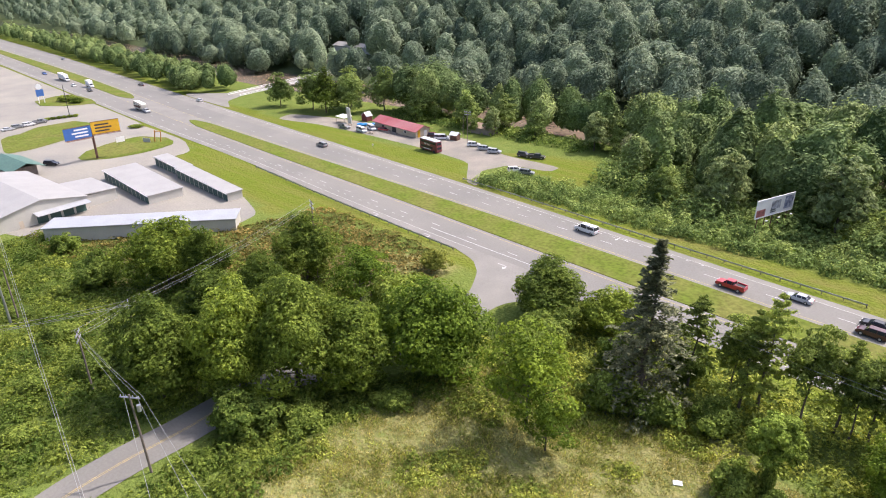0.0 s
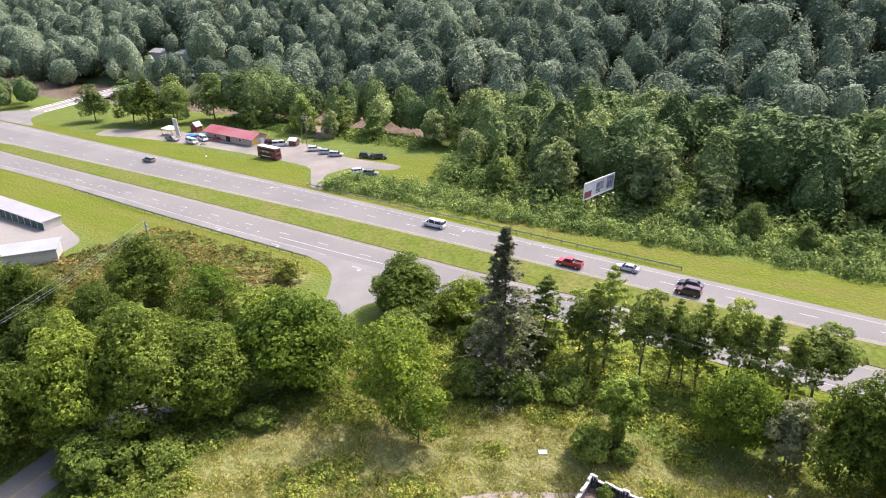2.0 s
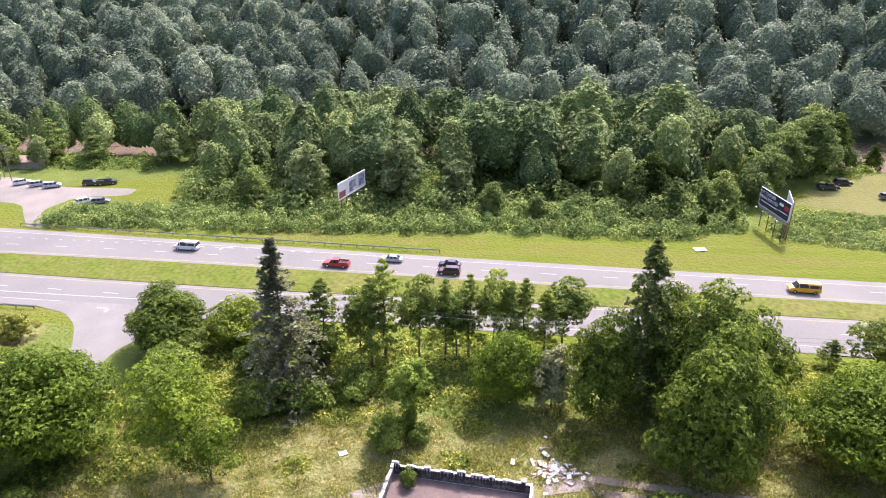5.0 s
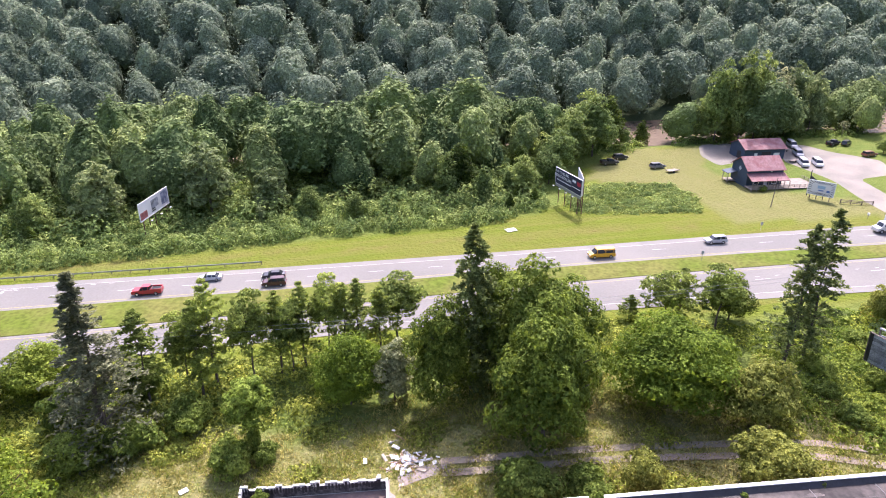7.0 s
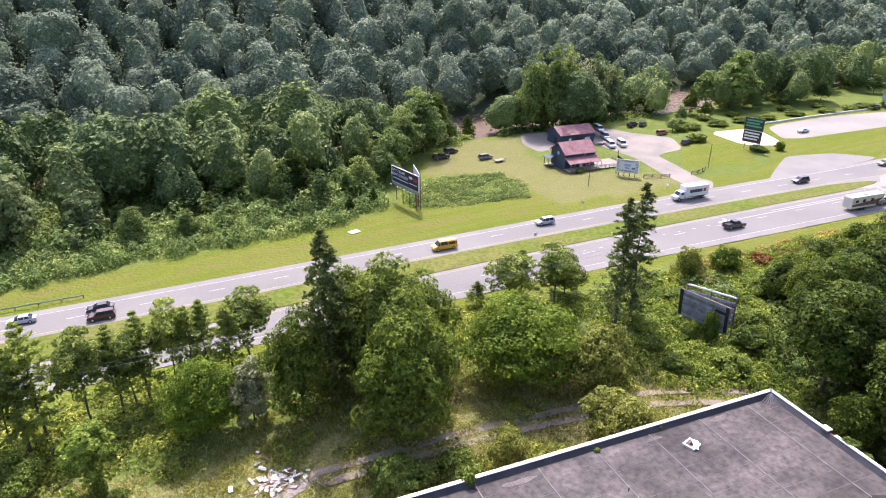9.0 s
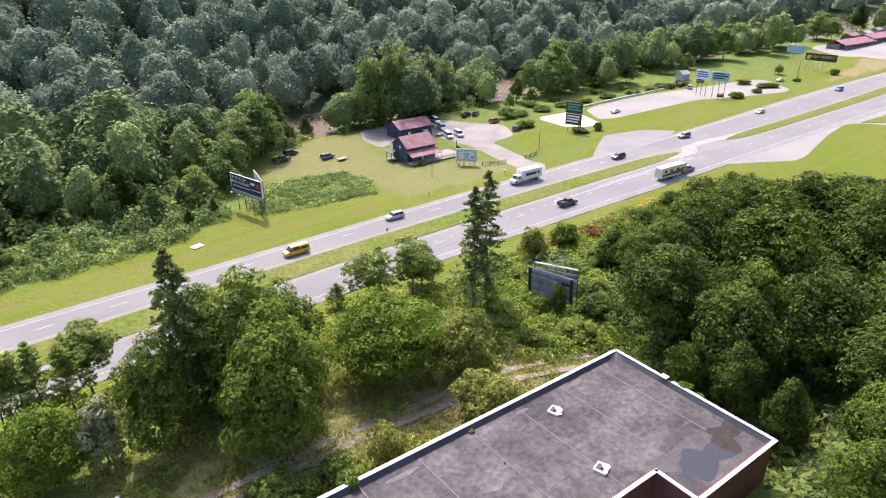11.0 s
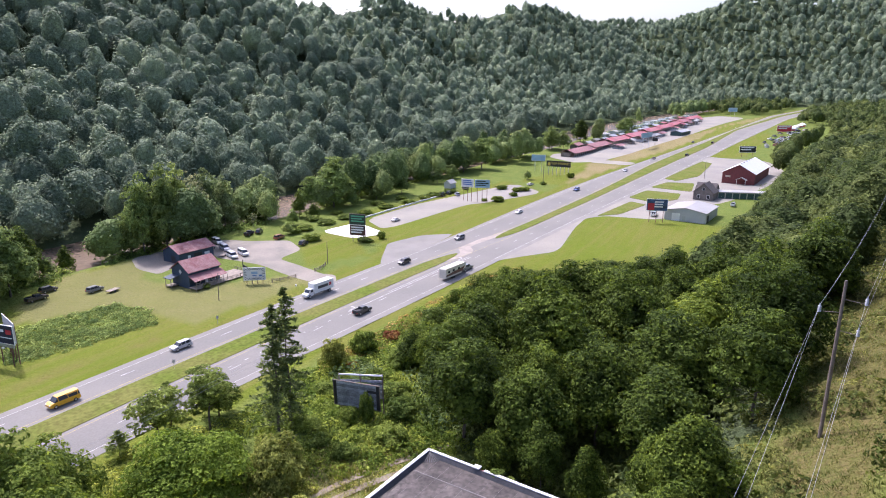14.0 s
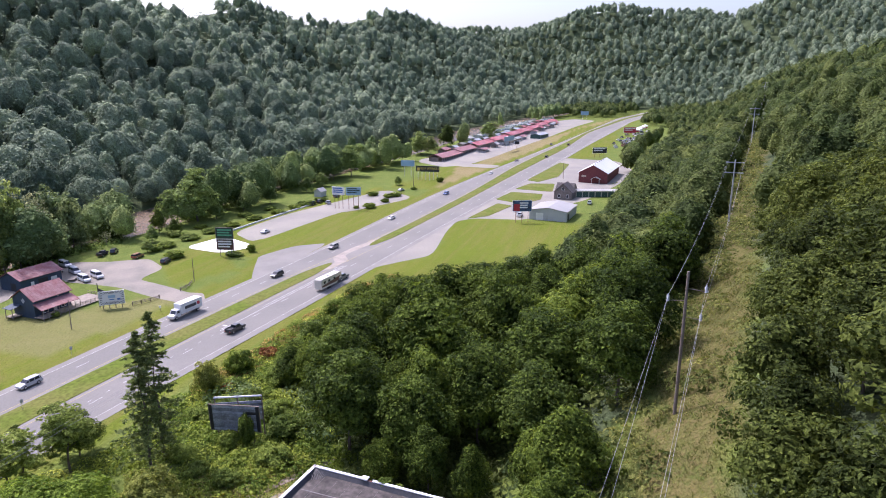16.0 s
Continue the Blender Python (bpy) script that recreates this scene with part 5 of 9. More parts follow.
undergrowth("meadow_clumps", "bright green weed clumps standing in the meadow", "weeds", PATCHES, 1.3, 0.5, 1.3, 0.6, 0.26, LEAF_WEED, 26, off_building)
undergrowth("left_bank_scrub", "brown-green scrub below the storage yard", "weeds", [[(-170, 36), (-140, 68), (-132, 82), (-130, 96), (-86, 92), (-78, 74), (-100, 64), (-128, 50), (-150, 36)]], 3.0, 0.4, 1.3, 0.45, 0.45, LEAF_RUSSET, 18)
grass_tufts("meadow_grass", "tall dry yellow-green grass of the meadow", GRASSY, 250000, 0.3, 0.7, STRAW, 41, off_building)
grass_tufts("meadow_weeds", "fresh green weeds standing in the meadow", GRASSY, 160000, 0.25, 0.8, LEAF_WEED, 42, lambda x, y: off_building(x, y) & (np.sin(x * 0.23 + 0.5) * np.sin(y * 0.31 + x * 0.08) > -0.3))
grass_tufts("corridor_grass", "dry brown-green grass under the power line", [[(34, -14), (34, 8), (80, -2), (140, -12), (140, -30), (80, -18)]], 60000, 0.15, 0.5, BROWN_GRASS, 43, lambda x, y: corridor(x, y) < 5)
grass_tufts("corridor_weeds_tall", "green weeds under the power line", [[(34, -14), (34, 8), (80, -2), (150, -14), (150, -32), (80, -18)]], 90000, 0.2, 0.6, LEAF_SCRUB, 44)

# ---- buildings, signs and fixtures ----
RED_ROOF = mat("faded_red_metal_roof", (0.24, 0.085, 0.08), 0.6, 0.0, vary=0.12, scale=0.5, fine=2, second=(0.31, 0.165, 0.155))
RED_SHEET = mat("red_metal_roof", (0.33, 0.065, 0.07), 0.6, 0.0, vary=0.1, scale=0.12, fine=2, second=(0.36, 0.14, 0.14))
BLUE_WALL = mat("dark_blue_siding", (0.035, 0.06, 0.095), 0.7, vary=0.12, scale=0.6, fine=5)
DECK = mat("weathered_deck_boards", (0.30, 0.25, 0.20), 0.85, vary=0.18, scale=1.0, fine=6)
CREAM = mat("cream_siding", (0.50, 0.42, 0.32), 0.75, vary=0.07, scale=0.5, fine=4)
GREYWALL = mat("pale_metal_wall", (0.44, 0.45, 0.46), 0.6, 0.1, vary=0.06, scale=0.3, fine=4)
BEIGE = mat("beige_metal_wall", (0.46, 0.44, 0.39), 0.65, vary=0.06, scale=0.3, fine=4)
WHITE_ROOF = mat("white_metal_roof", (0.345, 0.33, 0.305), 0.5, 0.1, vary=0.06, scale=0.25, fine=3)
SLATE = mat("grey_metal_roof", (0.34, 0.35, 0.36), 0.55, 0.1, vary=0.07, scale=0.25, fine=3)
GREEN_DOOR = mat("dark_green_doors", (0.035, 0.085, 0.075), 0.55, vary=0.1)
GREEN_ROOF = mat("green_metal_roof", (0.09, 0.17, 0.13), 0.55, 0.1, vary=0.1, fine=3)
BARN_RED = mat("barn_red_siding", (0.17, 0.04, 0.04), 0.75, vary=0.12, fine=4)
MEMBRANE = mat("dark_roof_membrane", (0.037, 0.031, 0.027), 0.85, vary=0.45, scale=0.22, fine=1.6, bump=0.15, second=(0.098, 0.083, 0.073))
MEMBRANE_SIDE = mat("black_membrane_upstand", (0.05, 0.05, 0.055), 0.6, vary=0.2, scale=0.8, fine=3)
COPING = mat("white_metal_coping", (0.72, 0.72, 0.72), 0.45, 0.1, vary=0.06, scale=0.5, fine=4)
PUDDLE = mat("standing_water", (0.03, 0.03, 0.032), 0.05, vary=0.05)
GRIT = mat("dried_silt", (0.15, 0.13, 0.115), 0.95, vary=0.25, scale=0.9, fine=5)
STAIN = mat("dark_roof_stain", (0.04, 0.035, 0.032), 0.7, vary=0.3, scale=0.6, fine=4, second=(0.075, 0.062, 0.054))
BLOCK_W = mat("white_painted_block", (0.68, 0.67, 0.64), 0.8, vary=0.1, scale=1.5, fine=6, second=(0.52, 0.50, 0.47), per_object=0.1)
TAR_WALL = mat("flaking_black_tar_on_white", (0.02, 0.02, 0.024), 0.6, vary=0.3, scale=2.2, fine=5, second=(0.16, 0.155, 0.15))
SLAB = mat("stained_brown_slab", (0.215, 0.150, 0.122), 0.9, vary=0.16, scale=0.35, fine=3, second=(0.125, 0.092, 0.078))
PAVED = mat("worn_concrete_path", (0.30, 0.25, 0.22), 0.92, vary=0.1, scale=0.3, fine=3)
BRICK = mat("dark_red_brick", (0.16, 0.06, 0.05), 0.85, vary=0.2, fine=8)
SIGN_BLACK = mat("navy_sign_face", (0.02, 0.022, 0.05), 0.5, vary=0.08)
SIGN_WHITE = mat("white_sign_face", (0.68, 0.68, 0.68), 0.5, vary=0.05, scale=0.3)
SIGN_BLUE = mat("blue_sign_face", (0.05, 0.14, 0.40), 0.5, vary=0.08)
SIGN_YELLOW = mat("yellow_sign_face", (0.70, 0.40, 0.02), 0.5, vary=0.05)
SIGN_GREEN = mat("dark_green_sign_face", (0.015, 0.045, 0.03), 0.5, vary=0.1)
SIGN_RED = mat("red_sign_face", (0.45, 0.03, 0.05), 0.5, vary=0.06)
SIGN_SKY = mat("pale_blue_sign_face", (0.30, 0.45, 0.60), 0.5, vary=0.1, scale=0.3)
GREY_BOARD = mat("weathered_grey_boards", (0.34, 0.35, 0.37), 0.85, vary=0.3, scale=0.8, fine=5, per_object=0.3)
TEXT_WHITE = mat("white_lettering", (0.75, 0.75, 0.75), 0.5, vary=0.02)
TEXT_DARK = mat("dark_lettering", (0.04, 0.04, 0.05), 0.5, vary=0.05)
TEXT_YELLOW = mat("yellow_lettering", (0.7, 0.5, 0.1), 0.5, vary=0.05)
BUS_RED = mat("dark_red_bus_paint", (0.17, 0.025, 0.035), 0.45, vary=0.1, coat=0.3)
CANOE_BLUE = mat("bright_blue_plastic", (0.05, 0.30, 0.60), 0.5, vary=0.05)
ORANGE = mat("orange_metal", (0.55, 0.22, 0.03), 0.6, vary=0.1)


def words(text, height, material, parent, m, label=""):
    """Lettering in the built-in font, turned into a thin mesh."""
    c = bpy.data.curves.new("lettering", "FONT")
    c.body, c.size, c.extrude, c.align_x, c.align_y = text, height, 0.01, "CENTER", "CENTER"
    tmp = bpy.data.objects.new("lettering", c)
    scene.collection.objects.link(tmp)
    me = bpy.data.meshes.new_from_object(tmp.evaluated_get(bpy.context.evaluated_depsgraph_get()))
    bpy.data.objects.remove(tmp)
    me.materials.clear()
    me.materials.append(material)
    ob = new("lettering", me)
    ob.parent, ob.matrix_basis = parent, m
    return tagged(ob, label)


def gable_house(x0, x1, y0, y1, eave, ridge, along="x", over=0.4, thick=0.14):
    """Walls and a two-sided roof: returns the wall shape and the roof shape."""
    w, r = Shape(), Shape()
    if along == "x":
        ym = (y0 + y1) / 2
        w.prism([(x0, y0, -0.3), (x0, y1, -0.3), (x0, y1, eave), (x0, ym, ridge), (x0, y0, eave)],
                [(x1, y0, -0.3), (x1, y1, -0.3), (x1, y1, eave), (x1, ym, ridge), (x1, y0, eave)])
        k = (ridge - eave) / (ym - y0)
        for s, yo in ((-1, y0), (1, y1)):
            e = (yo + s * over, eave - k * over + 0.05)
            r.prism([(x0 - over, e[0], e[1]), (x1 + over, e[0], e[1]), (x1 + over, ym, ridge + 0.05), (x0 - over, ym, ridge + 0.05)],
                    [(x0 - over, e[0], e[1] + thick), (x1 + over, e[0], e[1] + thick), (x1 + over, ym, ridge + 0.05 + thick), (x0 - over, ym, ridge + 0.05 + thick)])
    else:
        xm = (x0 + x1) / 2
        w.prism([(x0, y0, -0.3), (x1, y0, -0.3), (x1, y0, eave), (xm, y0, ridge), (x0, y0, eave)],
                [(x0, y1, -0.3), (x1, y1, -0.3), (x1, y1, eave), (xm, y1, ridge), (x0, y1, eave)])
        k = (ridge - eave) / (xm - x0)
        for s, xo in ((-1, x0), (1, x1)):
            e = (xo + s * over, eave - k * over + 0.05)
            r.prism([(e[0], y0 - over, e[1]), (e[0], y1 + over, e[1]), (xm, y1 + over, ridge + 0.05), (xm, y0 - over, ridge + 0.05)],
                    [(e[0], y0 - over, e[1] + thick), (e[0], y1 + over, e[1] + thick), (xm, y1 + over, ridge + 0.05 + thick), (xm, y0 - over, ridge + 0.05 + thick)])
    return w, r


def seams(x0, x1, y_low, z_low, y_high, z_high, step=0.9, lift=0.22):
    """Raised ribs of a metal roof running down its slope."""
    s = Shape()
    x = x0
    while x <= x1:
        s.prism([(x - 0.03, y_low, z_low + lift - 0.05), (x + 0.03, y_low, z_low + lift - 0.05), (x + 0.03, y_high, z_high + lift - 0.05), (x - 0.03, y_high, z_high + lift - 0.05)],
                [(x - 0.03, y_low, z_low + lift), (x + 0.03, y_low, z_low + lift), (x + 0.03, y_high, z_high + lift), (x - 0.03, y_high, z_high + lift)])
        x += step
    return s


def window(parent, x, y, z, w, h, normal="y-", glass=GLASS_DARK, frame_m=WHITE):
    """A framed pane set proud of a wall facing a given side."""
    f, g = Shape(), Shape()
    d = 0.06
    sx = normal[0] == "x"
    sgn = -1 if normal[1] == "-" else 1

    def slab(s, a0, a1, z0, z1, t0, t1):
        if sx:
            s.box(min(x + sgn * t0, x + sgn * t1), max(x + sgn * t0, x + sgn * t1), y + a0, y + a1, z0, z1)
        else:
            s.box(x + a0, x + a1, min(y + sgn * t0, y + sgn * t1), max(y + sgn * t0, y + sgn * t1), z0, z1)
    b = 0.12
    slab(f, -w / 2 - b, w / 2 + b, z + h, z + h + b, 0, d), slab(f, -w / 2 - b, w / 2 + b, z - b, z, 0, d)
    slab(f, -w / 2 - b, -w / 2, z, z + h, 0, d), slab(f, w / 2, w / 2 + b, z, z + h, 0, d)
    slab(g, -w / 2, w / 2, z, z + h, 0, 0.02)
    fr = part("window_frame", f, frame_m, parent)
    part("pane", g, glass, fr)


# -- flat-roofed building in the foreground and the roofless ruin beside it --
FX, FY = 68.6, 39.3
flat = thing("flat_roofed_building", "derelict flat-roofed building with dark membrane roof and white coping", "building", FX, FY, GRADE * FX, -6.0)
W1, D1, TOP, DK = 62.0, 23.6, 6.5, 5.9
s = Shape()
for a in ((-W1, 0, -0.3, 0), (-0.3, 0, -D1, -0.3), (-15, 0, -D1, -D1 + 0.3), (-W1, -15, -18.4, -18.1), (-15.3, -15, -D1, -18.1)):
    s.box(a[0], a[1], a[2], a[3], -1.2, TOP - 0.05)
part("wall", s, BRICK, flat)
s = Shape()
s.box(-W1, -0.3, -18.1, -0.3, DK - 0.2, DK), s.box(-15, -0.3, -D1 + 0.3, -18.1, DK - 0.2, DK)
part("roof_deck", s, MEMBRANE, flat)
s = Shape()
s.prism([(-W1, -0.3, DK), (-0.3, -0.3, DK), (-0.3, -0.75, DK), (-W1, -0.75, DK)], [(-W1, -0.3, TOP - 0.02), (-0.3, -0.3, TOP - 0.02), (-0.3, -0.34, TOP - 0.02), (-W1, -0.34, TOP - 0.02)])
s.prism([(-0.3, -0.3, DK), (-0.3, -D1 + 0.3, DK), (-0.75, -D1 + 0.3, DK), (-0.75, -0.3, DK)], [(-0.3, -0.3, TOP - 0.02), (-0.3, -D1 + 0.3, TOP - 0.02), (-0.34, -D1 + 0.3, TOP - 0.02), (-0.34, -0.3, TOP - 0.02)])
for i in range(9):
    a = radians(190 + i * 9)
    s.rod((-0.35, -0.35, TOP - 0.05), (-0.35 + 2.2 * math.cos(a), -0.35 + 2.2 * math.sin(a), DK + 0.02), 0.03, 0.09, 5)
part("upstand", s, MEMBRANE_SIDE, flat, "black membrane upstand inside the parapet")
runs = [((-W1, 0.06), (0.06, 0.06), "y"), ((0.06, 0.06), (0.06, -8.2), "x"), ((0.06, -9.6), (0.06, -D1 - 0.06), "x"), ((0.06, -D1), (-15, -D1), "y"), ((-15.2, -D1), (-15.2, -18.3), "x"), ((-15.2, -18.3), (-W1, -18.3), "y")]
for (ax, ay), (bx, by), d in runs:
    ln = max(abs(bx - ax), abs(by - ay))
    k = max(1, round(ln / 5.0))
    for i in range(k):
        t0, t1 = i / k, (i + 1) / k - 0.012 / ln
        p, q = (ax + (bx - ax) * t0, ay + (by - ay) * t0), (ax + (bx - ax) * t1, ay + (by - ay) * t1)
        s = Shape()
        if d == "y":
            s.box(min(p[0], q[0]), max(p[0], q[0]), p[1] - 0.42, p[1] + 0.04, TOP, TOP + 0.12)
            s.box(min(p[0], q[0]), max(p[0], q[0]), p[1], p[1] + 0.04, TOP - 0.22, TOP)
        else:
            s.box(p[0] - 0.42, p[0] + 0.04, min(p[1], q[1]), max(p[1], q[1]), TOP, TOP + 0.12)
            s.box(p[0], p[0] + 0.04, min(p[1], q[1]), max(p[1], q[1]), TOP - 0.22, TOP)
        part("coping", s, COPING, flat)
s = Shape()
s.box(-0.55, 0.3, -8.9, -7.9, TOP + 0.12, TOP + 0.3)
part("coping_cap", s, COPING, flat, "loose white cap on the parapet")
s = Shape()
for i, x in enumerate(np.arange(-58, -1, 7.6)):
    s.rod((x, -0.8, DK + 0.012), (x + 0.5, -17.6, DK + 0.012), 0.075, 0.075, 5)
for y in np.arange(-2.6, -17.5, -2.15):
    s.rod((-56, y, DK + 0.004), (-1.2, y + 0.2, DK + 0.004), 0.016, 0.016, 4)
part("seam_grid", s, mat("pale_seam", (0.22, 0.205, 0.195), 0.8, vary=0.2), flat)


def blob(cx, cy, rx, ry, z, seed, n=26, rough=0.22):
    """A flat patch with an uneven rim."""
    rr = np.random.default_rng(seed)
    ph = rr.uniform(0, 6.28, 4)
    s, pts = Shape(), []
    for i in range(n):
        a = 2 * math.pi * i / n
        k = 1 + rough * (math.sin(2 * a + ph[0]) * 0.5 + math.sin(3 * a + ph[1]) * 0.5 + math.sin(5 * a + ph[2]) * 0.3 + math.sin(8 * a + ph[3]) * 0.2)
        pts.append((cx + rx * k * math.cos(a), cy + ry * k * math.sin(a), z))
    return s.face(*pts)


part("silt", blob(-7.0, -19.8, 6.2, 3.2, DK + 0.008, 1, 40, 0.34), STAIN, flat, "damp dark stain round the puddle")
part("puddle", blob(-8.6, -20.4, 3.9, 2.2, DK + 0.014, 2, 44, 0.42), PUDDLE, flat, "shallow rainwater puddle")
part("moss", blob(-3.2, -19.4, 2.4, 2.0, DK + 0.02, 3, 48, 0.5), mat("rust_brown_moss", (0.045, 0.032, 0.022), 0.95, vary=0.3, fine=5), flat, "brown moss and dead leaves")
for i, (x, y, rx_, ry_) in enumerate(((-26, -1.7, 1.6, 0.35), (-20, -1.6, 1.1, 0.3), (-38, -1.9, 1.9, 0.4), (-10, -1.5, 1.4, 0.4), (-48, -2.2, 2.2, 0.5), (-31, -9, 1.6, 0.7))):
    part("stain", blob(x, y, rx_, ry_, DK + 0.006 + 0.001 * i, 10 + i), GRIT, flat)
for vx, vy, tilt in ((-16.6, -4.2, 32), (-19.6, -14.4, 12)):
    v = Shape()
    v.box(-0.75, 0.75, -0.75, 0.75, 0, 0.32)
    vent = part("roof_hatch", v, COPING, flat, "white roof curb with a broken lid", pose(vx, vy, DK, 0, 0, 18))
    # black sheet painted as the hatch's dark inside; the curb is solid
    part("opening", Shape().box(-0.55, 0.55, -0.1, 0.55, 0.322, 0.33), BLACKP, vent)
    part("lid", Shape().box(-0.7, 0.7, -0.7, 0.1, 0.36, 0.42), WHITE, vent, at=pose(0, 0, 0, tilt * 0.4, -6, tilt))
    part("cowl", Shape().rod((-0.2, -0.2, 0.3), (-0.35, 0.05, 0.75), 0.16, 0.2, 8), RUST, vent)
part("vent_pipe", Shape().rod((-27.8, -7.4, DK), (-27.8, -7.4, DK + 0.5), 0.07, 0.07, 8), BLACKP, flat)

# roofless ruin: rendered block walls with black tar inside
RX, RY = -11.8, 57.8
ruin = thing("roofless_ruin", "roofless ruin with broken white block walls tarred black inside", "ruin", RX, RY, GRADE * RX, -6.0)
s = Shape()
s.box(0.26, 16.74, -30, -0.26, -0.4, 1.75)
part("slab", s, SLAB, ruin, "stained brown floor slab")
rr = np.random.default_rng(8)
WH = 3.6
s = Shape()
s.box(0, 17, -0.25, 0, -0.4, WH - 0.55), s.box(0, 0.25, -30, -0.25, -0.4, WH - 0.55), s.box(16.75, 17, -30, -0.25, -0.4, WH - 0.45)
part("wall", s, BLOCK_W, ruin)
part("tar_lining", Shape().box(0.25, 16.75, -0.275, -0.252, 1.85, WH - 0.56).box(0.252, 0.275, -30, -0.28, 1.85, WH - 0.56).box(16.725, 16.748, -30, -0.28, 1.85, WH - 0.46), TAR_WALL, ruin, "flaking black tar on the inner faces")
x, i = 0.0, 0
while x < 16.6:
    ln = rr.uniform(0.55, 1.5)
    hi = (0.55, 0.12, 0.38, 0.2)[i % 4] + rr.uniform(-0.05, 0.1)
    part("block", Shape().box(x + 0.01, min(x + ln, 17) - 0.01, -0.27, 0.02, WH - 0.55, WH - 0.5 + hi), BLOCK_W, ruin)
    edge = x + ln * rr.uniform(0.0, 0.25)
    while edge < min(x + ln, 16.8):
        wide = rr.uniform(0.12, 0.4)
        part("tar_streak", Shape().box(edge, min(edge + wide, 16.9), -0.292, -0.272, WH - 0.75 - rr.uniform(0.1, 0.6), WH - 0.56 + hi * rr.uniform(0.55, 0.95)), BLACKP, ruin)
        edge += wide + rr.uniform(0.03, 0.22)
    x += ln
    i += 1
y = -0.3
while y > -14:
    ln = rr.uniform(0.4, 0.9)
    part("block", Shape().box(-0.02, 0.27, y - ln + 0.01, y - 0.01, WH - 0.55, WH - 0.45 + rr.uniform(0.05, 0.5)), BLOCK_W, ruin)
    y -= ln
part("block", Shape().box(16.73, 17.02, -14, -0.3, WH - 0.45, WH + 0.02), BLOCK_W, ruin)
plant("bush1", -9.6, 56.2, 2.4, 2.2, z=GRADE * -12 + 1.7)

# path, track, rubble
apron("paved_path", [(-30, 47), (-21, 54), (-14, 57.2), (-12.4, 58.2), (-11.5, 59.4), (4, 58.3), (13, 60.8), (13, 58.6), (6, 57), (5, 50), (-12.2, 50), (-12.6, 55), (-22, 50), (-30, 43)], PAVED, "worn concrete path round the ruin", "path", 0.09)


def track(name, pts, half, material, label, lift):
    return tagged(new(name, lane_along(smooth_line(pts, 10), half, lift).mesh(name, material)), label, "track", kind="structure")


track("dirt_track", [(12, 60.3), (21, 59.3), (33, 57.9), (47, 55.4), (60, 52.7), (70, 48.0), (80, 41.5)], 0.62, DIRT, "bare brown wheel track through the grass", 0.10)
track("dirt_track", [(12, 58.3), (21, 57.1), (33, 55.8), (46, 53.4), (58, 50.7), (68, 46.0), (77, 40)], 0.62, DIRT, "bare brown wheel track through the grass", 0.10)
rr = np.random.default_rng(14)
JUNK = [CREAM, BLOCK_W, CREAM, WHITE, mat("raw_plywood", (0.34, 0.20, 0.10), 0.8, vary=0.2), GREYWALL]
names = ["scrap_board", "scrap_board", "scrap_plank", "scrap_board", "scrap_plank", "scrap_sheet"]
for i in range(96):
    a, d = rr.uniform(0, 6.28), abs(rr.normal(0, 1.7))
    px, py = 8.0 + 1.5 * d * math.cos(a), 61.3 + d * math.sin(a) * 0.9
    if i < 6:
        px, py = 7.2 + rr.normal() * 0.5, 65.0 + rr.normal() * 0.9
    k = i % 6
    lx, ly = (rr.uniform(0.35, 1.25), rr.uniform(0.25, 0.7)) if k in (0, 1, 3, 5) else (rr.uniform(0.9, 2.4), 0.12)
    ob = new(names[k], Shape().box(-lx / 2, lx / 2, -ly / 2, ly / 2, 0, 0.05).mesh(names[k], JUNK[k]))
    ob.matrix_basis = pose(px, py, GRADE * px + 0.14 + rr.uniform(0, 0.35) * max(0, 1 - d / 3), rr.uniform(-22, 22), rr.uniform(-22, 22), rr.uniform(0, 180))
    tagged(ob, ("pale broken building board on the rubbish heap", "torn white panel on the rubbish heap", "loose plank on the rubbish heap", "broken white panel on the rubbish heap", "raw wooden plank on the rubbish heap", "bent grey sheet on the rubbish heap")[k], "debris", "dumped building rubble")
for px, py, tn in ((-19.2, 62.4, 30), (44.4, 131.0, 12)):
    b = thing("white_board", "white board lying flat in the grass", "board", px, py, GRADE * px + 0.1, tn)
    k = 1.0 if px < 0 else 2.3
    part("face", Shape().box(-0.55 * k, 0.55 * k, -0.4 * k, 0.4 * k, 0.05, 0.12), SIGN_WHITE, b)
    part("batten", Shape().box(-0.5 * k, 0.5 * k, -0.05, 0.05, -0.1, 0.05), WOODPOLE, b)


# second heap of rubble beside the roof, and weeds rooted on the parapet
for i in range(16):
    px, py = 73.8 + rr.normal() * 0.9, 30.5 + rr.normal() * 2.0
    lx, ly = rr.uniform(0.4, 1.0), rr.uniform(0.25, 0.6)
    ob = new("scrap_board", Shape().box(-lx / 2, lx / 2, -ly / 2, ly / 2, 0, 0.07).mesh("scrap_board", JUNK[i % 6]))
    ob.matrix_basis = pose(px, py, gz(px, py) + 0.1 + rr.uniform(0, 0.3), rr.uniform(-18, 18), rr.uniform(-18, 18), rr.uniform(0, 180))
    tagged(ob, "pale broken board dumped beside the derelict building", "debris", "rubble beside the derelict building")
for px, py, h_, w_ in ((25.5, 43.6, 1.5, 1.6), (68.0, 28.2, 1.1, 2.2), (67.6, 26.0, 0.8, 1.5), (50.5, 40.9, 0.5, 0.9), (41.2, 41.2, 0.45, 0.8)):
    plant("bush0", px, py, h_, w_, z=GRADE * 68.6 + 5.88)
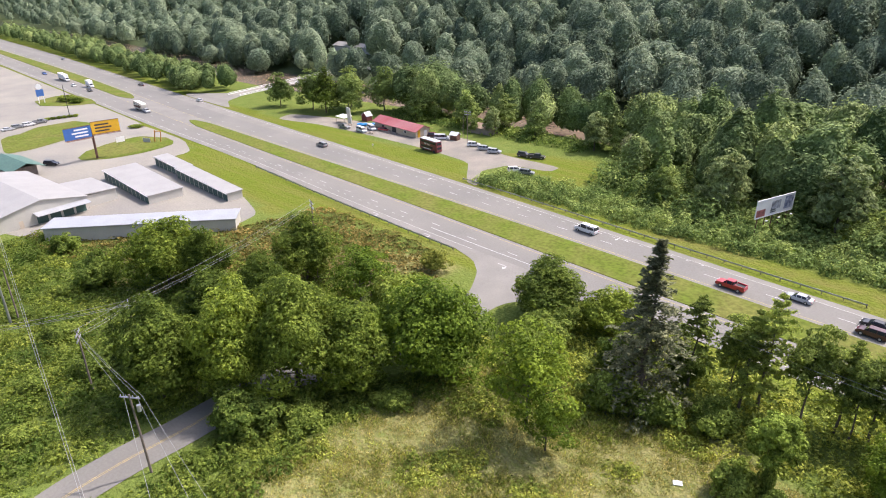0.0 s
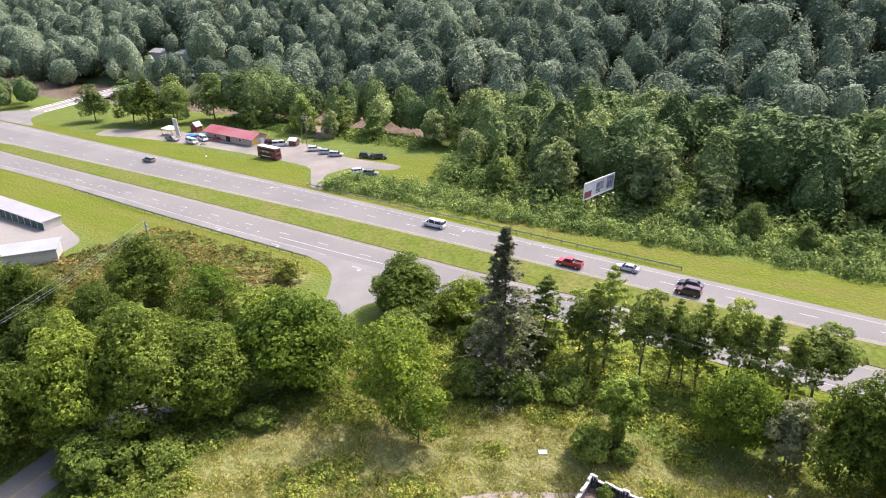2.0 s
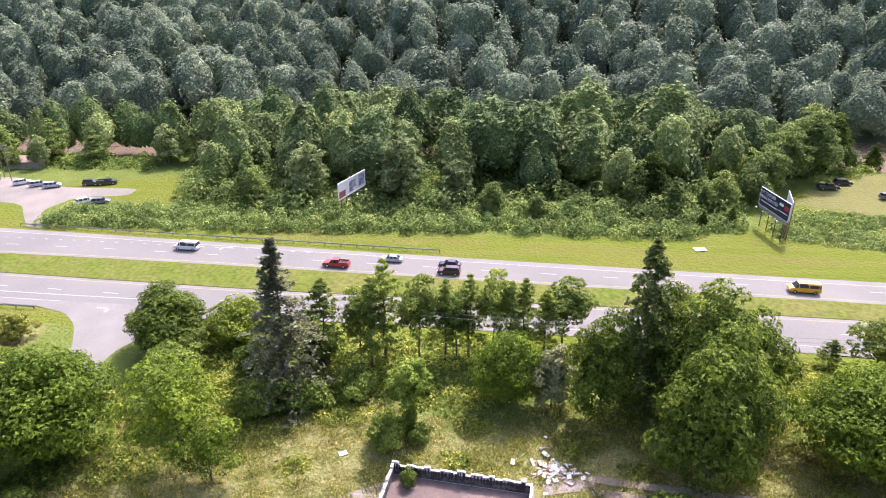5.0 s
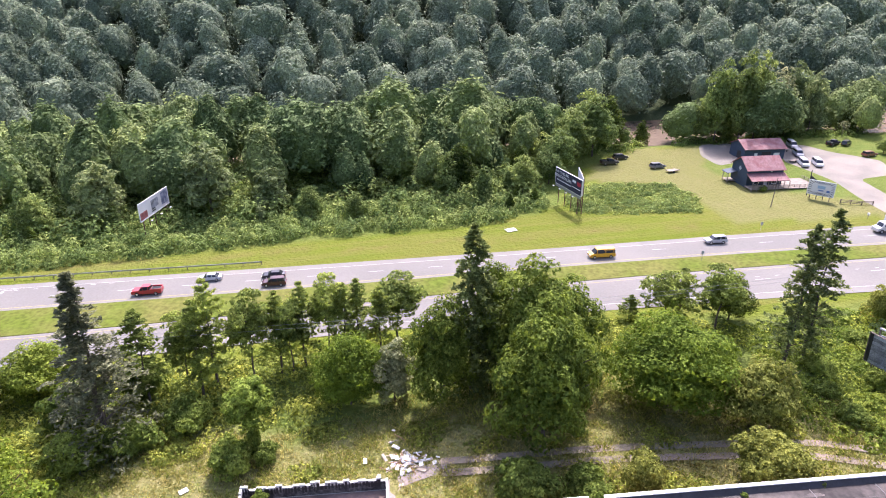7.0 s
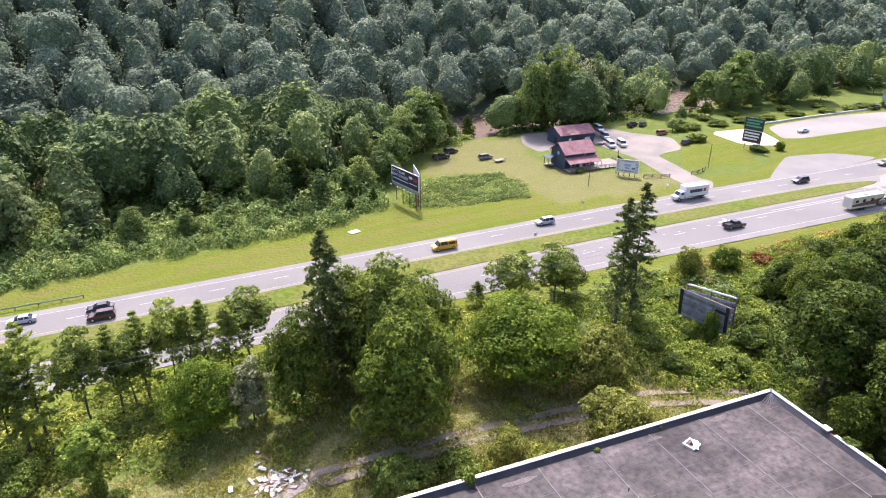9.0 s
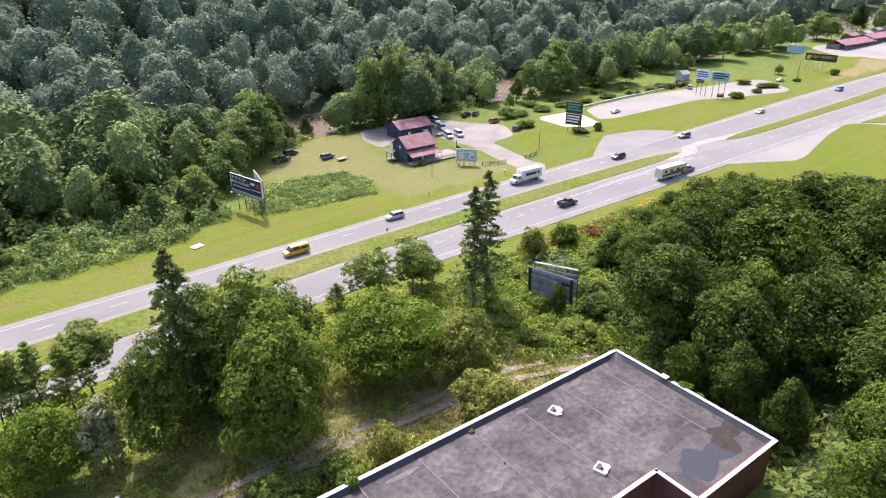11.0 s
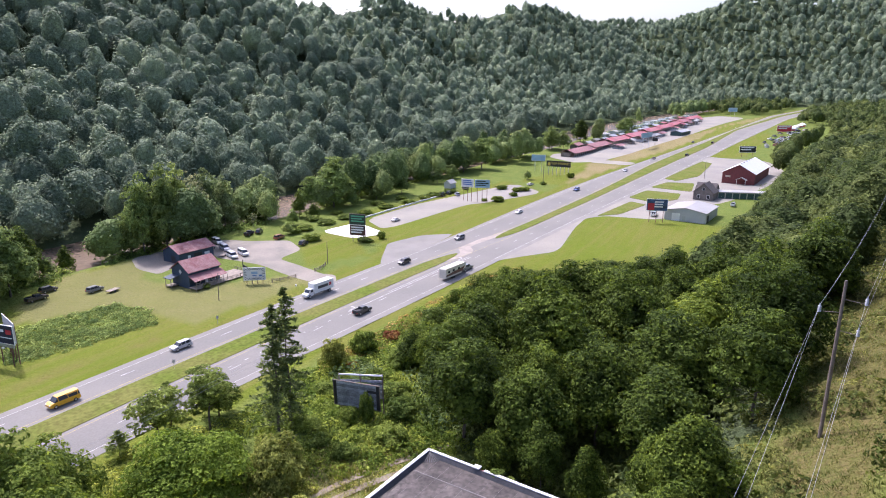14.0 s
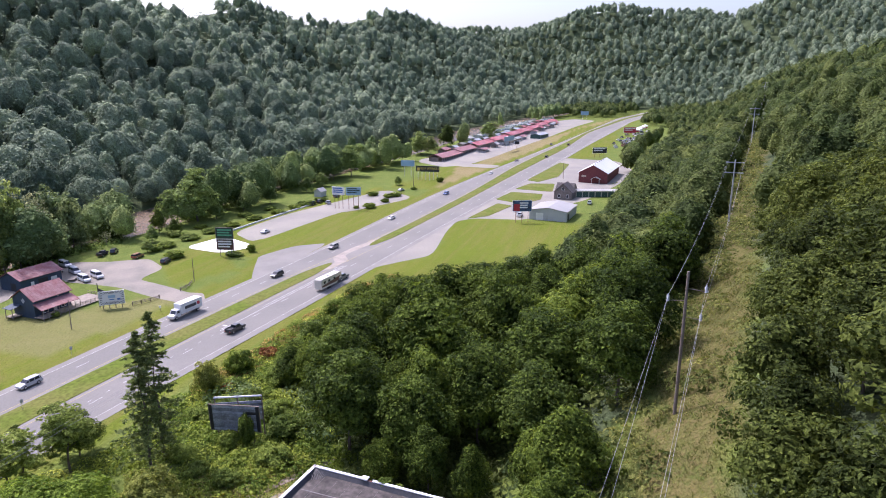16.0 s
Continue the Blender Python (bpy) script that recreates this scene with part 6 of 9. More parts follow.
# -- signs --
def bars(parent, w, h, rows, material, z0, y=-0.13, seed=0, left=0.08):
    """Unreadable lines of writing as plain bars."""
    rr = np.random.default_rng(seed)
    for i in range(rows):
        z = z0 + h * (1 - (i + 0.75) / (rows + 0.5))
        ln = w * rr.uniform(0.55, 0.85)
        part("writing", Shape().box(-w / 2 + w * left, -w / 2 + w * left + ln, y, y + 0.015, z, z + h * 0.55 / (rows + 0.5)), material, parent)


def billboard(name, label, a, b, low, high, face, posts=5, steel=RUST, back=True, lamps=0, trim=WHITE, z=None):
    """A board between two plan points, on posts; its face looks to the left of the way from a to b."""
    (ax, ay), (bx, by) = a, b
    w = math.hypot(bx - ax, by - ay)
    cx, cy = (ax + bx) / 2, (ay + by) / 2
    ob = thing(name, label, "billboard", cx, cy, gz(cx, cy) if z is None else z, math.degrees(math.atan2(by - ay, bx - ax)))
    p = part("face", Shape().box(-w / 2, w / 2, -0.1, 0.02, low, high), face, ob)
    f = Shape()
    f.box(-w / 2 - 0.12, w / 2 + 0.12, -0.14, 0.06, high, high + 0.12).box(-w / 2 - 0.12, w / 2 + 0.12, -0.14, 0.06, low - 0.12, low)
    f.box(-w / 2 - 0.12, -w / 2, -0.14, 0.06, low, high).box(w / 2, w / 2 + 0.12, -0.14, 0.06, low, high)
    part("frame", f, trim, ob)
    for i in range(posts):
        x = -w / 2 + w * (i + 0.5) / posts
        part("post", Shape().rod((x, 0.2, -0.5), (x, 0.2, high - 0.1), 0.12, 0.1, 8), steel, ob)
    if back:
        bk = Shape()
        for k in range(3):
            z_ = low + (high - low) * (k + 0.5) / 3
            bk.box(-w / 2, w / 2, 0.03, 0.09, z_ - 0.05, z_ + 0.05)
        part("rail", bk, steel, ob)
    for i in range(lamps):
        x = -w / 2 + w * (i + 0.5) / lamps
        l_ = part("lamp_arm", Shape().rod((x, -0.1, low - 0.1), (x, -1.4, low - 0.35), 0.03, 0.03, 6), steel, ob)
        part("lamp", Shape().box(x - 0.3, x + 0.3, -1.65, -1.35, low - 0.42, low - 0.26), WHITE, l_)
    return ob, w


wb, w = billboard("billboard", "white billboard with small pictures, leaning among the trees", (-35.5, 157.5), (-39.5, 145.0), 5.1, 9.2, SIGN_WHITE, 5, RUST, True, 3)
wb.matrix_basis = pose(-37.5, 151.2, GRADE * -37, 0, 0, math.degrees(math.atan2(12.5, 4.0)))
part("picture", Shape().box(-6.4, -3.4, -0.135, -0.11, 5.3, 7.0), mat("red_brown_picture", (0.35, 0.12, 0.12), 0.6, vary=0.3, scale=1.2), wb)
part("picture", Shape().poly([(0, 0)], 0, 0) if False else Shape().box(-1.4, 1.8, -0.135, -0.11, 6.4, 8.4), mat("grey_picture", (0.35, 0.37, 0.42), 0.6, vary=0.4, scale=1.0), wb)
part("picture", Shape().box(3.2, 6.2, -0.135, -0.11, 5.8, 8.8), mat("dark_blue_picture", (0.09, 0.11, 0.20), 0.6, vary=0.4, scale=0.9, second=(0.4, 0.42, 0.5)), wb)
bars(wb, 3, 1.2, 2, TEXT_DARK, 5.3, -0.135, 3, 0.0)

bb, w = billboard("billboard", "dark blue hiring billboard on rusty posts at the lawn's edge", (61.6, 147.6), (63.5, 135.6), 5.2, 9.2, SIGN_BLACK, 4, RUST, True, 4)
up = pose(0, -0.115, 0, 90, 0, 0)
words("UP TO $3,000", 1.0, TEXT_WHITE, bb, pose(-2.9, -0.115, 8.35, 90, 0, 0), "white lettering")
words("HIRING BONUSES", 1.0, TEXT_WHITE, bb, pose(-2.6, -0.115, 7.3, 90, 0, 0), "white lettering")
part("writing", Shape().box(-5.4, 1.4, -0.135, -0.11, 6.2, 6.4), TEXT_WHITE, bb)
part("logo", Shape().box(1.9, 3.5, -0.135, -0.11, 7.7, 8.3), TEXT_WHITE, bb)
part("logo", Shape().box(4.0, 5.6, -0.135, -0.11, 7.3, 8.3), SIGN_RED, bb)
part("writing", Shape().box(1.9, 5.6, -0.135, -0.11, 6.4, 6.6), TEXT_WHITE, bb)
part("lower_panel", Shape().box(-5.9, 5.9, -0.12, 0.0, 4.35, 5.05), GALV, bb)
s = Shape()
s.prism([(5.9, 0.4, 5.2), (5.9, 0.55, 5.2), (-2.5, 4.4, 5.2), (-2.5, 4.25, 5.2)], [(5.9, 0.4, 9.6), (5.9, 0.55, 9.6), (-2.5, 4.4, 9.6), (-2.5, 4.25, 9.6)])
part("second_face", s, SIGN_WHITE, bb, "back board of the pair")
for i in range(4):
    t = 0.1 + i * 0.27
    part("post", Shape().rod((5.7 - 8.2 * t, 0.9 + 3.8 * t, -0.5), (5.7 - 8.2 * t, 0.9 + 3.8 * t, 9.4), 0.13, 0.1, 8), RUST, bb)

ts, w = billboard("tall_sign", "tall double sign, dark green above dark red, on wooden posts", (180.3, 134.8), (181.6, 128.9), 6.5, 10.2, SIGN_GREEN, 3, WOODPOLE, True, 0, WOODPOLE)
part("lower_face", Shape().box(-w / 2, w / 2, -0.1, 0.02, 2.4, 6.1), mat("dark_red_black_sign", (0.10, 0.03, 0.03), 0.5, vary=0.3, scale=0.5, second=(0.02, 0.02, 0.02)), ts)
bars(ts, w, 3.2, 3, mat("green_lettering", (0.10, 0.35, 0.22), 0.5, vary=0.1), 6.7, -0.12, 4)
bars(ts, w, 3.2, 3, TEXT_WHITE, 2.6, -0.12, 5)
part("band", Shape().box(-w / 2, w / 2, -0.11, 0.0, 6.12, 6.42), WHITE, ts)

old, w = billboard("old_billboard", "derelict grey slatted billboard overgrown with vines", (79.0, 64.4), (80.6, 55.8), 2.4, 7.2, BLACKP, 3, WOODPOLE, False, 0, WOODPOLE)
old.matrix_basis = pose(79.9, 60.1, GRADE * 80, 4, 0, math.degrees(math.atan2(-8.6, 1.6)))
for side in (0, 1):
    for i in range(9):
        z0 = 2.4 + i * 0.54
        p0, p1 = (-3.8, 3.8)
        if side and i > 6:
            continue
        if side and i in (3, 5):
            p0 = -1.0
        if side == 0 and i == 6:
            p1 = 2.0
        sl = Shape()
        if side == 0:
            sl.box(p0, p1, -0.16, -0.105, z0 + 0.02, z0 + 0.5), sl.box(p0, p1, 0.105, 0.16, z0 + 0.02, z0 + 0.46)
        else:
            sl.prism([(p0 + 0.2, 0.6, z0 + 1.0), (p1 + 0.4, 2.2, z0 + 1.0), (p1 + 0.4, 2.26, z0 + 1.0), (p0 + 0.2, 0.66, z0 + 1.0)], [(p0 + 0.2, 0.6, z0 + 1.48), (p1 + 0.4, 2.2, z0 + 1.48), (p1 + 0.4, 2.26, z0 + 1.48), (p0 + 0.2, 0.66, z0 + 1.48)])
        part("slat", sl, GREY_BOARD, old)
part("top_rail", Shape().rod((-3.7, 0.65, 8.1), (4.2, 2.15, 8.1), 0.16, 0.16, 6), COPING, old, "white top rail")
for x, y in ((-3.6, 0.7), (0.2, 1.42), (4.1, 2.2)):
    part("post", Shape().rod((x, y, -1.0), (x, y, 8.3), 0.14, 0.12, 8), WOODPOLE, old)
plant("bush1", 79.0, 57.6, 6.6, 2.6)
plant("bush0", 78.0, 60.6, 3.4, 4.2)
for i, (x, y, h, w_) in enumerate(((69, 55, 2.6, 4.5), (76, 51, 3.4, 6), (84, 53, 4.0, 6.5), (89, 58, 3.6, 6), (93, 65, 2.8, 5), (73, 66, 2.4, 4.6), (97, 71, 2.2, 4), (85, 71, 2.2, 4.5), (70, 61, 2.0, 4), (101, 64, 4.2, 6.5), (111, 68, 3.2, 5.5), (120, 69, 2.6, 5), (87, 66, 2.4, 4.2))):
    plant(("bush0", "bush1")[i % 2], x, y, h, w_)

rs, w = billboard("billboard", "blue and red picture billboard on steel posts before the warehouse", (259.8, 45.3), (262.4, 37.7), 5.0, 9.6, mat("blue_red_picture", (0.06, 0.13, 0.30), 0.5, vary=0.3, scale=0.4, second=(0.03, 0.04, 0.08)), 3, RUST)
part("picture", Shape().box(-3.6, -1.0, -0.13, -0.11, 5.2, 8.0), SIGN_RED, rs)
bars(rs, 5, 3.4, 3, TEXT_WHITE, 5.6, -0.13, 6, 0.3)
for (a, b), face, seed in ((((267.1, 132.6), (266.9, 126.4)), SIGN_WHITE, 7), (((266.6, 125.4), (269.0, 119.0)), SIGN_SKY, 8)):
    sg, w = billboard("billboard", "pale advertising board on tall thin posts", a, b, 6.8, 10.4, face, 3, RUST)
    bars(sg, w, 3.2, 3, SIGN_BLUE if seed == 7 else SIGN_GREEN, 7.0, -0.13, seed)
fl, w = billboard("market_sign", "long black market sign with lettering on white posts", (360.4, 122.6), (360.6, 108.2), 5.0, 8.2, BLACKP, 6, COPING, True, 0, BLACKP)
words("FLEA MARKET", 2.0, TEXT_YELLOW, fl, pose(1.2, -0.115, 6.8, 90, 0, 0), "yellow lettering")
part("house_mark", Shape().prism([(-6.6, -0.13, 5.4), (-5.0, -0.13, 5.4), (-5.0, -0.13, 6.9), (-5.8, -0.13, 7.7), (-6.6, -0.13, 6.9)], [(-6.6, -0.11, 5.4), (-5.0, -0.11, 5.4), (-5.0, -0.11, 6.9), (-5.8, -0.11, 7.7), (-6.6, -0.11, 6.9)]), TEXT_YELLOW, fl)
sg, w = billboard("billboard", "pale blue advertising board beside the market sign", (369.5, 135.5), (370, 127), 6.5, 10.0, SIGN_SKY, 2, COPING)
sg, w = billboard("billboard", "pale blue board on two posts before the market", (510.8, 98.5), (531, 94), 8.3, 12.0, SIGN_SKY, 2, COPING)
sg, w = billboard("billboard", "dark board beside the market drive", (540, 95), (541, 91), 3.6, 6.4, BLACKP, 1, RUST)
sg, w = billboard("billboard", "black picture billboard beyond the barn", (494, 27), (499, 17), 3.4, 7.6, BLACKP, 3, RUST)
bars(sg, w, 3.8, 2, TEXT_WHITE, 3.8, -0.13, 9)
sg, w = billboard("billboard", "bright red billboard beside the far yard", (684, 8), (688, -4), 3.2, 8.6, SIGN_RED, 3, RUST)
bars(sg, w, 4, 2, TEXT_WHITE, 4.2, -0.13, 10)
sg, w = billboard("billboard", "pale board at the end of the market", (928, 71), (934, 61), 6.0, 10.8, SIGN_SKY, 2, COPING)
# twin billboard on one leaning pole
tw = thing("twin_billboard", "yellow and blue twin billboard on one brown steel pole", "billboard", -230.7, 74.7, GRADE * -230.7)
part("pole", Shape().rod((0, 0, -0.5), (-0.3, 0.2, 10.5), 0.42, 0.36, 12), RUST, tw)
for nm, p0, p1, face, tx in (("yellow_face", (1.2, -0.2), (2.0, 8.6), SIGN_YELLOW, TEXT_DARK), ("blue_face", (1.2, -0.4), (1.6, -9.0), SIGN_BLUE, TEXT_WHITE)):
    dx, dy = p1[0] - p0[0], p1[1] - p0[1]
    ln = math.hypot(dx, dy)
    nx, ny = (dy / ln, -dx / ln) if nm == "yellow_face" else (-dy / ln, dx / ln)
    lo, hi = (8.6, 12.6) if nm == "yellow_face" else (8.0, 11.8)
    q = [(p0[0], p0[1]), (p1[0], p1[1]), (p1[0] - nx * 0.2, p1[1] - ny * 0.2), (p0[0] - nx * 0.2, p0[1] - ny * 0.2)]
    fc = part(nm, Shape().poly(q, lo, hi), face, tw)
    fr = Shape()
    for za, zb in ((lo - 0.15, lo), (hi, hi + 0.15)):
        fr.poly([(p0[0] + nx * 0.05, p0[1] + ny * 0.05), (p1[0] + nx * 0.05, p1[1] + ny * 0.05), (p1[0] - nx * 0.25, p1[1] - ny * 0.25), (p0[0] - nx * 0.25, p0[1] - ny * 0.25)], za, zb)
    part("frame", fr, RUST, tw)
    for i in range(3):
        t0, t1 = 0.12, 0.62 + 0.1 * (i % 2)
        z = lo + 0.6 + i * 1.05
        part("writing", Shape().poly([(p0[0] + dx * t0 + nx * 0.015, p0[1] + dy * t0 + ny * 0.015), (p0[0] + dx * t1 + nx * 0.015, p0[1] + dy * t1 + ny * 0.015), (p0[0] + dx * t1, p0[1] + dy * t1), (p0[0] + dx * t0, p0[1] + dy * t0)], z, z + 0.5), tx, fc)
    part("catwalk", Shape().poly([(p0[0] + nx * 0.9, p0[1] + ny * 0.9), (p1[0] + nx * 0.9, p1[1] + ny * 0.9), (p1[0], p1[1]), (p0[0], p0[1])], lo - 0.3, lo - 0.2), RUST, tw)

# -- blue wooden house with red roofs --
house = thing("wooden_house", "two-storey dark blue wooden house with red metal roof and porch", "house", 115.6, 143.6, GRADE * 116, -5.0)
wl, rf = gable_house(0, 10.4, 0.4, 8.2, 5.0, 7.6, "x", 0.5)
part("wall", wl, BLUE_WALL, house)
roof = part("roof", rf, RED_ROOF, house)
part("roof_rib", seams(-0.4, 10.8, -0.1, 4.7, 4.3, 7.6), RED_ROOF, roof)
pr = Shape().prism([(-0.3, -2.6, 2.6), (10.8, -2.6, 2.6), (10.8, 0.4, 3.9), (-0.3, 0.4, 3.9)], [(-0.3, -2.6, 2.74), (10.8, -2.6, 2.74), (10.8, 0.4, 4.04), (-0.3, 0.4, 4.04)])
porch = part("porch_roof", pr, RED_ROOF, house)
part("roof_rib", seams(-0.2, 10.7, -2.6, 2.6, 0.38, 3.9, 0.9, 0.17), RED_ROOF, porch)
dk = Shape().box(-0.4, 11.2, -3.0, 0.4, 0.45, 0.6).box(11.2, 19.5, -3.2, 5.0, 0.45, 0.6)
deck = part("deck", dk, DECK, house, "weathered board deck")
for x in np.arange(-0.3, 19.6, 1.55):
    part("rail_post", Shape().box(x - 0.06, x + 0.06, -3.05, -2.93, 0, 1.6 if x > 11 else 2.6), DECK, deck)
for z in (0.85, 1.1, 1.35, 1.55):
    part("rail", Shape().box(-0.3, 19.4, -3.03, -2.95, z, z + 0.08), DECK, deck)
for y in np.arange(-3, 5, 1.6):
    part("rail_post", Shape().box(19.35, 19.47, y, y + 0.12, 0, 1.6), DECK, deck)
part("rail", Shape().box(19.37, 19.45, -3, 5, 1.45, 1.55).box(19.37, 19.45, -3, 5, 1.0, 1.1), DECK, deck)
side = Shape().box(-2.6, 0, 5.4, 8.2, 0.4, 0.55)
part("side_porch", side, DECK, house)
for y in (5.5, 8.0):
    part("porch_post", Shape().box(-2.5, -2.35, y, y + 0.15, -0.2, 3.0), DECK, house)
part("side_porch_roof", Shape().prism([(-2.9, 5.1, 2.7), (0, 5.1, 3.2), (0, 8.5, 3.2), (-2.9, 8.5, 2.7)], [(-2.9, 5.1, 2.82), (0, 5.1, 3.32), (0, 8.5, 3.32), (-2.9, 8.5, 2.82)]), BLUE_WALL, house)
part("diamond_window", Shape().prism([(-0.03, 4.3, 5.2), (-0.03, 5.0, 4.5), (-0.03, 4.3, 3.8), (-0.03, 3.6, 4.5)], [(0.0, 4.3, 5.2), (0.0, 5.0, 4.5), (0.0, 4.3, 3.8), (0.0, 3.6, 4.5)]), GREYWALL, house)
window(house, 3.0, 0.4, 1.0, 1.2, 1.2), window(house, 8.2, 0.4, 1.0, 1.2, 1.2)
part("door", Shape().box(5.2, 6.2, 0.34, 0.4, 0.6, 2.6), WHITE, house)
part("wall_box", Shape().box(6.6, 7.1, 0.3, 0.4, 4.3, 4.6), GREYWALL, house)
plant("bush0", 118.4, 140.4, 1.6, 2.6)
back = thing("storage_house", "dark blue outbuilding with pink-faded red metal roof", "house", 131.0, 166.4, GRADE * 131, -5.0)
wl, rf = gable_house(0, 13.2, 0, 8.4, 3.6, 5.6, "x", 0.5)
part("wall", wl, BLUE_WALL, back)
roof = part("roof", rf, RED_ROOF, back)
part("roof_rib", seams(-0.4, 13.6, -0.5, 3.4, 4.3, 5.6), RED_ROOF, roof)
# flat black panels paint the bays' unlit inside; the wall behind is closed
part("open_bay", Shape().box(5.6, 8.6, -0.03, 0.0, 0.1, 2.6), BLACKP, back)
part("door", Shape().box(3.2, 4.2, -0.06, 0.0, 0.1, 2.3), WHITE, back)
part("notice", Shape().box(9.6, 11.6, -0.05, 0.0, 1.3, 2.2), SIGN_WHITE, back)
part("end_bay", Shape().box(-0.03, 0.0, 2.0, 4.2, 0.1, 2.4), BLACKP, back)
# rafting sign with rays
wsg, w = billboard("lawn_sign", "white lawn sign with black rays round faded blue writing", (125.9, 133.2), (129.6, 128.4), 1.3, 4.9, SIGN_WHITE, 4, WOODPOLE)
for i in range(34):
    a = 2 * math.pi * i / 34
    c, sn = math.cos(a), math.sin(a)
    k0 = 1.0 / max(abs(c) / (w / 2 - 0.8), abs(sn) / 1.15)
    k1 = 1.0 / max(abs(c) / (w / 2 - 0.08), abs(sn) / 1.72)
    tx, tz = -sn * 0.09, c * 0.09
    part("ray", Shape().prism([(c * k0 - tx * 0.5, -0.13, 3.1 + sn * k0 - tz * 0.5), (c * k1 - tx, -0.13, 3.1 + sn * k1 - tz), (c * k1 + tx, -0.13, 3.1 + sn * k1 + tz), (c * k0 + tx * 0.5, -0.13, 3.1 + sn * k0 + tz * 0.5)], [(c * k0 - tx * 0.5, -0.11, 3.1 + sn * k0 - tz * 0.5), (c * k1 - tx, -0.11, 3.1 + sn * k1 - tz), (c * k1 + tx, -0.11, 3.1 + sn * k1 + tz), (c * k0 + tx * 0.5, -0.11, 3.1 + sn * k0 + tz * 0.5)]), TEXT_DARK, wsg)
part("logo", Shape().box(-0.9, 0.9, -0.13, -0.11, 3.0, 3.8), SIGN_SKY, wsg)
part("writing", Shape().box(-0.6, 0.6, -0.13, -0.11, 2.4, 2.7), SIGN_BLUE, wsg)
part("writing", Shape().box(1.3, 2.1, -0.13, -0.11, 2.3, 2.8), SIGN_BLUE, wsg)
kite = thing("pointed_post", "dark leaning post with a triangular black pennant board", "signpost", 127.2, 134.6, GRADE * 127, -50)
part("post", Shape().rod((0, 0, 0), (0, 0, 7.0), 0.12, 0.1, 6), BLACKP, kite)
part("pennant", Shape().prism([(0, -0.05, 5.6), (1.8, -0.05, 4.4), (0, -0.05, 4.2)], [(0, 0.05, 5.6), (1.8, 0.05, 4.4), (0, 0.05, 4.2)]), BLACKP, kite)


def rail_fence(pts, label):
    f = thing("rail_fence", label, "fence", pts[0][0], pts[0][1], GRADE * pts[0][0])
    ox, oy = pts[0]
    for i, (x, y) in enumerate(pts):
        part("post", Shape().box(x - ox - 0.09, x - ox + 0.09, y - oy - 0.09, y - oy + 0.09, -0.3, 1.2), WOODPOLE, f)
        if i:
            px, py = pts[i - 1]
            for z in (0.4, 0.75, 1.05):
                part("rail", Shape().rod((px - ox, py - oy, z), (x - ox, y - oy, z), 0.07, 0.07, 6), WOODPOLE, f)


rail_fence([(131, 127.2), (133, 126), (135.2, 124.8), (138, 124.2)], "short weathered rail fence beside the drive")
rail_fence([(145, 122.6), (147.5, 122.6), (150, 123.2), (152.6, 124.4)], "short weathered rail fence beside the drive")


# -- poles and lines --
def pole(x, y, h, label, arms=1, r=0.15, top=WOODPOLE, lean=(0, 0), turn=0.0, z=None, pots=True):
    p = thing("utility_pole", label, "pole", x, y, (gz(x, y) if z is None else z), turn, "utility poles")
    part("shaft", Shape().rod((0, 0, -0.6), (lean[0], lean[1], h), r, r * 0.7, 10), top, p)
    for i in range(arms):
        z_ = h - 0.5 - 0.9 * i
        a = part("crossarm", Shape().box(lean[0] - 1.3, lean[0] + 1.3, lean[1] - 0.07, lean[1] + 0.07, z_, z_ + 0.14), GALV, p)
        if pots:
            for dx in (-1.15, -0.45, 0.45, 1.15):
                part("insulator", Shape().rod((lean[0] + dx, lean[1], z_ + 0.14), (lean[0] + dx, lean[1], z_ + 0.4), 0.06, 0.05, 6), GREYWALL, a)
    return p


p1 = pole(-69.3, 20.2, 12.2, "wooden power pole with a grey crossarm and transformer", 1, 0.17, lean=(-0.3, -0.2), turn=35)
part("transformer", Shape().rod((0.35, 0.1, 9.6), (0.35, 0.1, 10.5), 0.25, 0.25, 10), GALV, p1)
pole(-93.3, 22.0, 10.4, "wooden power pole with two crossarms", 2, 0.16, turn=-30)
pole(-98.0, 31.2, 9.8, "wooden power pole with a grey crossarm", 2, 0.15, turn=-20)
pole(-125.7, 19.8, 11.2, "smooth grey steel pole beside a wooden one", 1, 0.24, GALV, turn=10)
pole(-124.6, 21.0, 10.8, "old brown wooden pole", 0, 0.17, pots=False)
pole(-97.6, 67.6, 17.2, "wooden power pole rising out of a tree", 2, 0.15, turn=-20)
pole(-311.8, 93.7, 14.3, "thin dark steel lamp pole", 0, 0.14, BLACKP, pots=False)
pole(-147.6, 171.6, 11.2, "wooden power pole with crossarms by the river", 2, 0.14, turn=20)
pole(-151.8, 174.1, 8.4, "wooden service pole by the river", 0, 0.13, pots=False)
pole(112.7, 129.5, 7.6, "plain leaning wooden pole on the lawn", 0, 0.12, lean=(0.25, 0), pots=False)
pole(153.9, 124.6, 7.4, "plain wooden pole beside the drive", 0, 0.13, pots=False)
pole(79.5, 76.5, 10.9, "leaning wooden pole with a crossarm at the roadside", 1, 0.13, lean=(-0.5, 0.3))
pole(325.6, 112.4, 10.6, "wooden pole at the roadside", 0, 0.15, pots=False)
pole(386.4, 37.4, 9.7, "wooden pole before the barn", 0, 0.14, pots=False)
POLES = [(76.1, -9.3, 19.3), (201.0, -31.0, 20.0), (390.0, -65.0, 20.0), (640.0, -111.0, 20.0)]
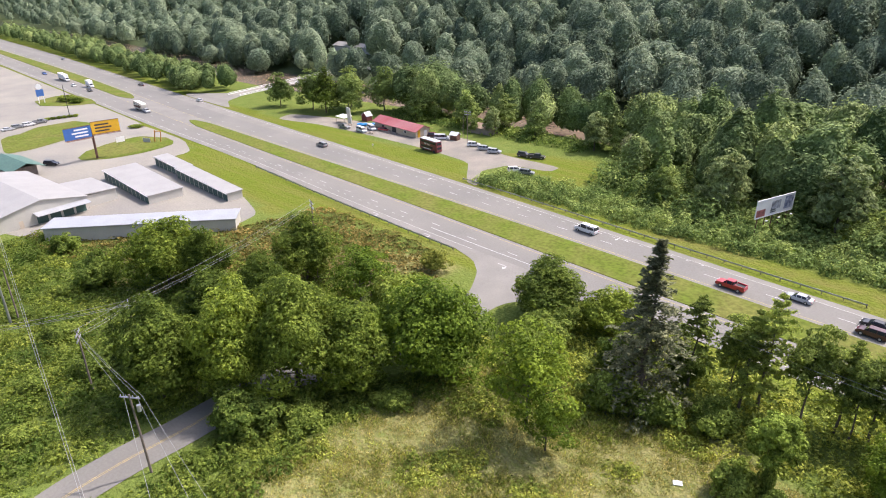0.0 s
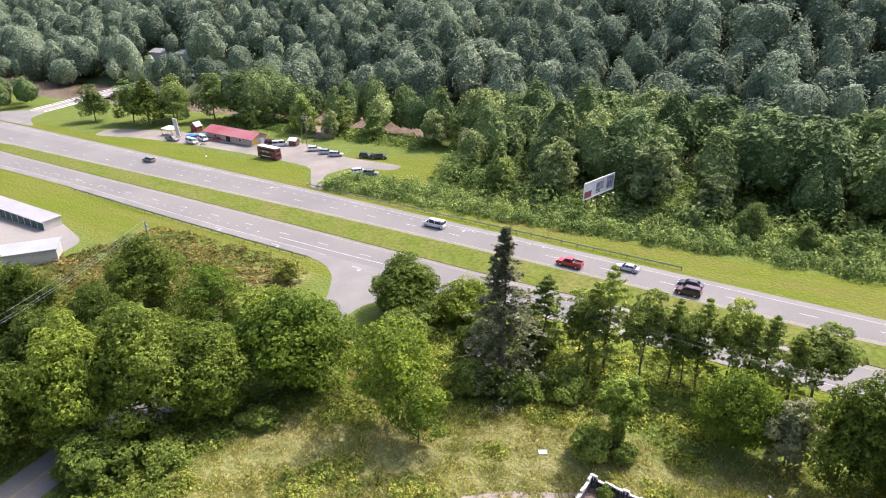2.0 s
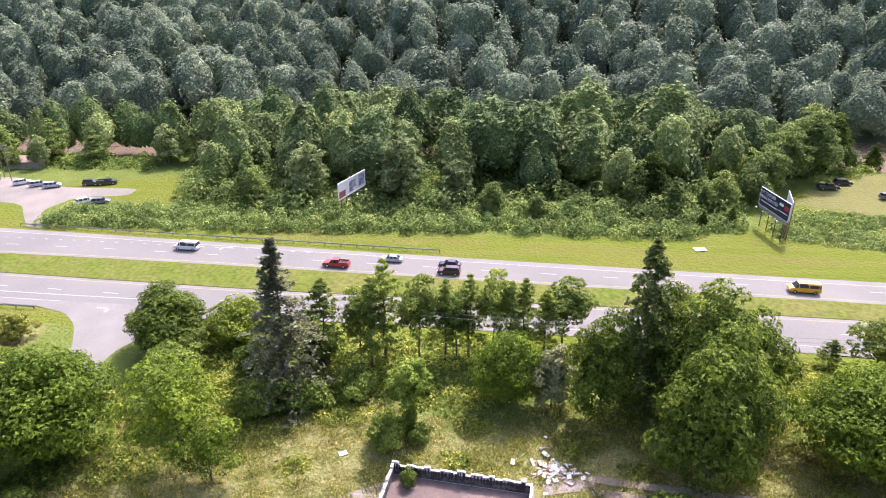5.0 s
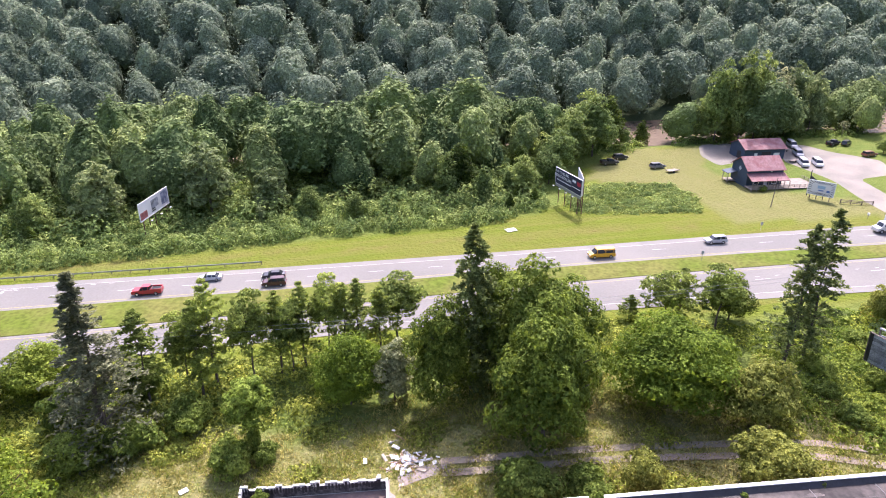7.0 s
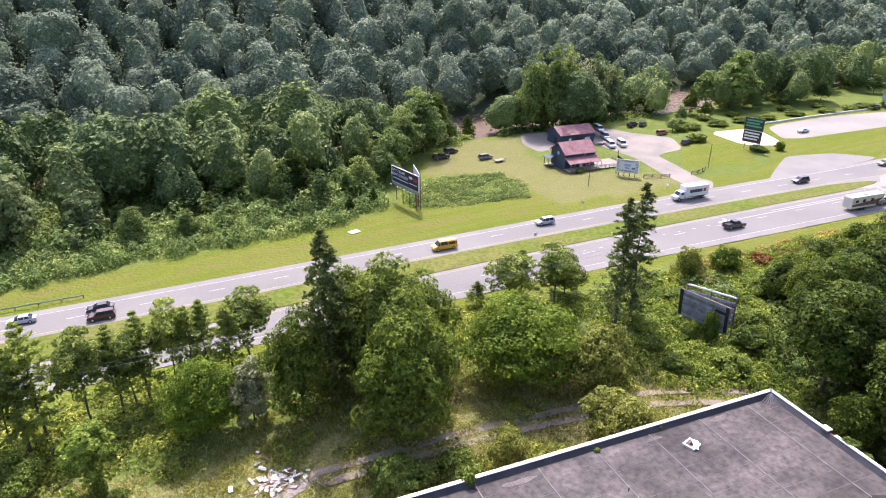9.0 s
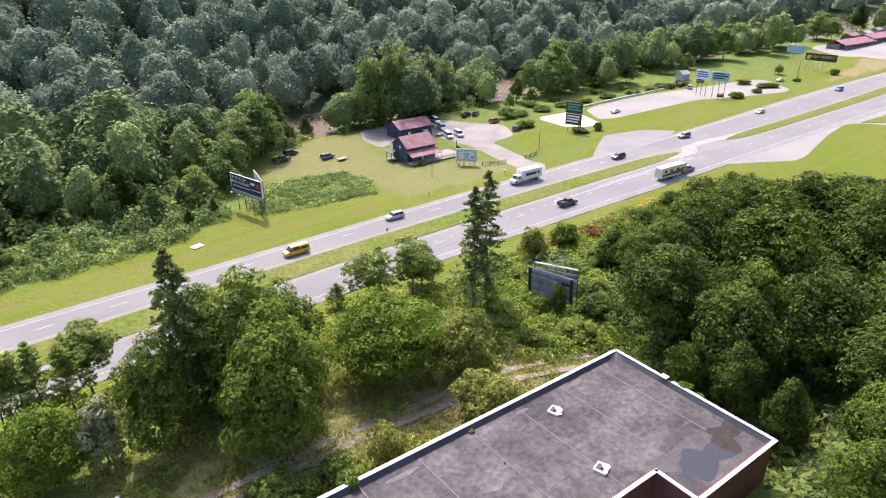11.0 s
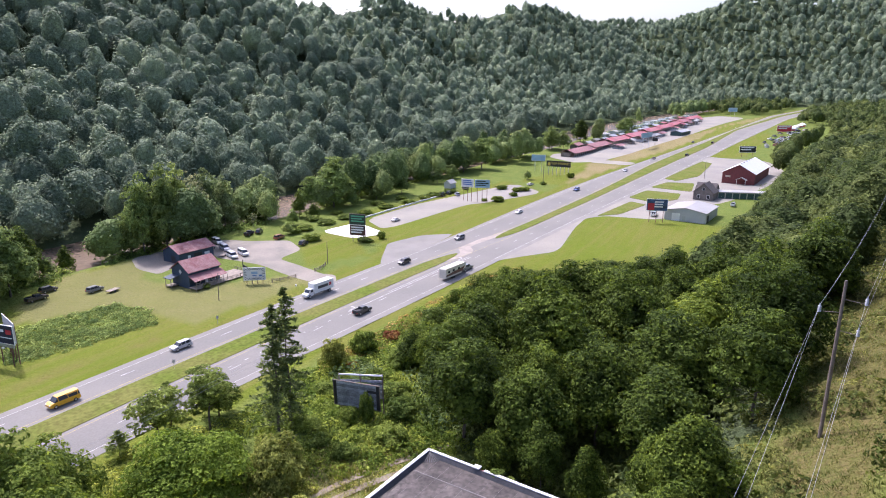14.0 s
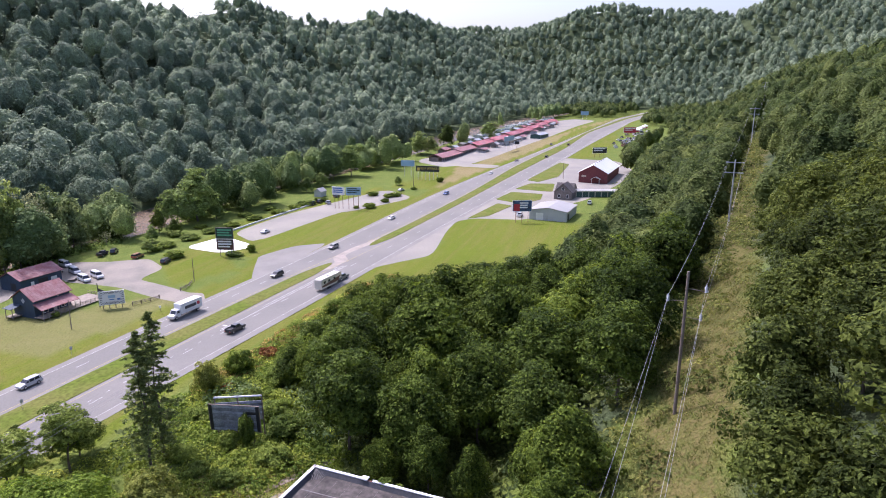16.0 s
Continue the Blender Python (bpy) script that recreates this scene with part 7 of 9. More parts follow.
pole(76.1, -9.3, 19.3, "tall grey wooden transmission pole in the cleared strip", 0, 0.24, pots=False)
for x, y, h in POLES[1:]:
    p = thing("pole_frame", "tall steel pole with two crossarms in the cleared strip", "pole", x, y, gz(x, y), -10, "utility poles")
    part("shaft", Shape().rod((0, 0, -0.6), (0.5, 0, h), 0.28, 0.2, 10), GALV, p)
    for z in (h - 1, h - 4):
        part("crossarm", Shape().box(0.35, 0.55, -2.6, 2.6, z, z + 0.25), GALV, p)


WIRE = mat("dull_aluminium_wire", (0.30, 0.30, 0.29), 0.6, 0.0, vary=0.1)


def wire(pts, r=0.022, label="thin grey power line"):
    """One unbroken tube along the points."""
    v, f, n = [], [], 4
    for i, p in enumerate(pts):
        a, b = Vector(pts[max(i - 1, 0)]), Vector(pts[min(i + 1, len(pts) - 1)])
        q = (b - a).to_track_quat("Z", "Y")
        v += [tuple(Vector(p) + q @ Vector((math.cos(k * math.pi / 2) * r, math.sin(k * math.pi / 2) * r, 0))) for k in range(n)]
    for i in range(len(pts) - 1):
        f += [(i * n + k, i * n + (k + 1) % n, (i + 1) * n + (k + 1) % n, (i + 1) * n + k) for k in range(n)]
    me = bpy.data.meshes.new("power_line")
    me.from_pydata(v, [], f)
    me.materials.append(WIRE)
    return tagged(new("power_line", me), label, "cable")


def span(a, b, sag, k=10):
    a, b = Vector(a), Vector(b)
    return [tuple(a.lerp(b, i / k) - Vector((0, 0, sag * 4 * (i / k) * (1 - i / k)))) for i in range(k + 1)]


tops = [(x, y, gz(x, y) + h) for x, y, h in POLES]
HANG = [(76.3, -7.2, 35.9), (75.9, -11.5, 37.5), (75.9, -11.2, 33.8)]
for hang, low, side in ((0, (35, -1.1, 33.6), 2.3), (0, (35, -1.9, 33.8), 2.0), (1, (34.9, -5.0, 34.5), -2.3), (2, (34.9, -5.3, 34.6), -2.0)):
    p, q = Vector(low), Vector(HANG[hang])
    tail = p + (p - q) * 0.72
    pts = span(tail, p, 0.1, 6)[:-1] + span(p, q, 0.25, 8)
    chain = [tuple(q)] + [(x, y + side, z - 1.0 - 3 * (hang == 2)) for x, y, z in tops[1:]]
    for i in range(len(chain) - 1):
        pts += span(chain[i], chain[i + 1], 2.2)[1:]
    wire(pts, 0.014, "long grey transmission line over the cleared strip")
for x, y, z in HANG:
    ins = thing("line_insulator", "pale ribbed insulator on an arm of the transmission pole", "insulator", x, y, z)
    s = Shape()
    for k in range(5):
        s.rod((0, 0, -0.8 + k * 0.16), (0, 0, -0.68 + k * 0.16), 0.2, 0.11, 9)
    part("body", s, GREYWALL, ins)
    part("cap", Shape().rod((0, 0, 0), (0, 0, 0.16), 0.1, 0.07, 8), GALV, ins)
    part("bracket", Shape().rod((0, 0, -0.72), (76.1 - x, -9.3 - y, -0.5), 0.035, 0.04, 6), WOODPOLE, ins)
pz = lambda x, y, h: (x, y, gz(x, y) + h)
for off in (-1.1, 0.4, 1.1):
    wire(span(pz(-98.0 + off, 31.2 + off * 0.4, 9.6), pz(-97.6 + off, 67.6, 16.9), 0.8))
    wire(span(pz(-98.0 + off, 31.2 + off * 0.4, 9.6), pz(-112 + off, 2, 9.6), 0.6))
    wire(span(pz(-93.3 + off, 22.0 + off * 0.4, 10.1), pz(-98.0 + off, 31.2, 9.6), 0.2))
    wire(span(pz(-69.3 + off, 20.2 + off * 0.6, 12.1), pz(-93.3 + off, 22.0, 10.1), 0.4))
    wire(span(pz(-69.3 + off, 20.2 + off * 0.6, 12.1), (-40 + off * 1.5, 14 + off * 2.2, 13.0), 0.4))
for off in (-0.8, 0.8):
    wire(span(pz(-140 + off, 24.6, 14.0), (-52 + off, 9.2, 11.4), 1.5))
for off in (-0.6, 0.6):
    wire(span(pz(-30.6, 83 + off, 11.0), pz(79.5, 76.5 + off, 10.6), 1.0, 16))


# -- guard rails --
def guard_rail(fy, off, x0, x1, label):
    g = thing("guard_rail", label, "guard rail", x0, float(fy(x0)) + off, GRADE * x0)
    oy = float(fy(x0)) + off
    s = Shape()
    xs_ = np.arange(x0, x1 + 0.1, 3.8)
    for a, b in zip(xs_[:-1], xs_[1:]):
        ya, yb = float(fy(a)) + off - oy, float(fy(b)) + off - oy
        for z0, z1, t in ((0.45, 0.55, 0.04), (0.55, 0.66, -0.02), (0.66, 0.76, 0.04)):
            za, zb = GRADE * (a - x0), GRADE * (b - x0)
            s.prism([(a - x0, ya + t, z0 + za), (b - x0, yb + t, z0 + zb), (b - x0, yb + t + 0.05, z0 + zb), (a - x0, ya + t + 0.05, z0 + za)], [(a - x0, ya + t, z1 + za), (b - x0, yb + t, z1 + zb), (b - x0, yb + t + 0.05, z1 + zb), (a - x0, ya + t + 0.05, z1 + za)])
    part("rail", s, GALV, g)
    me = Shape().box(-0.08, 0.08, -0.1, 0.1, -0.3, 0.74).mesh("post", WOODPOLE)
    for a in xs_:
        part("post", me, WOODPOLE, g, at=Matrix.Translation((a - x0, float(fy(a)) + off - oy + 0.14, GRADE * (a - x0))))


guard_rail(far_outer, 2.0, -119, -9, "long galvanised guard rail along the far shoulder")
guard_rail(near_outer, -1.4, -178, -84, "long galvanised guard rail along the near shoulder")
for x, y, h in ((100.2, 116.6, 2.2), (-44.5, 111.6, 2.4), (78, 105.5, 2.3)):
    sp = thing("road_sign", "small grey road sign on a thin post", "sign", x, y, GRADE * x, -4)
    part("post", Shape().rod((0, 0, -0.2), (0, 0, h), 0.035, 0.035, 6), GALV, sp)
    part("plate", Shape().box(-0.3, 0.3, -0.05, -0.03, h - 0.75, h), GREYWALL, sp)
for x, y in ((129.6, 116.9), (-168.1, 144.4)):
    mb = thing("marker_box", "small white box on a short post", "box", x, y, GRADE * x)
    part("post", Shape().rod((0, 0, -0.1), (0, 0, 0.9), 0.05, 0.05, 6), WOODPOLE, mb)
    part("case", Shape().box(-0.2, 0.2, -0.2, 0.2, 0.9, 1.4), WHITE, mb)

# -- rafting base: long cream building with a red roof, bus, shelter --
raft = thing("long_building", "long low cream building with bright red metal roof", "building", -190.0, 165.0, GRADE * -178, -3.0)
wl, rf = gable_house(0, 24.0, 0.0, 7.0, 2.9, 4.4, "x", 0.9)
part("wall", wl, CREAM, raft)
roof = part("roof", rf, RED_SHEET, raft)
part("roof_rib", seams(-0.8, 24.8, -0.9, 2.5, 3.5, 4.4), RED_SHEET, roof)
# black panel on the closed wall, coloured as the bay's dark inside
part("open_bay", Shape().box(10.5, 12.8, -0.04, 0.0, 0.0, 2.4), BLACKP, raft)
part("lower_band", Shape().box(0.0, 10.0, -0.05, 0.0, 0.0, 0.7), DECK, raft)
part("ramp", Shape().box(2, 14, -1.8, -0.1, 0.0, 0.35), DECK, raft)
part("end_frame", Shape().box(24.0, 24.08, 1.0, 2.2, 0.0, 3.0), SIGN_YELLOW, raft)
part("end_door", Shape().box(24.0, 24.06, 4.2, 5.6, 0.0, 2.4), WHITE, raft)
window(raft, 5, 0, 1.2, 1.2, 0.8), window(raft, 18, 0, 1.2, 1.2, 0.8)
bus = thing("double_decker_bus", "old dark red double-decker bus used as a sign", "bus", -149.2, 154.4, GRADE * -149, -4)
part("body", Shape().prism([(-4.4, -1.2, 0.45), (4.3, -1.2, 0.45), (4.3, 1.2, 0.45), (-4.4, 1.2, 0.45)], [(-4.4, -1.15, 4.0), (4.0, -1.15, 4.0), (4.0, 1.15, 4.0), (-4.4, 1.15, 4.0)]), BUS_RED, bus)
part("roof", Shape().prism([(-4.4, -1.15, 4.0), (4.0, -1.15, 4.0), (4.0, 1.15, 4.0), (-4.4, 1.15, 4.0)], [(-4.2, -0.9, 4.22), (3.8, -0.9, 4.22), (3.8, 0.9, 4.22), (-4.2, 0.9, 4.22)]), WHITE, bus)
part("upper_glazing", Shape().box(-3.9, 3.6, -1.2, -1.17, 2.9, 3.6).box(4.05, 4.14, -0.9, 0.9, 2.8, 3.6), GLASS_DARK, bus)
part("lower_glazing", Shape().box(-3.6, 2.2, -1.24, -1.2, 1.35, 2.0).box(4.2, 4.3, -0.9, 0.9, 1.3, 2.1), GLASS_DARK, bus)
words("RAFTING", 0.75, TEXT_WHITE, bus, pose(-0.6, -1.215, 2.55, 90, 0, 0), "white lettering")
part("writing", Shape().box(-2.6, 1.4, -1.245, -1.22, 0.9, 1.15), TEXT_WHITE, bus)
for x in (-2.6, 2.9):
    for y in (-1.1, 1.1):
        part("wheel", Shape().wheel(x, y, 0.5, 0.5, 0.3), RUBBER, bus)
shel = thing("open_shelter", "open shelter with a white roof on posts", "shelter", -207.5, 163.5, GRADE * -207)
part("roof", Shape().prism([(-3, -2, 2.5), (3, -2, 2.5), (3, 2, 2.9), (-3, 2, 2.9)], [(-3, -2, 2.62), (3, -2, 2.62), (3, 2, 3.02), (-3, 2, 3.02)]), WHITE, shel)
for x in (-2.8, 2.8):
    for y in (-1.8, 1.8):
        part("post", Shape().box(x - 0.07, x + 0.07, y - 0.07, y + 0.07, -0.2, 2.7), WOODPOLE, shel)
tower = thing("leaning_sign_slab", "tall cream slab sign leaning by the shelter", "sign", -202.5, 162.6, GRADE * -202, -8)
part("slab", Shape().prism([(-1.3, -0.2, 0.6), (1.3, -0.2, 0.6), (1.3, 0.2, 0.6), (-1.3, 0.2, 0.6)], [(-1.6, -0.6, 7.0), (0.9, -0.6, 7.0), (0.9, -0.2, 7.0), (-1.6, -0.2, 7.0)]), mat("cream_slab", (0.62, 0.58, 0.5), 0.7, vary=0.05), tower)
part("leg", Shape().rod((-0.9, 0, -0.2), (-0.9, 0, 0.7), 0.1, 0.1, 6), RUST, tower)
part("leg", Shape().rod((0.9, 0, -0.2), (0.9, 0, 0.7), 0.1, 0.1, 6), RUST, tower)
for i, (x, y, tn) in enumerate(((-197.5, 164.5, 20), (-194.5, 166.5, 65), (-196, 166, 40))):
    rft = thing("rubber_raft", "bright blue inflatable raft stored on its side", "raft", x, y, GRADE * x + 0.2, tn)
    s = Shape()
    for k in range(10):
        a0, a1 = 2 * math.pi * k / 10, 2 * math.pi * (k + 1) / 10
        s.rod((2.0 * math.cos(a0), 0.9 * math.sin(a0), 0.4), (2.0 * math.cos(a1), 0.9 * math.sin(a1), 0.4 + 0.2 * (i == 1)), 0.28, 0.28, 8)
    part("tube", s, CANOE_BLUE, rft)
    part("floor", Shape().box(-1.7, 1.7, -0.7, 0.7, 0.25, 0.35), CANOE_BLUE, rft)
shed = thing("small_shed", "small shed with a pale pitched roof", "shed", -153.1, 171.2, GRADE * -153, 10)
wl, rf = gable_house(-1.4, 1.4, -1.2, 1.2, 2.0, 2.8, "x", 0.3)
part("wall", wl, RUST, shed), part("roof", rf, WHITE, shed)
barnlet = thing("small_red_barn", "small red gambrel-roofed shed behind the shelter", "shed", -203, 172, GRADE * -203)
wl, rf = gable_house(-1.6, 1.6, -1.5, 1.5, 2.2, 3.6, "y", 0.2)
part("wall", wl, BARN_RED, barnlet), part("roof", rf, SLATE, barnlet)
cabin = thing("riverside_cabin", "tan-roofed cabin half hidden by trees", "house", -152, 186, GRADE * -155, 5)
wl, rf = gable_house(-5, 5, -2.5, 2.5, 2.4, 3.6, "x", 0.5)
part("wall", wl, DECK, cabin), part("roof", rf, mat("tan_roof", (0.42, 0.30, 0.20), 0.8, vary=0.1), cabin)
pic = thing("picnic_table", "weathered wooden picnic table on the grass", "table", -184.3, 158.0, GRADE * -184, 20)
part("tabletop", Shape().box(-0.9, 0.9, -0.4, 0.4, 0.7, 0.76), DECK, pic)
for y in (-0.75, 0.75):
    part("bench", Shape().box(-0.9, 0.9, y - 0.14, y + 0.14, 0.42, 0.47), DECK, pic)
for x in (-0.7, 0.7):
    part("leg", Shape().box(x - 0.05, x + 0.05, -0.75, 0.75, 0.0, 0.42).box(x - 0.05, x + 0.05, -0.1, 0.1, 0.42, 0.7), DECK, pic)


# -- bridge over the river, with the road and a long shed on the far bank --
bridge = thing("river_bridge", "pale concrete road bridge with solid parapets over the brown river", "bridge", -301, 168, GRADE * -301, 104)
part("deck", Shape().box(0, 92, -4.2, 4.2, -0.75, 0.05), LOT, bridge)
for y in (-4.2, 4.0):
    part("parapet", Shape().box(0, 92, y, y + 0.25, 0.05, 0.35), COPING, bridge)
    part("rail", Shape().box(0, 92, y + 0.02, y + 0.2, 0.72, 0.92), COPING, bridge)
    post_me = Shape().box(-0.15, 0.15, y, y + 0.25, 0.35, 0.72).mesh("post", COPING)
    for k in range(24):
        part("post", post_me, COPING, bridge, at=Matrix.Translation((k * 4.0, 0, 0)))
for k in (20, 44, 68):
    part("pier", Shape().box(k - 0.6, k + 0.6, -3.6, 3.6, -6.5, -0.75), LOT, bridge)
tagged(new("bank_road", lane_along(smooth_line([(-470, 262), (-400, 264), (-330, 262), (-270, 258), (-200, 256)], 8), 3.4, 0.5).mesh("bank_road", LOT)), "pale road along the far river bank", "road", kind="structure")
shed = thing("long_shed", "long low shed with a pale roof on the far river bank", "shed", -356, 276, gz(-340, 280), 4)
wl, rf = gable_house(0, 34, 0, 10, 3.2, 5.0, "x", 0.6)
part("wall", wl, GREYWALL, shed), part("roof", rf, WHITE_ROOF, shed)
apron("bridge_approach", [(-330, 153), (-306, 172), (-297, 170), (-290, 158), (-272, 149)], SHOULDER, "pale mouth of the bridge road", "road", 0.05)

# -- self-storage yard --
def storage_row(x, y, ln, depth, h, turn, doors, label, faces=("front",), roof_m=WHITE_ROOF):
    b = thing("storage_row", label, "storage building", x, y, GRADE * x, turn, "storage rows in the yard")
    part("wall", Shape().box(0, ln, 0, depth, -0.6, h), BEIGE, b)
    r = part("roof", Shape().prism([(-0.3, -0.3, h), (ln + 0.3, -0.3, h), (ln + 0.3, depth + 0.3, h + 0.15), (-0.3, depth + 0.3, h + 0.15)], [(-0.3, -0.3, h + 0.16), (ln + 0.3, -0.3, h + 0.16), (ln + 0.3, depth + 0.3, h + 0.32), (-0.3, depth + 0.3, h + 0.32)]), roof_m, b)
    part("gutter", Shape().box(-0.32, ln + 0.32, -0.42, -0.3, h - 0.08, h + 0.12), COPING, b)
    k = ln / doors if doors else 0
    for i in range(doors):
        d = part("roll_door", Shape().box(i * k + 0.25, (i + 1) * k - 0.25, -0.03, 0.0, 0.05, h - 0.5), GREEN_DOOR, b)
        part("handle", Shape().box(i * k + k / 2 - 0.1, i * k + k / 2 + 0.1, -0.06, -0.03, 0.9, 1.0), GALV, d)
    return b


storage_row(-203.2, 66.6, 33.0, 9.6, 3.0, -2.0, 11, "long storage row with pale roof and dark green doors")
storage_row(-188, 82.2, 32.4, 4.4, 2.9, -2.5, 11, "narrow storage row with pale roof and dark green doors")
storage_row(-206.5, 84.0, 18.0, 4.2, 2.9, -2.0, 6, "short storage row with pale roof and dark green doors")
lg = storage_row(-140.2, 75.4, 43.6, 7.0, 3.0, 231.0, 0, "long pale storage building with a blank back wall", roof_m=SLATE)
ob = thing("storage_office", "wide pale office building with low metal roof", "building", -176.5, 31.0, GRADE * -190, 96)
wl, rf = gable_house(0, 22, 0, 36, 4.0, 6.2, "y", 0.4)
part("wall", wl, BEIGE, ob), part("roof", rf, WHITE_ROOF, ob)
part("lean_to", Shape().box(22.0, 31, 2, 16, -0.5, 3.4), BEIGE, ob)
part("lean_to_roof", Shape().prism([(22, 1.6, 3.9), (31.4, 1.6, 3.4), (31.4, 16.4, 3.4), (22, 16.4, 3.9)], [(22, 1.6, 4.1), (31.4, 1.6, 3.6), (31.4, 16.4, 3.6), (22, 16.4, 4.1)]), WHITE_ROOF, ob)
for i in range(4):
    part("roll_door", Shape().box(9.2 + i * 3.2, 11.8 + i * 3.2, -0.04, 0.0, 0.1, 2.9), GREEN_DOOR, ob)
part("awning", Shape().prism([(8.6, -2.6, 2.9), (22, -2.6, 2.9), (22, 0, 3.3), (8.6, 0, 3.3)], [(8.6, -2.6, 3.0), (22, -2.6, 3.0), (22, 0, 3.4), (8.6, 0, 3.4)]), SLATE, ob)
part("door", Shape().box(5.0, 6.0, -0.04, 0.0, 0.1, 2.2), CREAM, ob)
can = thing("green_canopy", "open building with a green metal roof", "building", -232, 51, GRADE * -232, 6)
wl, rf = gable_house(-9, 8, -4.5, 4.5, 3.2, 4.8, "x", 0.8)
part("wall", Shape().box(-8, 6, -3.5, 3.5, -0.3, 3.2), mat("shop_wall", (0.25, 0.2, 0.17), 0.8, vary=0.2), can), part("roof", rf, GREEN_ROOF, can)
apron("island", [(-234.2, 70), (-243, 75), (-249.2, 85.2), (-252, 98.4), (-240, 103.4), (-229, 101.5), (-225.4, 89.4), (-226.5, 78.2), (-231.2, 70.7)], VERGE, "grass island with a play frame", "lawn", 0.1)
apron("island", [(-365, 101.7), (-376, 115.7), (-350, 117), (-336, 114.3), (-340, 102.7)], VERGE, "grass island beside the highway", "lawn", 0.1)
apron("strip", [(-262, 55), (-292, 61.4), (-296, 82.9), (-277, 96), (-272, 84.8), (-262, 64.4)], VERGE, "patchy grass strip between the lots", "lawn", 0.1)
sm_sign = thing("banner_board", "small white board on two legs", "sign", -244.1, 88.2, GRADE * -244, 95)
part("face", Shape().box(-1.6, 1.6, -0.05, 0.05, 1.0, 2.9), SIGN_WHITE, sm_sign)
for x in (-1.4, 1.4):
    part("leg", Shape().rod((x, 0, -0.1), (x, 0, 1.0), 0.06, 0.06, 6), WOODPOLE, sm_sign)
play = thing("timber_frame", "rusty orange timber frame on the grass island", "play frame", -238, 98, GRADE * -238, 30)
for x, y in ((0, 0), (2.2, 0.4), (-1.4, 1.8)):
    part("post", Shape().rod((x, y, -0.2), (x + 0.8, y, 4.2), 0.16, 0.14, 6), ORANGE, play)
part("beam", Shape().rod((0.8, 0, 4.1), (3.0, 0.4, 4.1), 0.14, 0.14, 6), ORANGE, play)
part("slope", Shape().box(-4, -1, -1.2, -1.1, 0, 1.6), GREYWALL, play)
gs = thing("fuel_sign", "blue and white roadside fuel sign", "sign", -359.1, 97.2, GRADE * -359, 96)
part("pole", Shape().box(-1.4, -1.1, -0.15, 0.15, -0.2, 4).box(1.1, 1.4, -0.15, 0.15, -0.2, 4), WHITE, gs)
part("panel", Shape().box(-1.7, 1.7, -0.2, 0.2, 3.4, 6.6), SIGN_BLUE, gs)
part("top_panel", Shape().rod((0, -0.2, 7.9), (0, 0.2, 7.9), 1.4, 1.4, 16), SIGN_WHITE, gs)
for i, (x, y, h, w_) in enumerate(((-354, 107, 3.0, 9), (-346, 109, 2.6, 7))):
    plant("clipped0", x, y, h, w_)
plant("clipped0", -268, 104, 1.2, 6)
for k in range(6):
    plant("clipped0", -313 + k * 0.3, 85 + k * 2.2, 1.2, 2.6)

# -- warehouse, house, barn and market to the right --
wh = thing("warehouse", "pale grey metal warehouse with a low white roof", "building", 268.0, 31.4, GRADE * 268, -7)
wl, rf = gable_house(0, 20, -8.2, 8.2, 4.2, 5.6, "x", 0.4)
part("wall", wl, GREYWALL, wh), part("roof", rf, WHITE_ROOF, wh)
part("sliding_door", Shape().box(-0.04, 0.0, 2.0, 5.2, 0.0, 3.2), WHITE, wh)
part("door", Shape().box(-0.05, 0.0, -0.2, 0.9, 0.0, 2.2), GALV, wh)
part("side_door", Shape().box(2, 5, -8.26, -8.2, 0, 3), BLACKP, wh)
h2 = thing("gabled_house", "grey two-storey house with steep brown gables", "house", 318.5, 30.4, GRADE * 318, -8)
wl, rf = gable_house(0, 9, -4.5, 4.5, 3.8, 8.0, "x", 0.5)
part("wall", wl, mat("brown_grey_siding", (0.19, 0.165, 0.15), 0.8, vary=0.2, scale=0.6, fine=4), h2), part("roof", rf, mat("brown_shingles", (0.10, 0.085, 0.08), 0.9, vary=0.2, fine=3), h2)
for y in (-2.4, 2.0):
    window(h2, 0, y, 1.0, 1.1, 1.6, "x-")
window(h2, 0, 0, 4.6, 1.1, 1.3, "x-")
part("cross_gable", gable_house(9, 17, -3, 6, 3.6, 6.6, "y", 0.3)[0], MATS["brown_grey_siding"], h2)
part("cross_roof", gable_house(9, 17, -3, 6, 3.6, 6.6, "y", 0.3)[1], MATS["brown_shingles"], h2)
storage_row(327, 24.5, 26, 5, 3.2, -74, 8, "long low storage row with grey doors behind the house")
barn = thing("red_barn", "dark red barn with a bright white metal roof", "barn", 374.5, 19.2, GRADE * 374, -7)
wl, rf = gable_house(0, 44, -8.2, 8.2, 6.0, 10.4, "x", 0.6)
part("wall", wl, BARN_RED, barn), part("roof", rf, COPING, barn)
for i in range(5):
    part("roof_vent", Shape().box(4 + i * 7, 4.8 + i * 7, -0.4, 0.4, 10.4, 11.0), WHITE_ROOF, barn)
part("porch", gable_house(-3, 0, -4.5, 0.5, 2.6, 3.8, "x", 0.3)[1], WHITE_ROOF, barn)
for y in (-4.2, 0.2):
    part("porch_post", Shape().box(-2.8, -2.6, y - 0.1, y + 0.1, 0, 2.7), WHITE, barn)
part("notice", Shape().box(-0.06, 0, 4, 6.6, 3.4, 4.4), CREAM, barn)
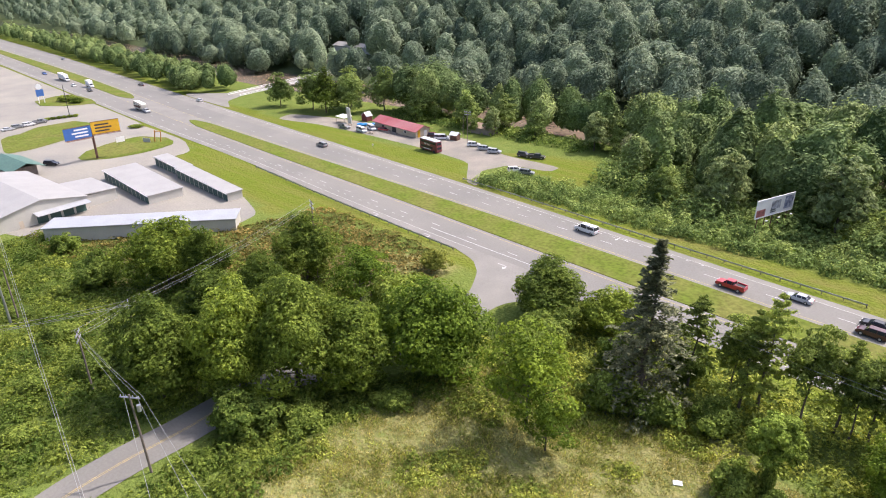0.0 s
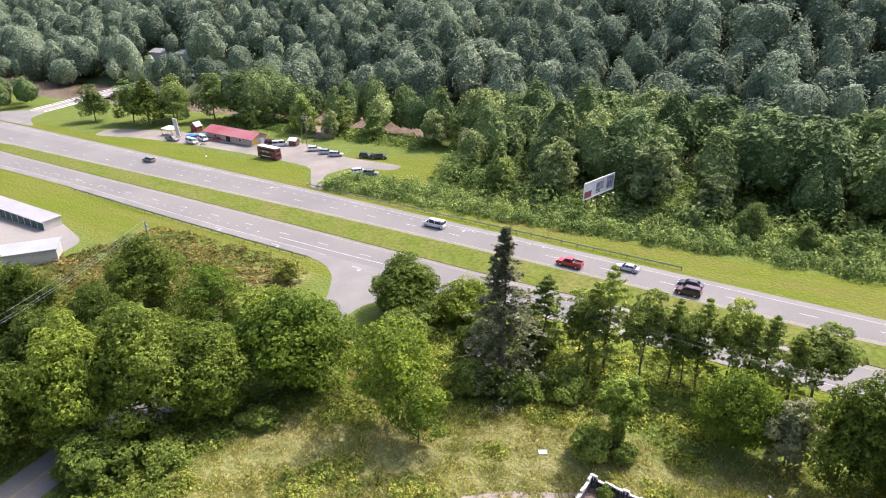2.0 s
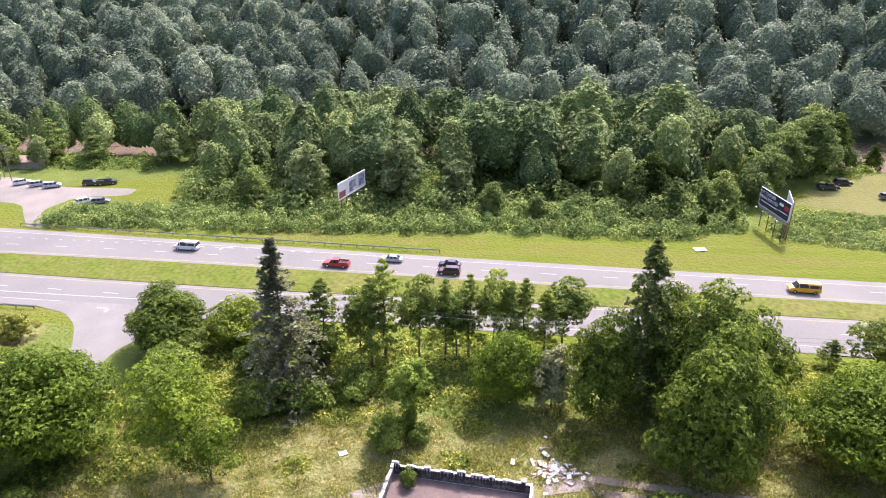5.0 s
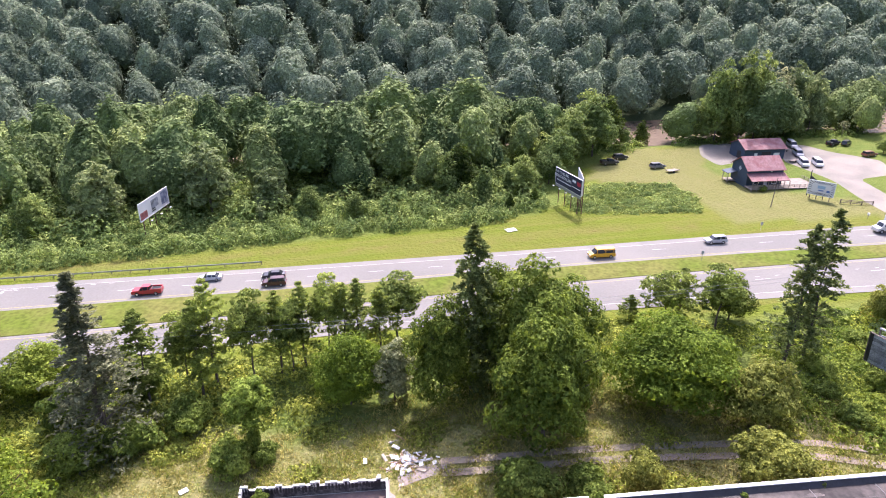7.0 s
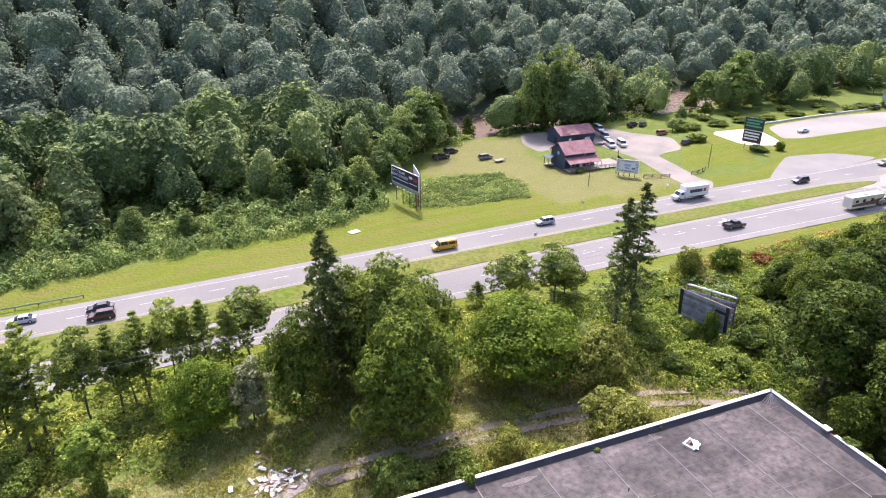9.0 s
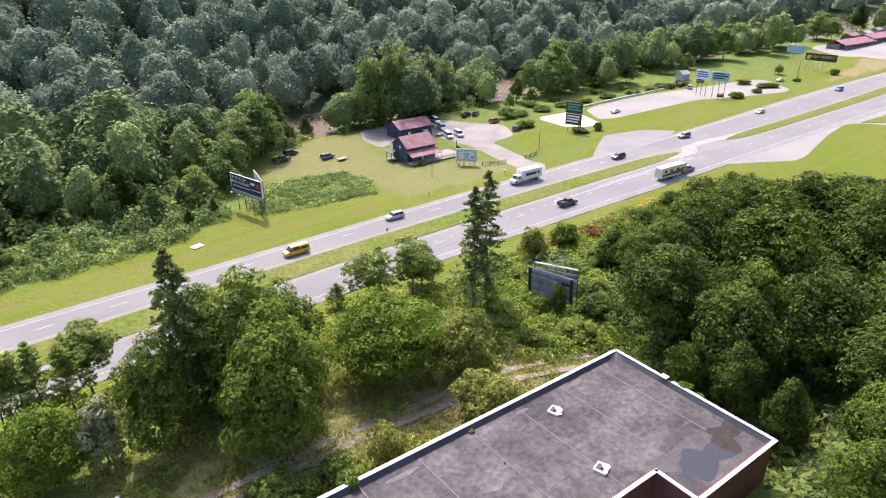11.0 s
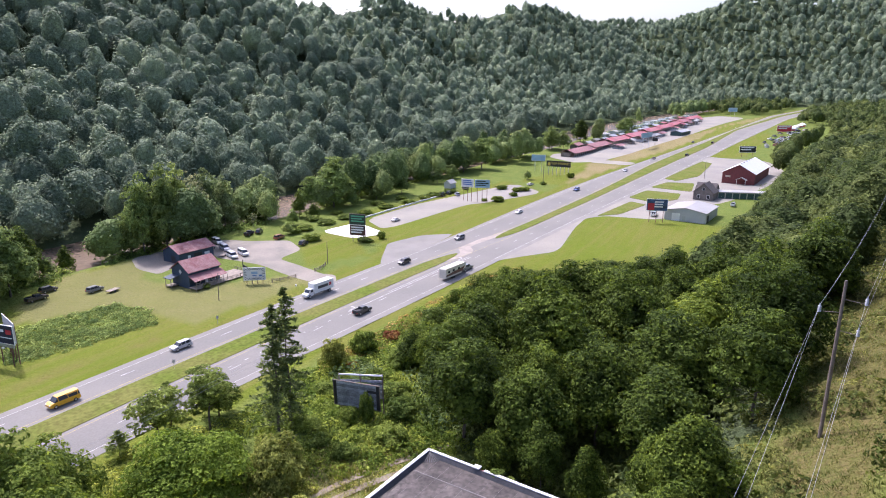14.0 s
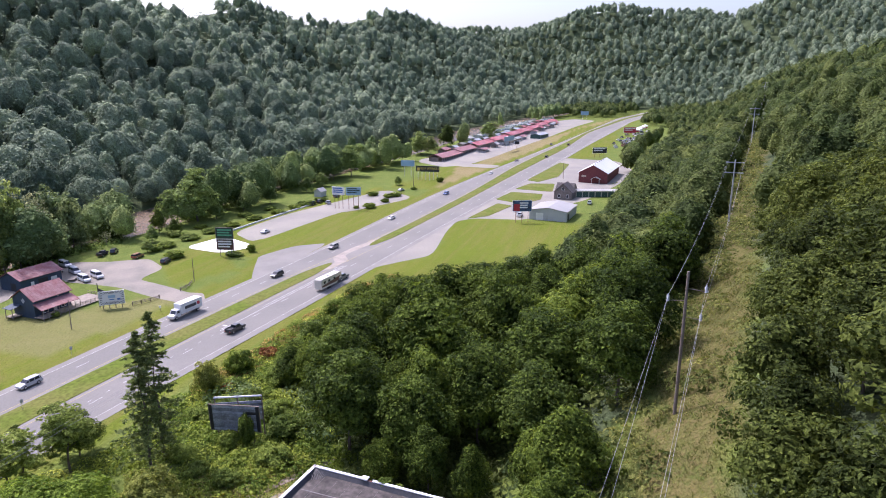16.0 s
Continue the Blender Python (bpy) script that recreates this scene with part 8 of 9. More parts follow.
for i, (x, y, ln, h, m_, rm) in enumerate(((442, 130, 40, 3.4, DECK, RED_ROOF), (482, 127, 38, 3.6, DECK, RED_ROOF), (521, 122.5, 46, 4.4, CREAM, RED_SHEET), (567, 117.5, 50, 4.2, CREAM, RED_SHEET), (618, 112.5, 40, 4.6, CREAM, RED_SHEET), (660, 109, 44, 4.4, CREAM, RED_SHEET), (706, 105.5, 42, 4.2, CREAM, RED_SHEET), (752, 103.5, 42, 4.2, CREAM, RED_SHEET), (800, 101.5, 60, 4.2, CREAM, RED_SHEET))):
    mk = thing("market_hall", "long open market hall with a red metal roof", "market hall", x, y, GRADE * x, -6.0, "row of market halls")
    part("wall", Shape().box(0.5, ln - 0.5, 3.5, 11, -0.3, h - 0.4), m_, mk)
    wl, rf = gable_house(0, ln, 0, 12, h - 0.4, h + 1.6, "x", 0.8)
    part("roof", rf, rm, mk)
    me = Shape().box(-0.1, 0.1, -0.1, 0.1, -0.2, h - 0.4).mesh("post", WHITE)
    for k in np.arange(1, ln, 3.6):
        part("post", me, WHITE, mk, at=Matrix.Translation((k, 0.4, 0)))
rr = np.random.default_rng(62)
for i, x in enumerate(np.arange(486, 842, 19.0)):
    y = float(np.interp(x, [442, 521, 618, 706, 860], [130, 122.5, 112.5, 105.5, 97]))
    for front in (0, 1):
        if rr.random() < (0.2, 0.45)[front]:
            continue
        ln, dp = rr.uniform(9, 16), rr.uniform(4.5, 8)
        st = thing("market_stall", "small market stall with a pitched roof beside the long hall", "stall", x + rr.uniform(-3, 3), y - dp - 1.2 - 0.4 * dp if front else y + 13.4 + rr.uniform(0, 2), GRADE * x, -6 + rr.uniform(-5, 5), "stalls round the market halls")
        roof_h = rr.uniform(2.6, 4.4)
        part("counter", Shape().box(0.8, ln - 0.8, 1.0, dp - 0.8, -0.2, roof_h - (1.4 if front else 0.2)), (DECK, GREYWALL, CREAM)[i % 3], st)
        part("roof", gable_house(0, ln, 0, dp, roof_h - 0.2, roof_h + rr.uniform(0.6, 1.4), "x", 0.5)[1], (RED_SHEET, RED_ROOF, WHITE_ROOF, SLATE)[int(rr.integers(4))], st)
        for px, py in ((0.2, 0.2), (ln - 0.2, 0.2), (0.2, dp - 0.2), (ln - 0.2, dp - 0.2)):
            part("post", Shape().box(px - 0.08, px + 0.08, py - 0.08, py + 0.08, -0.2, roof_h - 0.2), WHITE, st)
for x, y, w_, d_, h in ((590, 147, 14, 8, 3.6), (612, 142, 10, 7, 4.4), (452, 137, 6, 5, 3.0)):
    b = thing("white_shed", "small white shed behind the market", "shed", x, y, GRADE * x, -6)
    wl, rf = gable_house(0, w_, 0, d_, h - 1, h, "x", 0.4)
    part("wall", wl, GREYWALL, b), part("roof", rf, WHITE_ROOF, b)
gs2 = thing("green_shed", "dark green shop with a grey roof", "building", 632, 86, GRADE * 632, -8)
wl, rf = gable_house(0, 30, 0, 10, 3.4, 4.6, "x", 0.5)
part("wall", wl, GREEN_DOOR, gs2), part("roof", rf, SLATE, gs2)
kio = thing("kiosk", "small grey kiosk with a pale roof beside the car park", "kiosk", 294.3, 153.0, GRADE * 294, -8)
wl, rf = gable_house(-2.5, 2.5, -2, 2, 2.8, 4.2, "x", 0.4)
part("wall", wl, GREYWALL, kio), part("roof", rf, WHITE_ROOF, kio)
wall_ = thing("low_wall", "low pale retaining wall along the car park", "wall", 212, 152, GRADE * 212, 0)
pts = [(0, 0), (20, -1.5), (45, -4), (62, -6)]
for i in range(3):
    (ax, ay), (bx, by) = pts[i], pts[i + 1]
    part("course", Shape().prism([(ax, ay, -0.2), (bx, by, GRADE * bx - 0.2), (bx, by + 0.4, GRADE * bx - 0.2), (ax, ay + 0.4, GRADE * ax - 0.2)], [(ax, ay, 0.6 + GRADE * ax), (bx, by, 0.6 + GRADE * bx), (bx, by + 0.4, 0.6 + GRADE * bx), (ax, ay + 0.4, 0.6 + GRADE * ax)]), COPING, wall_)

# caravans and trailers parked behind the market, and the cluttered yard across the road
rr = np.random.default_rng(61)


def caravan(x, y, turn, ln=7.5):
    c = thing("caravan", "white travel trailer with dark windows parked behind the market", "caravan", x, y, GRADE * x, turn, "trailers behind the market")
    body = Shape()
    for a, b in ((0.0, 0.25), (0.25, ln - 0.4), (ln - 0.4, ln)):
        z0, z1 = (0.9, 2.5) if a == 0 else (0.6, 2.9) if b < ln else (0.8, 2.6)
        body.box(a, b, -1.2, 1.2, z0, z1)
    part("body", body, WHITE, c)
    part("stripe", Shape().box(0.3, ln - 0.5, -1.22, 1.22, 1.15, 1.35), SIGN_BLUE, c)
    for k in (1.6, 4.4):
        part("window", Shape().box(k, k + 1.2, -1.23, 1.23, 1.6, 2.3), GLASS_DARK, c)
    for k in (-1.05, 1.05):
        part("wheel", Shape().wheel(ln * 0.55, k, 0.36, 0.36, 0.22), RUBBER, c)
    part("hitch", Shape().rod((-1.1, 0, 0.5), (0.1, 0, 0.6), 0.06, 0.06, 6), BLACKP, c)
    part("jack", Shape().rod((-0.6, 0, 0.02), (-0.6, 0, 0.55), 0.05, 0.05, 6), BLACKP, c)


for k in range(26):
    x = 640 + k * 11 + rr.uniform(-2, 2)
    y = float(np.interp(x, [640, 760, 845, 980], [136, 132, 122, 92])) + rr.uniform(-3, 6)
    caravan(x, y, rr.uniform(60, 110), rr.uniform(6, 9))
for k in range(18):
    x = 566 + rr.uniform(0, 90)
    y = float(np.interp(x, [560, 660], [12, -2])) + rr.uniform(-5, 6)
    d = thing("junk_crate", "rusty and grey scrap stacked in the yard", "scrap", x, y, GRADE * x, rr.uniform(0, 180), "scrap in the yard")
    part("frame", Shape().box(-1.6, 1.6, -1.0, 1.0, 0, rr.uniform(0.7, 1.8)), (RUST, GREYWALL, SLATE, BLACKP)[k % 4], d)
    part("load", Shape().prism([(-1.2, -0.7, 0.7), (1.3, -0.8, 0.7), (1.0, 0.8, 0.7), (-1.0, 0.7, 0.7)], [(-0.5, -0.3, 2.1), (0.8, -0.2, 1.9), (0.5, 0.4, 2.3), (-0.6, 0.3, 2.0)]), (WOODPOLE, RUST, GALV)[k % 3], d)
tent = thing("red_stall", "bright red roadside stall beside white tents", "stall", 716, 0, GRADE * 716, -8)
part("wall", Shape().box(0, 12, 0, 6, 0, 4.2), SIGN_RED, tent)
part("roof", gable_house(0, 12, 0, 6, 4.2, 5.2, "x", 0.5)[1], SIGN_RED, tent)
for k, (x, y) in enumerate(((735, -8), (752, -10), (772, -14), (790, -17), (742, -2))):
    d = thing("white_tent", "white pitched market tent on posts", "tent", x, y, GRADE * x, -8, "tents by the road")
    part("canopy", Shape().prism([(0, 0, 2.3), (7, 0, 2.3), (7, 7, 2.3), (0, 7, 2.3)], [(3.2, 3.2, 4.2), (3.8, 3.2, 4.2), (3.8, 3.8, 4.2), (3.2, 3.8, 4.2)]), WHITE, d)
    for px, py in ((0.1, 0.1), (6.9, 0.1), (0.1, 6.9), (6.9, 6.9)):
        part("post", Shape().rod((px, py, 0), (px, py, 2.35), 0.06, 0.06, 6), WHITE, d)
    part("counter", Shape().box(1, 6, 1, 6, 0, 1.3), (SIGN_RED, GREYWALL, CREAM)[k % 3], d)

# clipped shrubs and garden trees round the car park and the house
for x, y, h, w_ in ((302.8, 127.1, 2.2, 7), (300.2, 117.6, 2.2, 5), (303.9, 114.8, 2.2, 7), (288, 114.3, 2.0, 4.5), (272.5, 116.1, 2.6, 6.5), (354.6, 106, 3.0, 5), (325.6, 112.4, 1.6, 4), (271.6, 149.1, 2, 9), (282, 146.5, 2, 7), (174.6, 147.9, 2.6, 7), (185.9, 160.8, 2.0, 7), (180, 160.5, 2.4, 5), (198, 160, 1.8, 8), (210, 159, 1.8, 8), (222, 157, 1.8, 7), (236, 155, 1.8, 8), (250, 152, 1.8, 7), (262, 150.5, 1.8, 6), (188.5, 126.6, 3.0, 3.4), (183, 131, 1.4, 5), (182, 128.6, 1.2, 5), (270, 122, 1.4, 3), (200, 168, 1.8, 6), (215, 167, 1.8, 6), (240, 163, 2, 7), (256, 160, 2, 6)):
    plant("clipped0", x, y, h, w_)
for x, y, h, w_ in ((302.4, 165.1, 8.5, 7.5), (321.5, 165.6, 8.5, 7.5), (337.7, 125.8, 5.5, 5), (190, 170.2, 7, 5.5), (203.7, 170.9, 6.5, 6), (250, 170, 7.5, 7), (270, 168, 8.5, 7), (232, 172, 7, 7), (177.6, 162, 5, 4.5), (642, 142.8, 13, 13), (544.7, 157, 17, 12), (484, 163, 16, 13), (345, 170, 18, 14), (362, 166, 20, 15), (330, 178, 17, 13), (390, 172, 18, 13)):
    plant("mid%d" % (int(x) % 4), x, y, h, w_)
for x, y in ((48, 143.5), (55.5, 146.5), (52, 150)):
    plant("cedar0", x, y, 5.0, 2.6)

# ---- vehicles ----
PAINTS = {"white": (0.66, 0.66, 0.66), "silver": (0.42, 0.43, 0.45), "black": (0.02, 0.02, 0.025), "red": (0.42, 0.02, 0.03), "maroon": (0.06, 0.012, 0.018), "grey": (0.16, 0.165, 0.17), "blue": (0.04, 0.10, 0.30), "yellow": (0.70, 0.36, 0.01), "tan": (0.42, 0.36, 0.28), "rust": (0.25, 0.09, 0.05)}
TAIL = mat("red_tail_lamp", (0.4, 0.02, 0.02), 0.3, vary=0.05)
LAMP = mat("clear_head_lamp", (0.7, 0.7, 0.68), 0.15, vary=0.05)


def paint(c):
    return mat(c + "_car_paint", PAINTS[c], 0.35, 0.0, vary=0.05, scale=0.5, fine=3, coat=0.6)


def side_prism(profile, half, inset=0.0):
    """A body from its side outline (x, z), drawn in at the top by inset."""
    zs = [p[1] for p in profile]
    lo, hi = min(zs), max(zs)
    w = lambda z: half - inset * (z - lo) / max(hi - lo, 1e-6)
    s = Shape()
    return s.prism([(x, -w(z), z) for x, z in profile], [(x, w(z), z) for x, z in profile])


# length, width, body outline, cabin outline, roof height, wheel radius, axles
STYLES = {
    "sedan": (4.7, 1.8, [(-2.35, 0.35), (2.3, 0.35), (2.35, 0.62), (1.9, 0.82), (0.95, 0.95), (-1.5, 0.98), (-2.3, 0.92), (-2.38, 0.6)], [(-1.75, 0.96), (1.1, 0.94), (0.35, 1.36), (-1.1, 1.38)], 0.33, (-1.4, 1.4)),
    "suv": (4.7, 1.9, [(-2.35, 0.4), (2.3, 0.4), (2.35, 0.8), (1.9, 1.0), (1.0, 1.1), (-2.3, 1.12), (-2.4, 0.7)], [(-2.25, 1.1), (1.15, 1.08), (0.55, 1.64), (-2.0, 1.7)], 0.37, (-1.4, 1.42)),
    "van": (5.6, 2.0, [(-2.8, 0.4), (2.75, 0.4), (2.8, 0.9), (2.3, 1.15), (1.75, 1.2), (-2.75, 1.22), (-2.85, 0.7)], [(-2.75, 1.2), (1.95, 1.18), (1.25, 2.0), (-2.65, 2.06)], 0.37, (-1.8, 1.8)),
    "pickup": (5.6, 1.95, [(-2.8, 0.45), (2.75, 0.45), (2.8, 0.9), (2.5, 1.08), (1.3, 1.16), (-2.75, 1.14), (-2.85, 0.7)], [(-0.75, 1.13), (1.4, 1.12), (0.8, 1.76), (-0.6, 1.8)], 0.4, (-1.75, 1.75)),
}
FLEET = {}


def car(style, colour, x, y, turn, label, z=None, group=""):
    """A road vehicle: painted body, glazed cabin with roof, four wheels with hubs, lamps."""
    key = (style, colour)
    at = pose(x, y, GRADE * x + 0.05 if z is None else z, 0, 0, turn)
    if key in FLEET:
        ob = copy_thing(FLEET[key], at)
        ob["label"] = label
        return ob
    ln, w, body, cab, r, axles = STYLES[style]
    ob = thing("car" if style in ("sedan", "suv") else style, label, "car" if style in ("sedan", "suv") else style, group=group)
    ob.matrix_basis = at
    half = w / 2
    part("body", side_prism(body, half, 0.08), paint(colour), ob)
    part("glazing", side_prism(cab, half - 0.1, 0.16), GLASS_DARK, ob)
    top = sorted(cab, key=lambda p: -p[1])[:2]
    x1, x0 = max(p[0] for p in top), min(p[0] for p in top)
    zt = max(p[1] for p in top)
    part("roof", Shape().prism([(x0 - 0.1, -half + 0.27, zt - 0.03), (x1 + 0.1, -half + 0.27, zt - 0.06), (x1 + 0.1, half - 0.27, zt - 0.06), (x0 - 0.1, half - 0.27, zt - 0.03)], [(x0, -half + 0.33, zt + 0.05), (x1, -half + 0.33, zt + 0.02), (x1, half - 0.33, zt + 0.02), (x0, half - 0.33, zt + 0.05)]), paint(colour), ob)
    base = cab[0][1]
    for px in np.linspace(cab[0][0] + 0.35, cab[1][0] - 0.75, 3 if style != "pickup" else 2):
        for sgn in (-1, 1):
            part("pillar", Shape().prism([(px - 0.06, sgn * (half - 0.09), base), (px + 0.06, sgn * (half - 0.09), base), (px + 0.06, sgn * (half - 0.13), base), (px - 0.06, sgn * (half - 0.13), base)], [(px - 0.06, sgn * (half - 0.24), zt - 0.04), (px + 0.06, sgn * (half - 0.24), zt - 0.04), (px + 0.06, sgn * (half - 0.3), zt - 0.04), (px - 0.06, sgn * (half - 0.3), zt - 0.04)]), paint(colour), ob)
    if style == "pickup":
        part("bed", Shape().box(-2.7, -0.85, -half + 0.16, half - 0.16, 1.13, 1.15), RUBBER, ob)
        for sgn in (-1, 1):
            part("bed_side", Shape().box(-2.75, -0.8, sgn * (half - 0.1) - 0.06, sgn * (half - 0.1) + 0.06, 1.1, 1.4), paint(colour), ob)
        part("tailgate", Shape().box(-2.8, -2.7, -half + 0.1, half - 0.1, 1.1, 1.4), paint(colour), ob)
    if style == "van":
        for sgn in (-1, 1):
            part("panel", Shape().box(-2.6, -0.2, sgn * (half - 0.17) - 0.03, sgn * (half - 0.17) + 0.03, 1.86, 2.0), paint(colour), ob)
    for a in axles:
        for sgn in (-1, 1):
            wl = part("wheel", Shape().wheel(a, sgn * (half - 0.1), r, r, 0.24), RUBBER, ob)
            part("hub", Shape().wheel(a, sgn * (half + 0.03), r, r * 0.55, 0.03, 10), CHROME, wl)
    for sgn in (-1, 1):
        part("headlamp", Shape().box(body[2][0] - 0.12, body[2][0] + 0.02, sgn * (half - 0.3) - 0.18, sgn * (half - 0.3) + 0.18, body[2][1] - 0.12, body[2][1] + 0.06), LAMP, ob)
        part("tail_lamp", Shape().box(body[-1][0] - 0.0, body[-1][0] + 0.12, sgn * (half - 0.22) - 0.12, sgn * (half - 0.22) + 0.12, body[-1][1], body[-1][1] + 0.22), TAIL, ob)
    FLEET[key] = ob
    return ob


def lane_turn(x, west):
    """Heading of a lane at x."""
    d = float(far_inner(x + 5) - far_inner(x - 5)) / 10
    return math.degrees(math.atan(d)) + (180 if west else 0)


def on_road(style, colour, x, y, west, label):
    return car(style, colour, x, y, lane_turn(x, west), label, GRADE * x + 0.045)


on_road("van", "white", -70, 125.0, True, "white work van with roof bars on the highway")
on_road("sedan", "silver", -22.5, 121.4, True, "silver saloon car driving on the highway")
on_road("pickup", "red", -33.8, 118.2, True, "bright red pickup truck on the highway")
on_road("sedan", "black", -9.8, 119.5, True, "black saloon car on the highway")
on_road("suv", "maroon", -9.7, 116.0, True, "dark maroon car on the highway")
on_road("suv", "silver", 86.1, 113.0, True, "silver estate car on the highway")
on_road("suv", "black", 165.2, 102.6, True, "black off-road car on the highway")
on_road("pickup", "black", 123.0, 89.4, False, "black pickup truck on the near carriageway")
on_road("suv", "grey", 200.8, 100.4, True, "dark grey car at the crossover")
on_road("sedan", "white", 252.4, 97.5, True, "white saloon car on the highway")
on_road("suv", "blue", 316.3, 91.0, True, "blue car on the highway")
on_road("sedan", "white", 393.1, 83.5, True, "white car far along the highway")
on_road("suv", "black", 485.5, 60.5, False, "dark car far along the highway")
on_road("sedan", "maroon", 457.5, 78.5, True, "dark red car far along the highway")
on_road("suv", "black", 577.8, 53.0, False, "dark car far along the highway")
on_road("sedan", "black", 577.2, 68.5, True, "dark car far along the highway")
on_road("suv", "grey", -183.6, 134.0, True, "grey hatchback car on the highway")
on_road("sedan", "white", -300.4, 149.0, True, "white saloon car by the side road")
on_road("sedan", "black", -370.6, 151.0, True, "black car on the far carriageway")
on_road("suv", "black", -375.6, 125.5, False, "black car behind a motorhome")
on_road("sedan", "white", -400.1, 126.0, False, "white car beside a lorry")
on_road("sedan", "blue", -466, 131.5, False, "blue car far along the highway")
on_road("sedan", "silver", -536, 166, True, "silver car far along the highway")
# yellow passenger bus, white box lorry, trailers
ybus = on_road("van", "yellow", 58.5, 112.3, True, "yellow passenger van with black trim on the highway")


def box_lorry(x, y, turn, label, ln=7.4, cab_c="white", name="box_lorry"):
    ob = thing(name, label, "lorry", x, y, GRADE * x + 0.045, turn)
    part("box", Shape().box(-ln / 2 - 0.8, ln / 2 - 0.8, -1.22, 1.22, 1.0, 3.7), WHITE, ob)
    part("cab", side_prism([(ln / 2 - 0.7, 0.6), (ln / 2 + 1.9, 0.6), (ln / 2 + 1.9, 1.2), (ln / 2 + 1.0, 1.45), (ln / 2 + 0.55, 2.4), (ln / 2 - 0.7, 2.45)], 1.05, 0.1), paint(cab_c), ob)
    part("windscreen", Shape().prism([(ln / 2 + 1.0, -0.85, 1.5), (ln / 2 + 1.03, -0.85, 1.5), (ln / 2 + 1.03, 0.85, 1.5), (ln / 2 + 1.0, 0.85, 1.5)], [(ln / 2 + 0.58, -0.8, 2.3), (ln / 2 + 0.61, -0.8, 2.3), (ln / 2 + 0.61, 0.8, 2.3), (ln / 2 + 0.58, 0.8, 2.3)]), GLASS_DARK, ob)
    part("side_window", Shape().box(ln / 2 - 0.4, ln / 2 + 0.4, -1.04, 1.04, 1.6, 2.2), GLASS_DARK, ob)
    part("chassis", Shape().box(-ln / 2 - 0.8, ln / 2 + 1.6, -0.5, 0.5, 0.55, 1.0), BLACKP, ob)
    for a in (-ln / 2 + 0.8, ln / 2 + 0.9):
        for sgn in (-1, 1):
            wl = part("wheel", Shape().wheel(a, sgn * 1.0, 0.48, 0.48, 0.3), RUBBER, ob)
            part("hub", Shape().wheel(a, sgn * 1.16, 0.48, 0.25, 0.03, 10), CHROME, wl)
    part("bumper", Shape().box(ln / 2 + 1.85, ln / 2 + 2.0, -1.0, 1.0, 0.45, 0.75), CHROME, ob)
    return ob


bl = box_lorry(129.6, 108.6, lane_turn(129, True), "white box lorry with a red and black mark on its side")
for sgn in (-1, 1):
    part("logo", Shape().box(-3.6, -2.7, sgn * 1.225 - 0.01, sgn * 1.225 + 0.01, 2.0, 2.9), SIGN_RED, bl)
    part("logo", Shape().box(-2.4, 1.6, sgn * 1.225 - 0.01, sgn * 1.225 + 0.01, 2.0, 2.8), TEXT_DARK, bl)
box_lorry(-430, 131.0, lane_turn(-430, False), "long white lorry far along the highway", 13.0)
box_lorry(-390, 131.0, lane_turn(-390, False), "white motorhome on the highway", 5.4, name="motorhome")


def camper(x, y, turn, label):
    ob = thing("camper_trailer", label, "trailer", x, y, GRADE * x + 0.045, turn)
    part("body", side_prism([(-5.2, 0.7), (3.0, 0.7), (3.4, 1.7), (5.4, 1.8), (5.5, 3.2), (5.0, 3.6), (-5.1, 3.6), (-5.3, 3.3)], 1.24, 0.05), mat("cream_trailer", (0.60, 0.56, 0.48), 0.5, vary=0.05), ob)
    for sgn in (-1, 1):
        part("stripe", Shape().prism([(-5.0, sgn * 1.245 - 0.01, 1.2), (3.0, sgn * 1.245 - 0.01, 1.2), (5.2, sgn * 1.225 - 0.01, 2.6), (-5.0, sgn * 1.225 - 0.01, 1.7)], [(-5.0, sgn * 1.245 + 0.01, 1.2), (3.0, sgn * 1.245 + 0.01, 1.2), (5.2, sgn * 1.225 + 0.01, 2.6), (-5.0, sgn * 1.225 + 0.01, 1.7)]), RUST, ob)
        for px in (-3.6, -1.2, 1.6):
            part("window", Shape().box(px - 0.5, px + 0.5, sgn * 1.22 - 0.02, sgn * 1.22 + 0.02, 2.1, 2.8), GLASS_DARK, ob)
        for a in (-1.8, -0.8):
            part("wheel", Shape().wheel(a, sgn * 1.1, 0.38, 0.38, 0.25), RUBBER, ob)
    part("roof_unit", Shape().box(-0.6, 0.6, -0.4, 0.4, 3.6, 3.9), WHITE, ob)
    part("roof_vent", Shape().box(-3.4, -2.9, -0.25, 0.25, 3.6, 3.75), WHITE, ob)
    part("roof_vent", Shape().box(2.4, 2.9, -0.25, 0.25, 3.6, 3.75), WHITE, ob)
    return ob


camper(160.5, 82.6, lane_turn(160, False), "cream camper trailer with brown stripes towed on the highway")
on_road("pickup", "grey", 168.3, 81.9, False, "grey pickup truck towing a camper trailer")
camper(-303, 121.2, lane_turn(-300, False), "cream camper trailer with brown stripes towed on the highway")
on_road("pickup", "silver", -295, 120.3, False, "silver pickup truck towing a camper trailer")

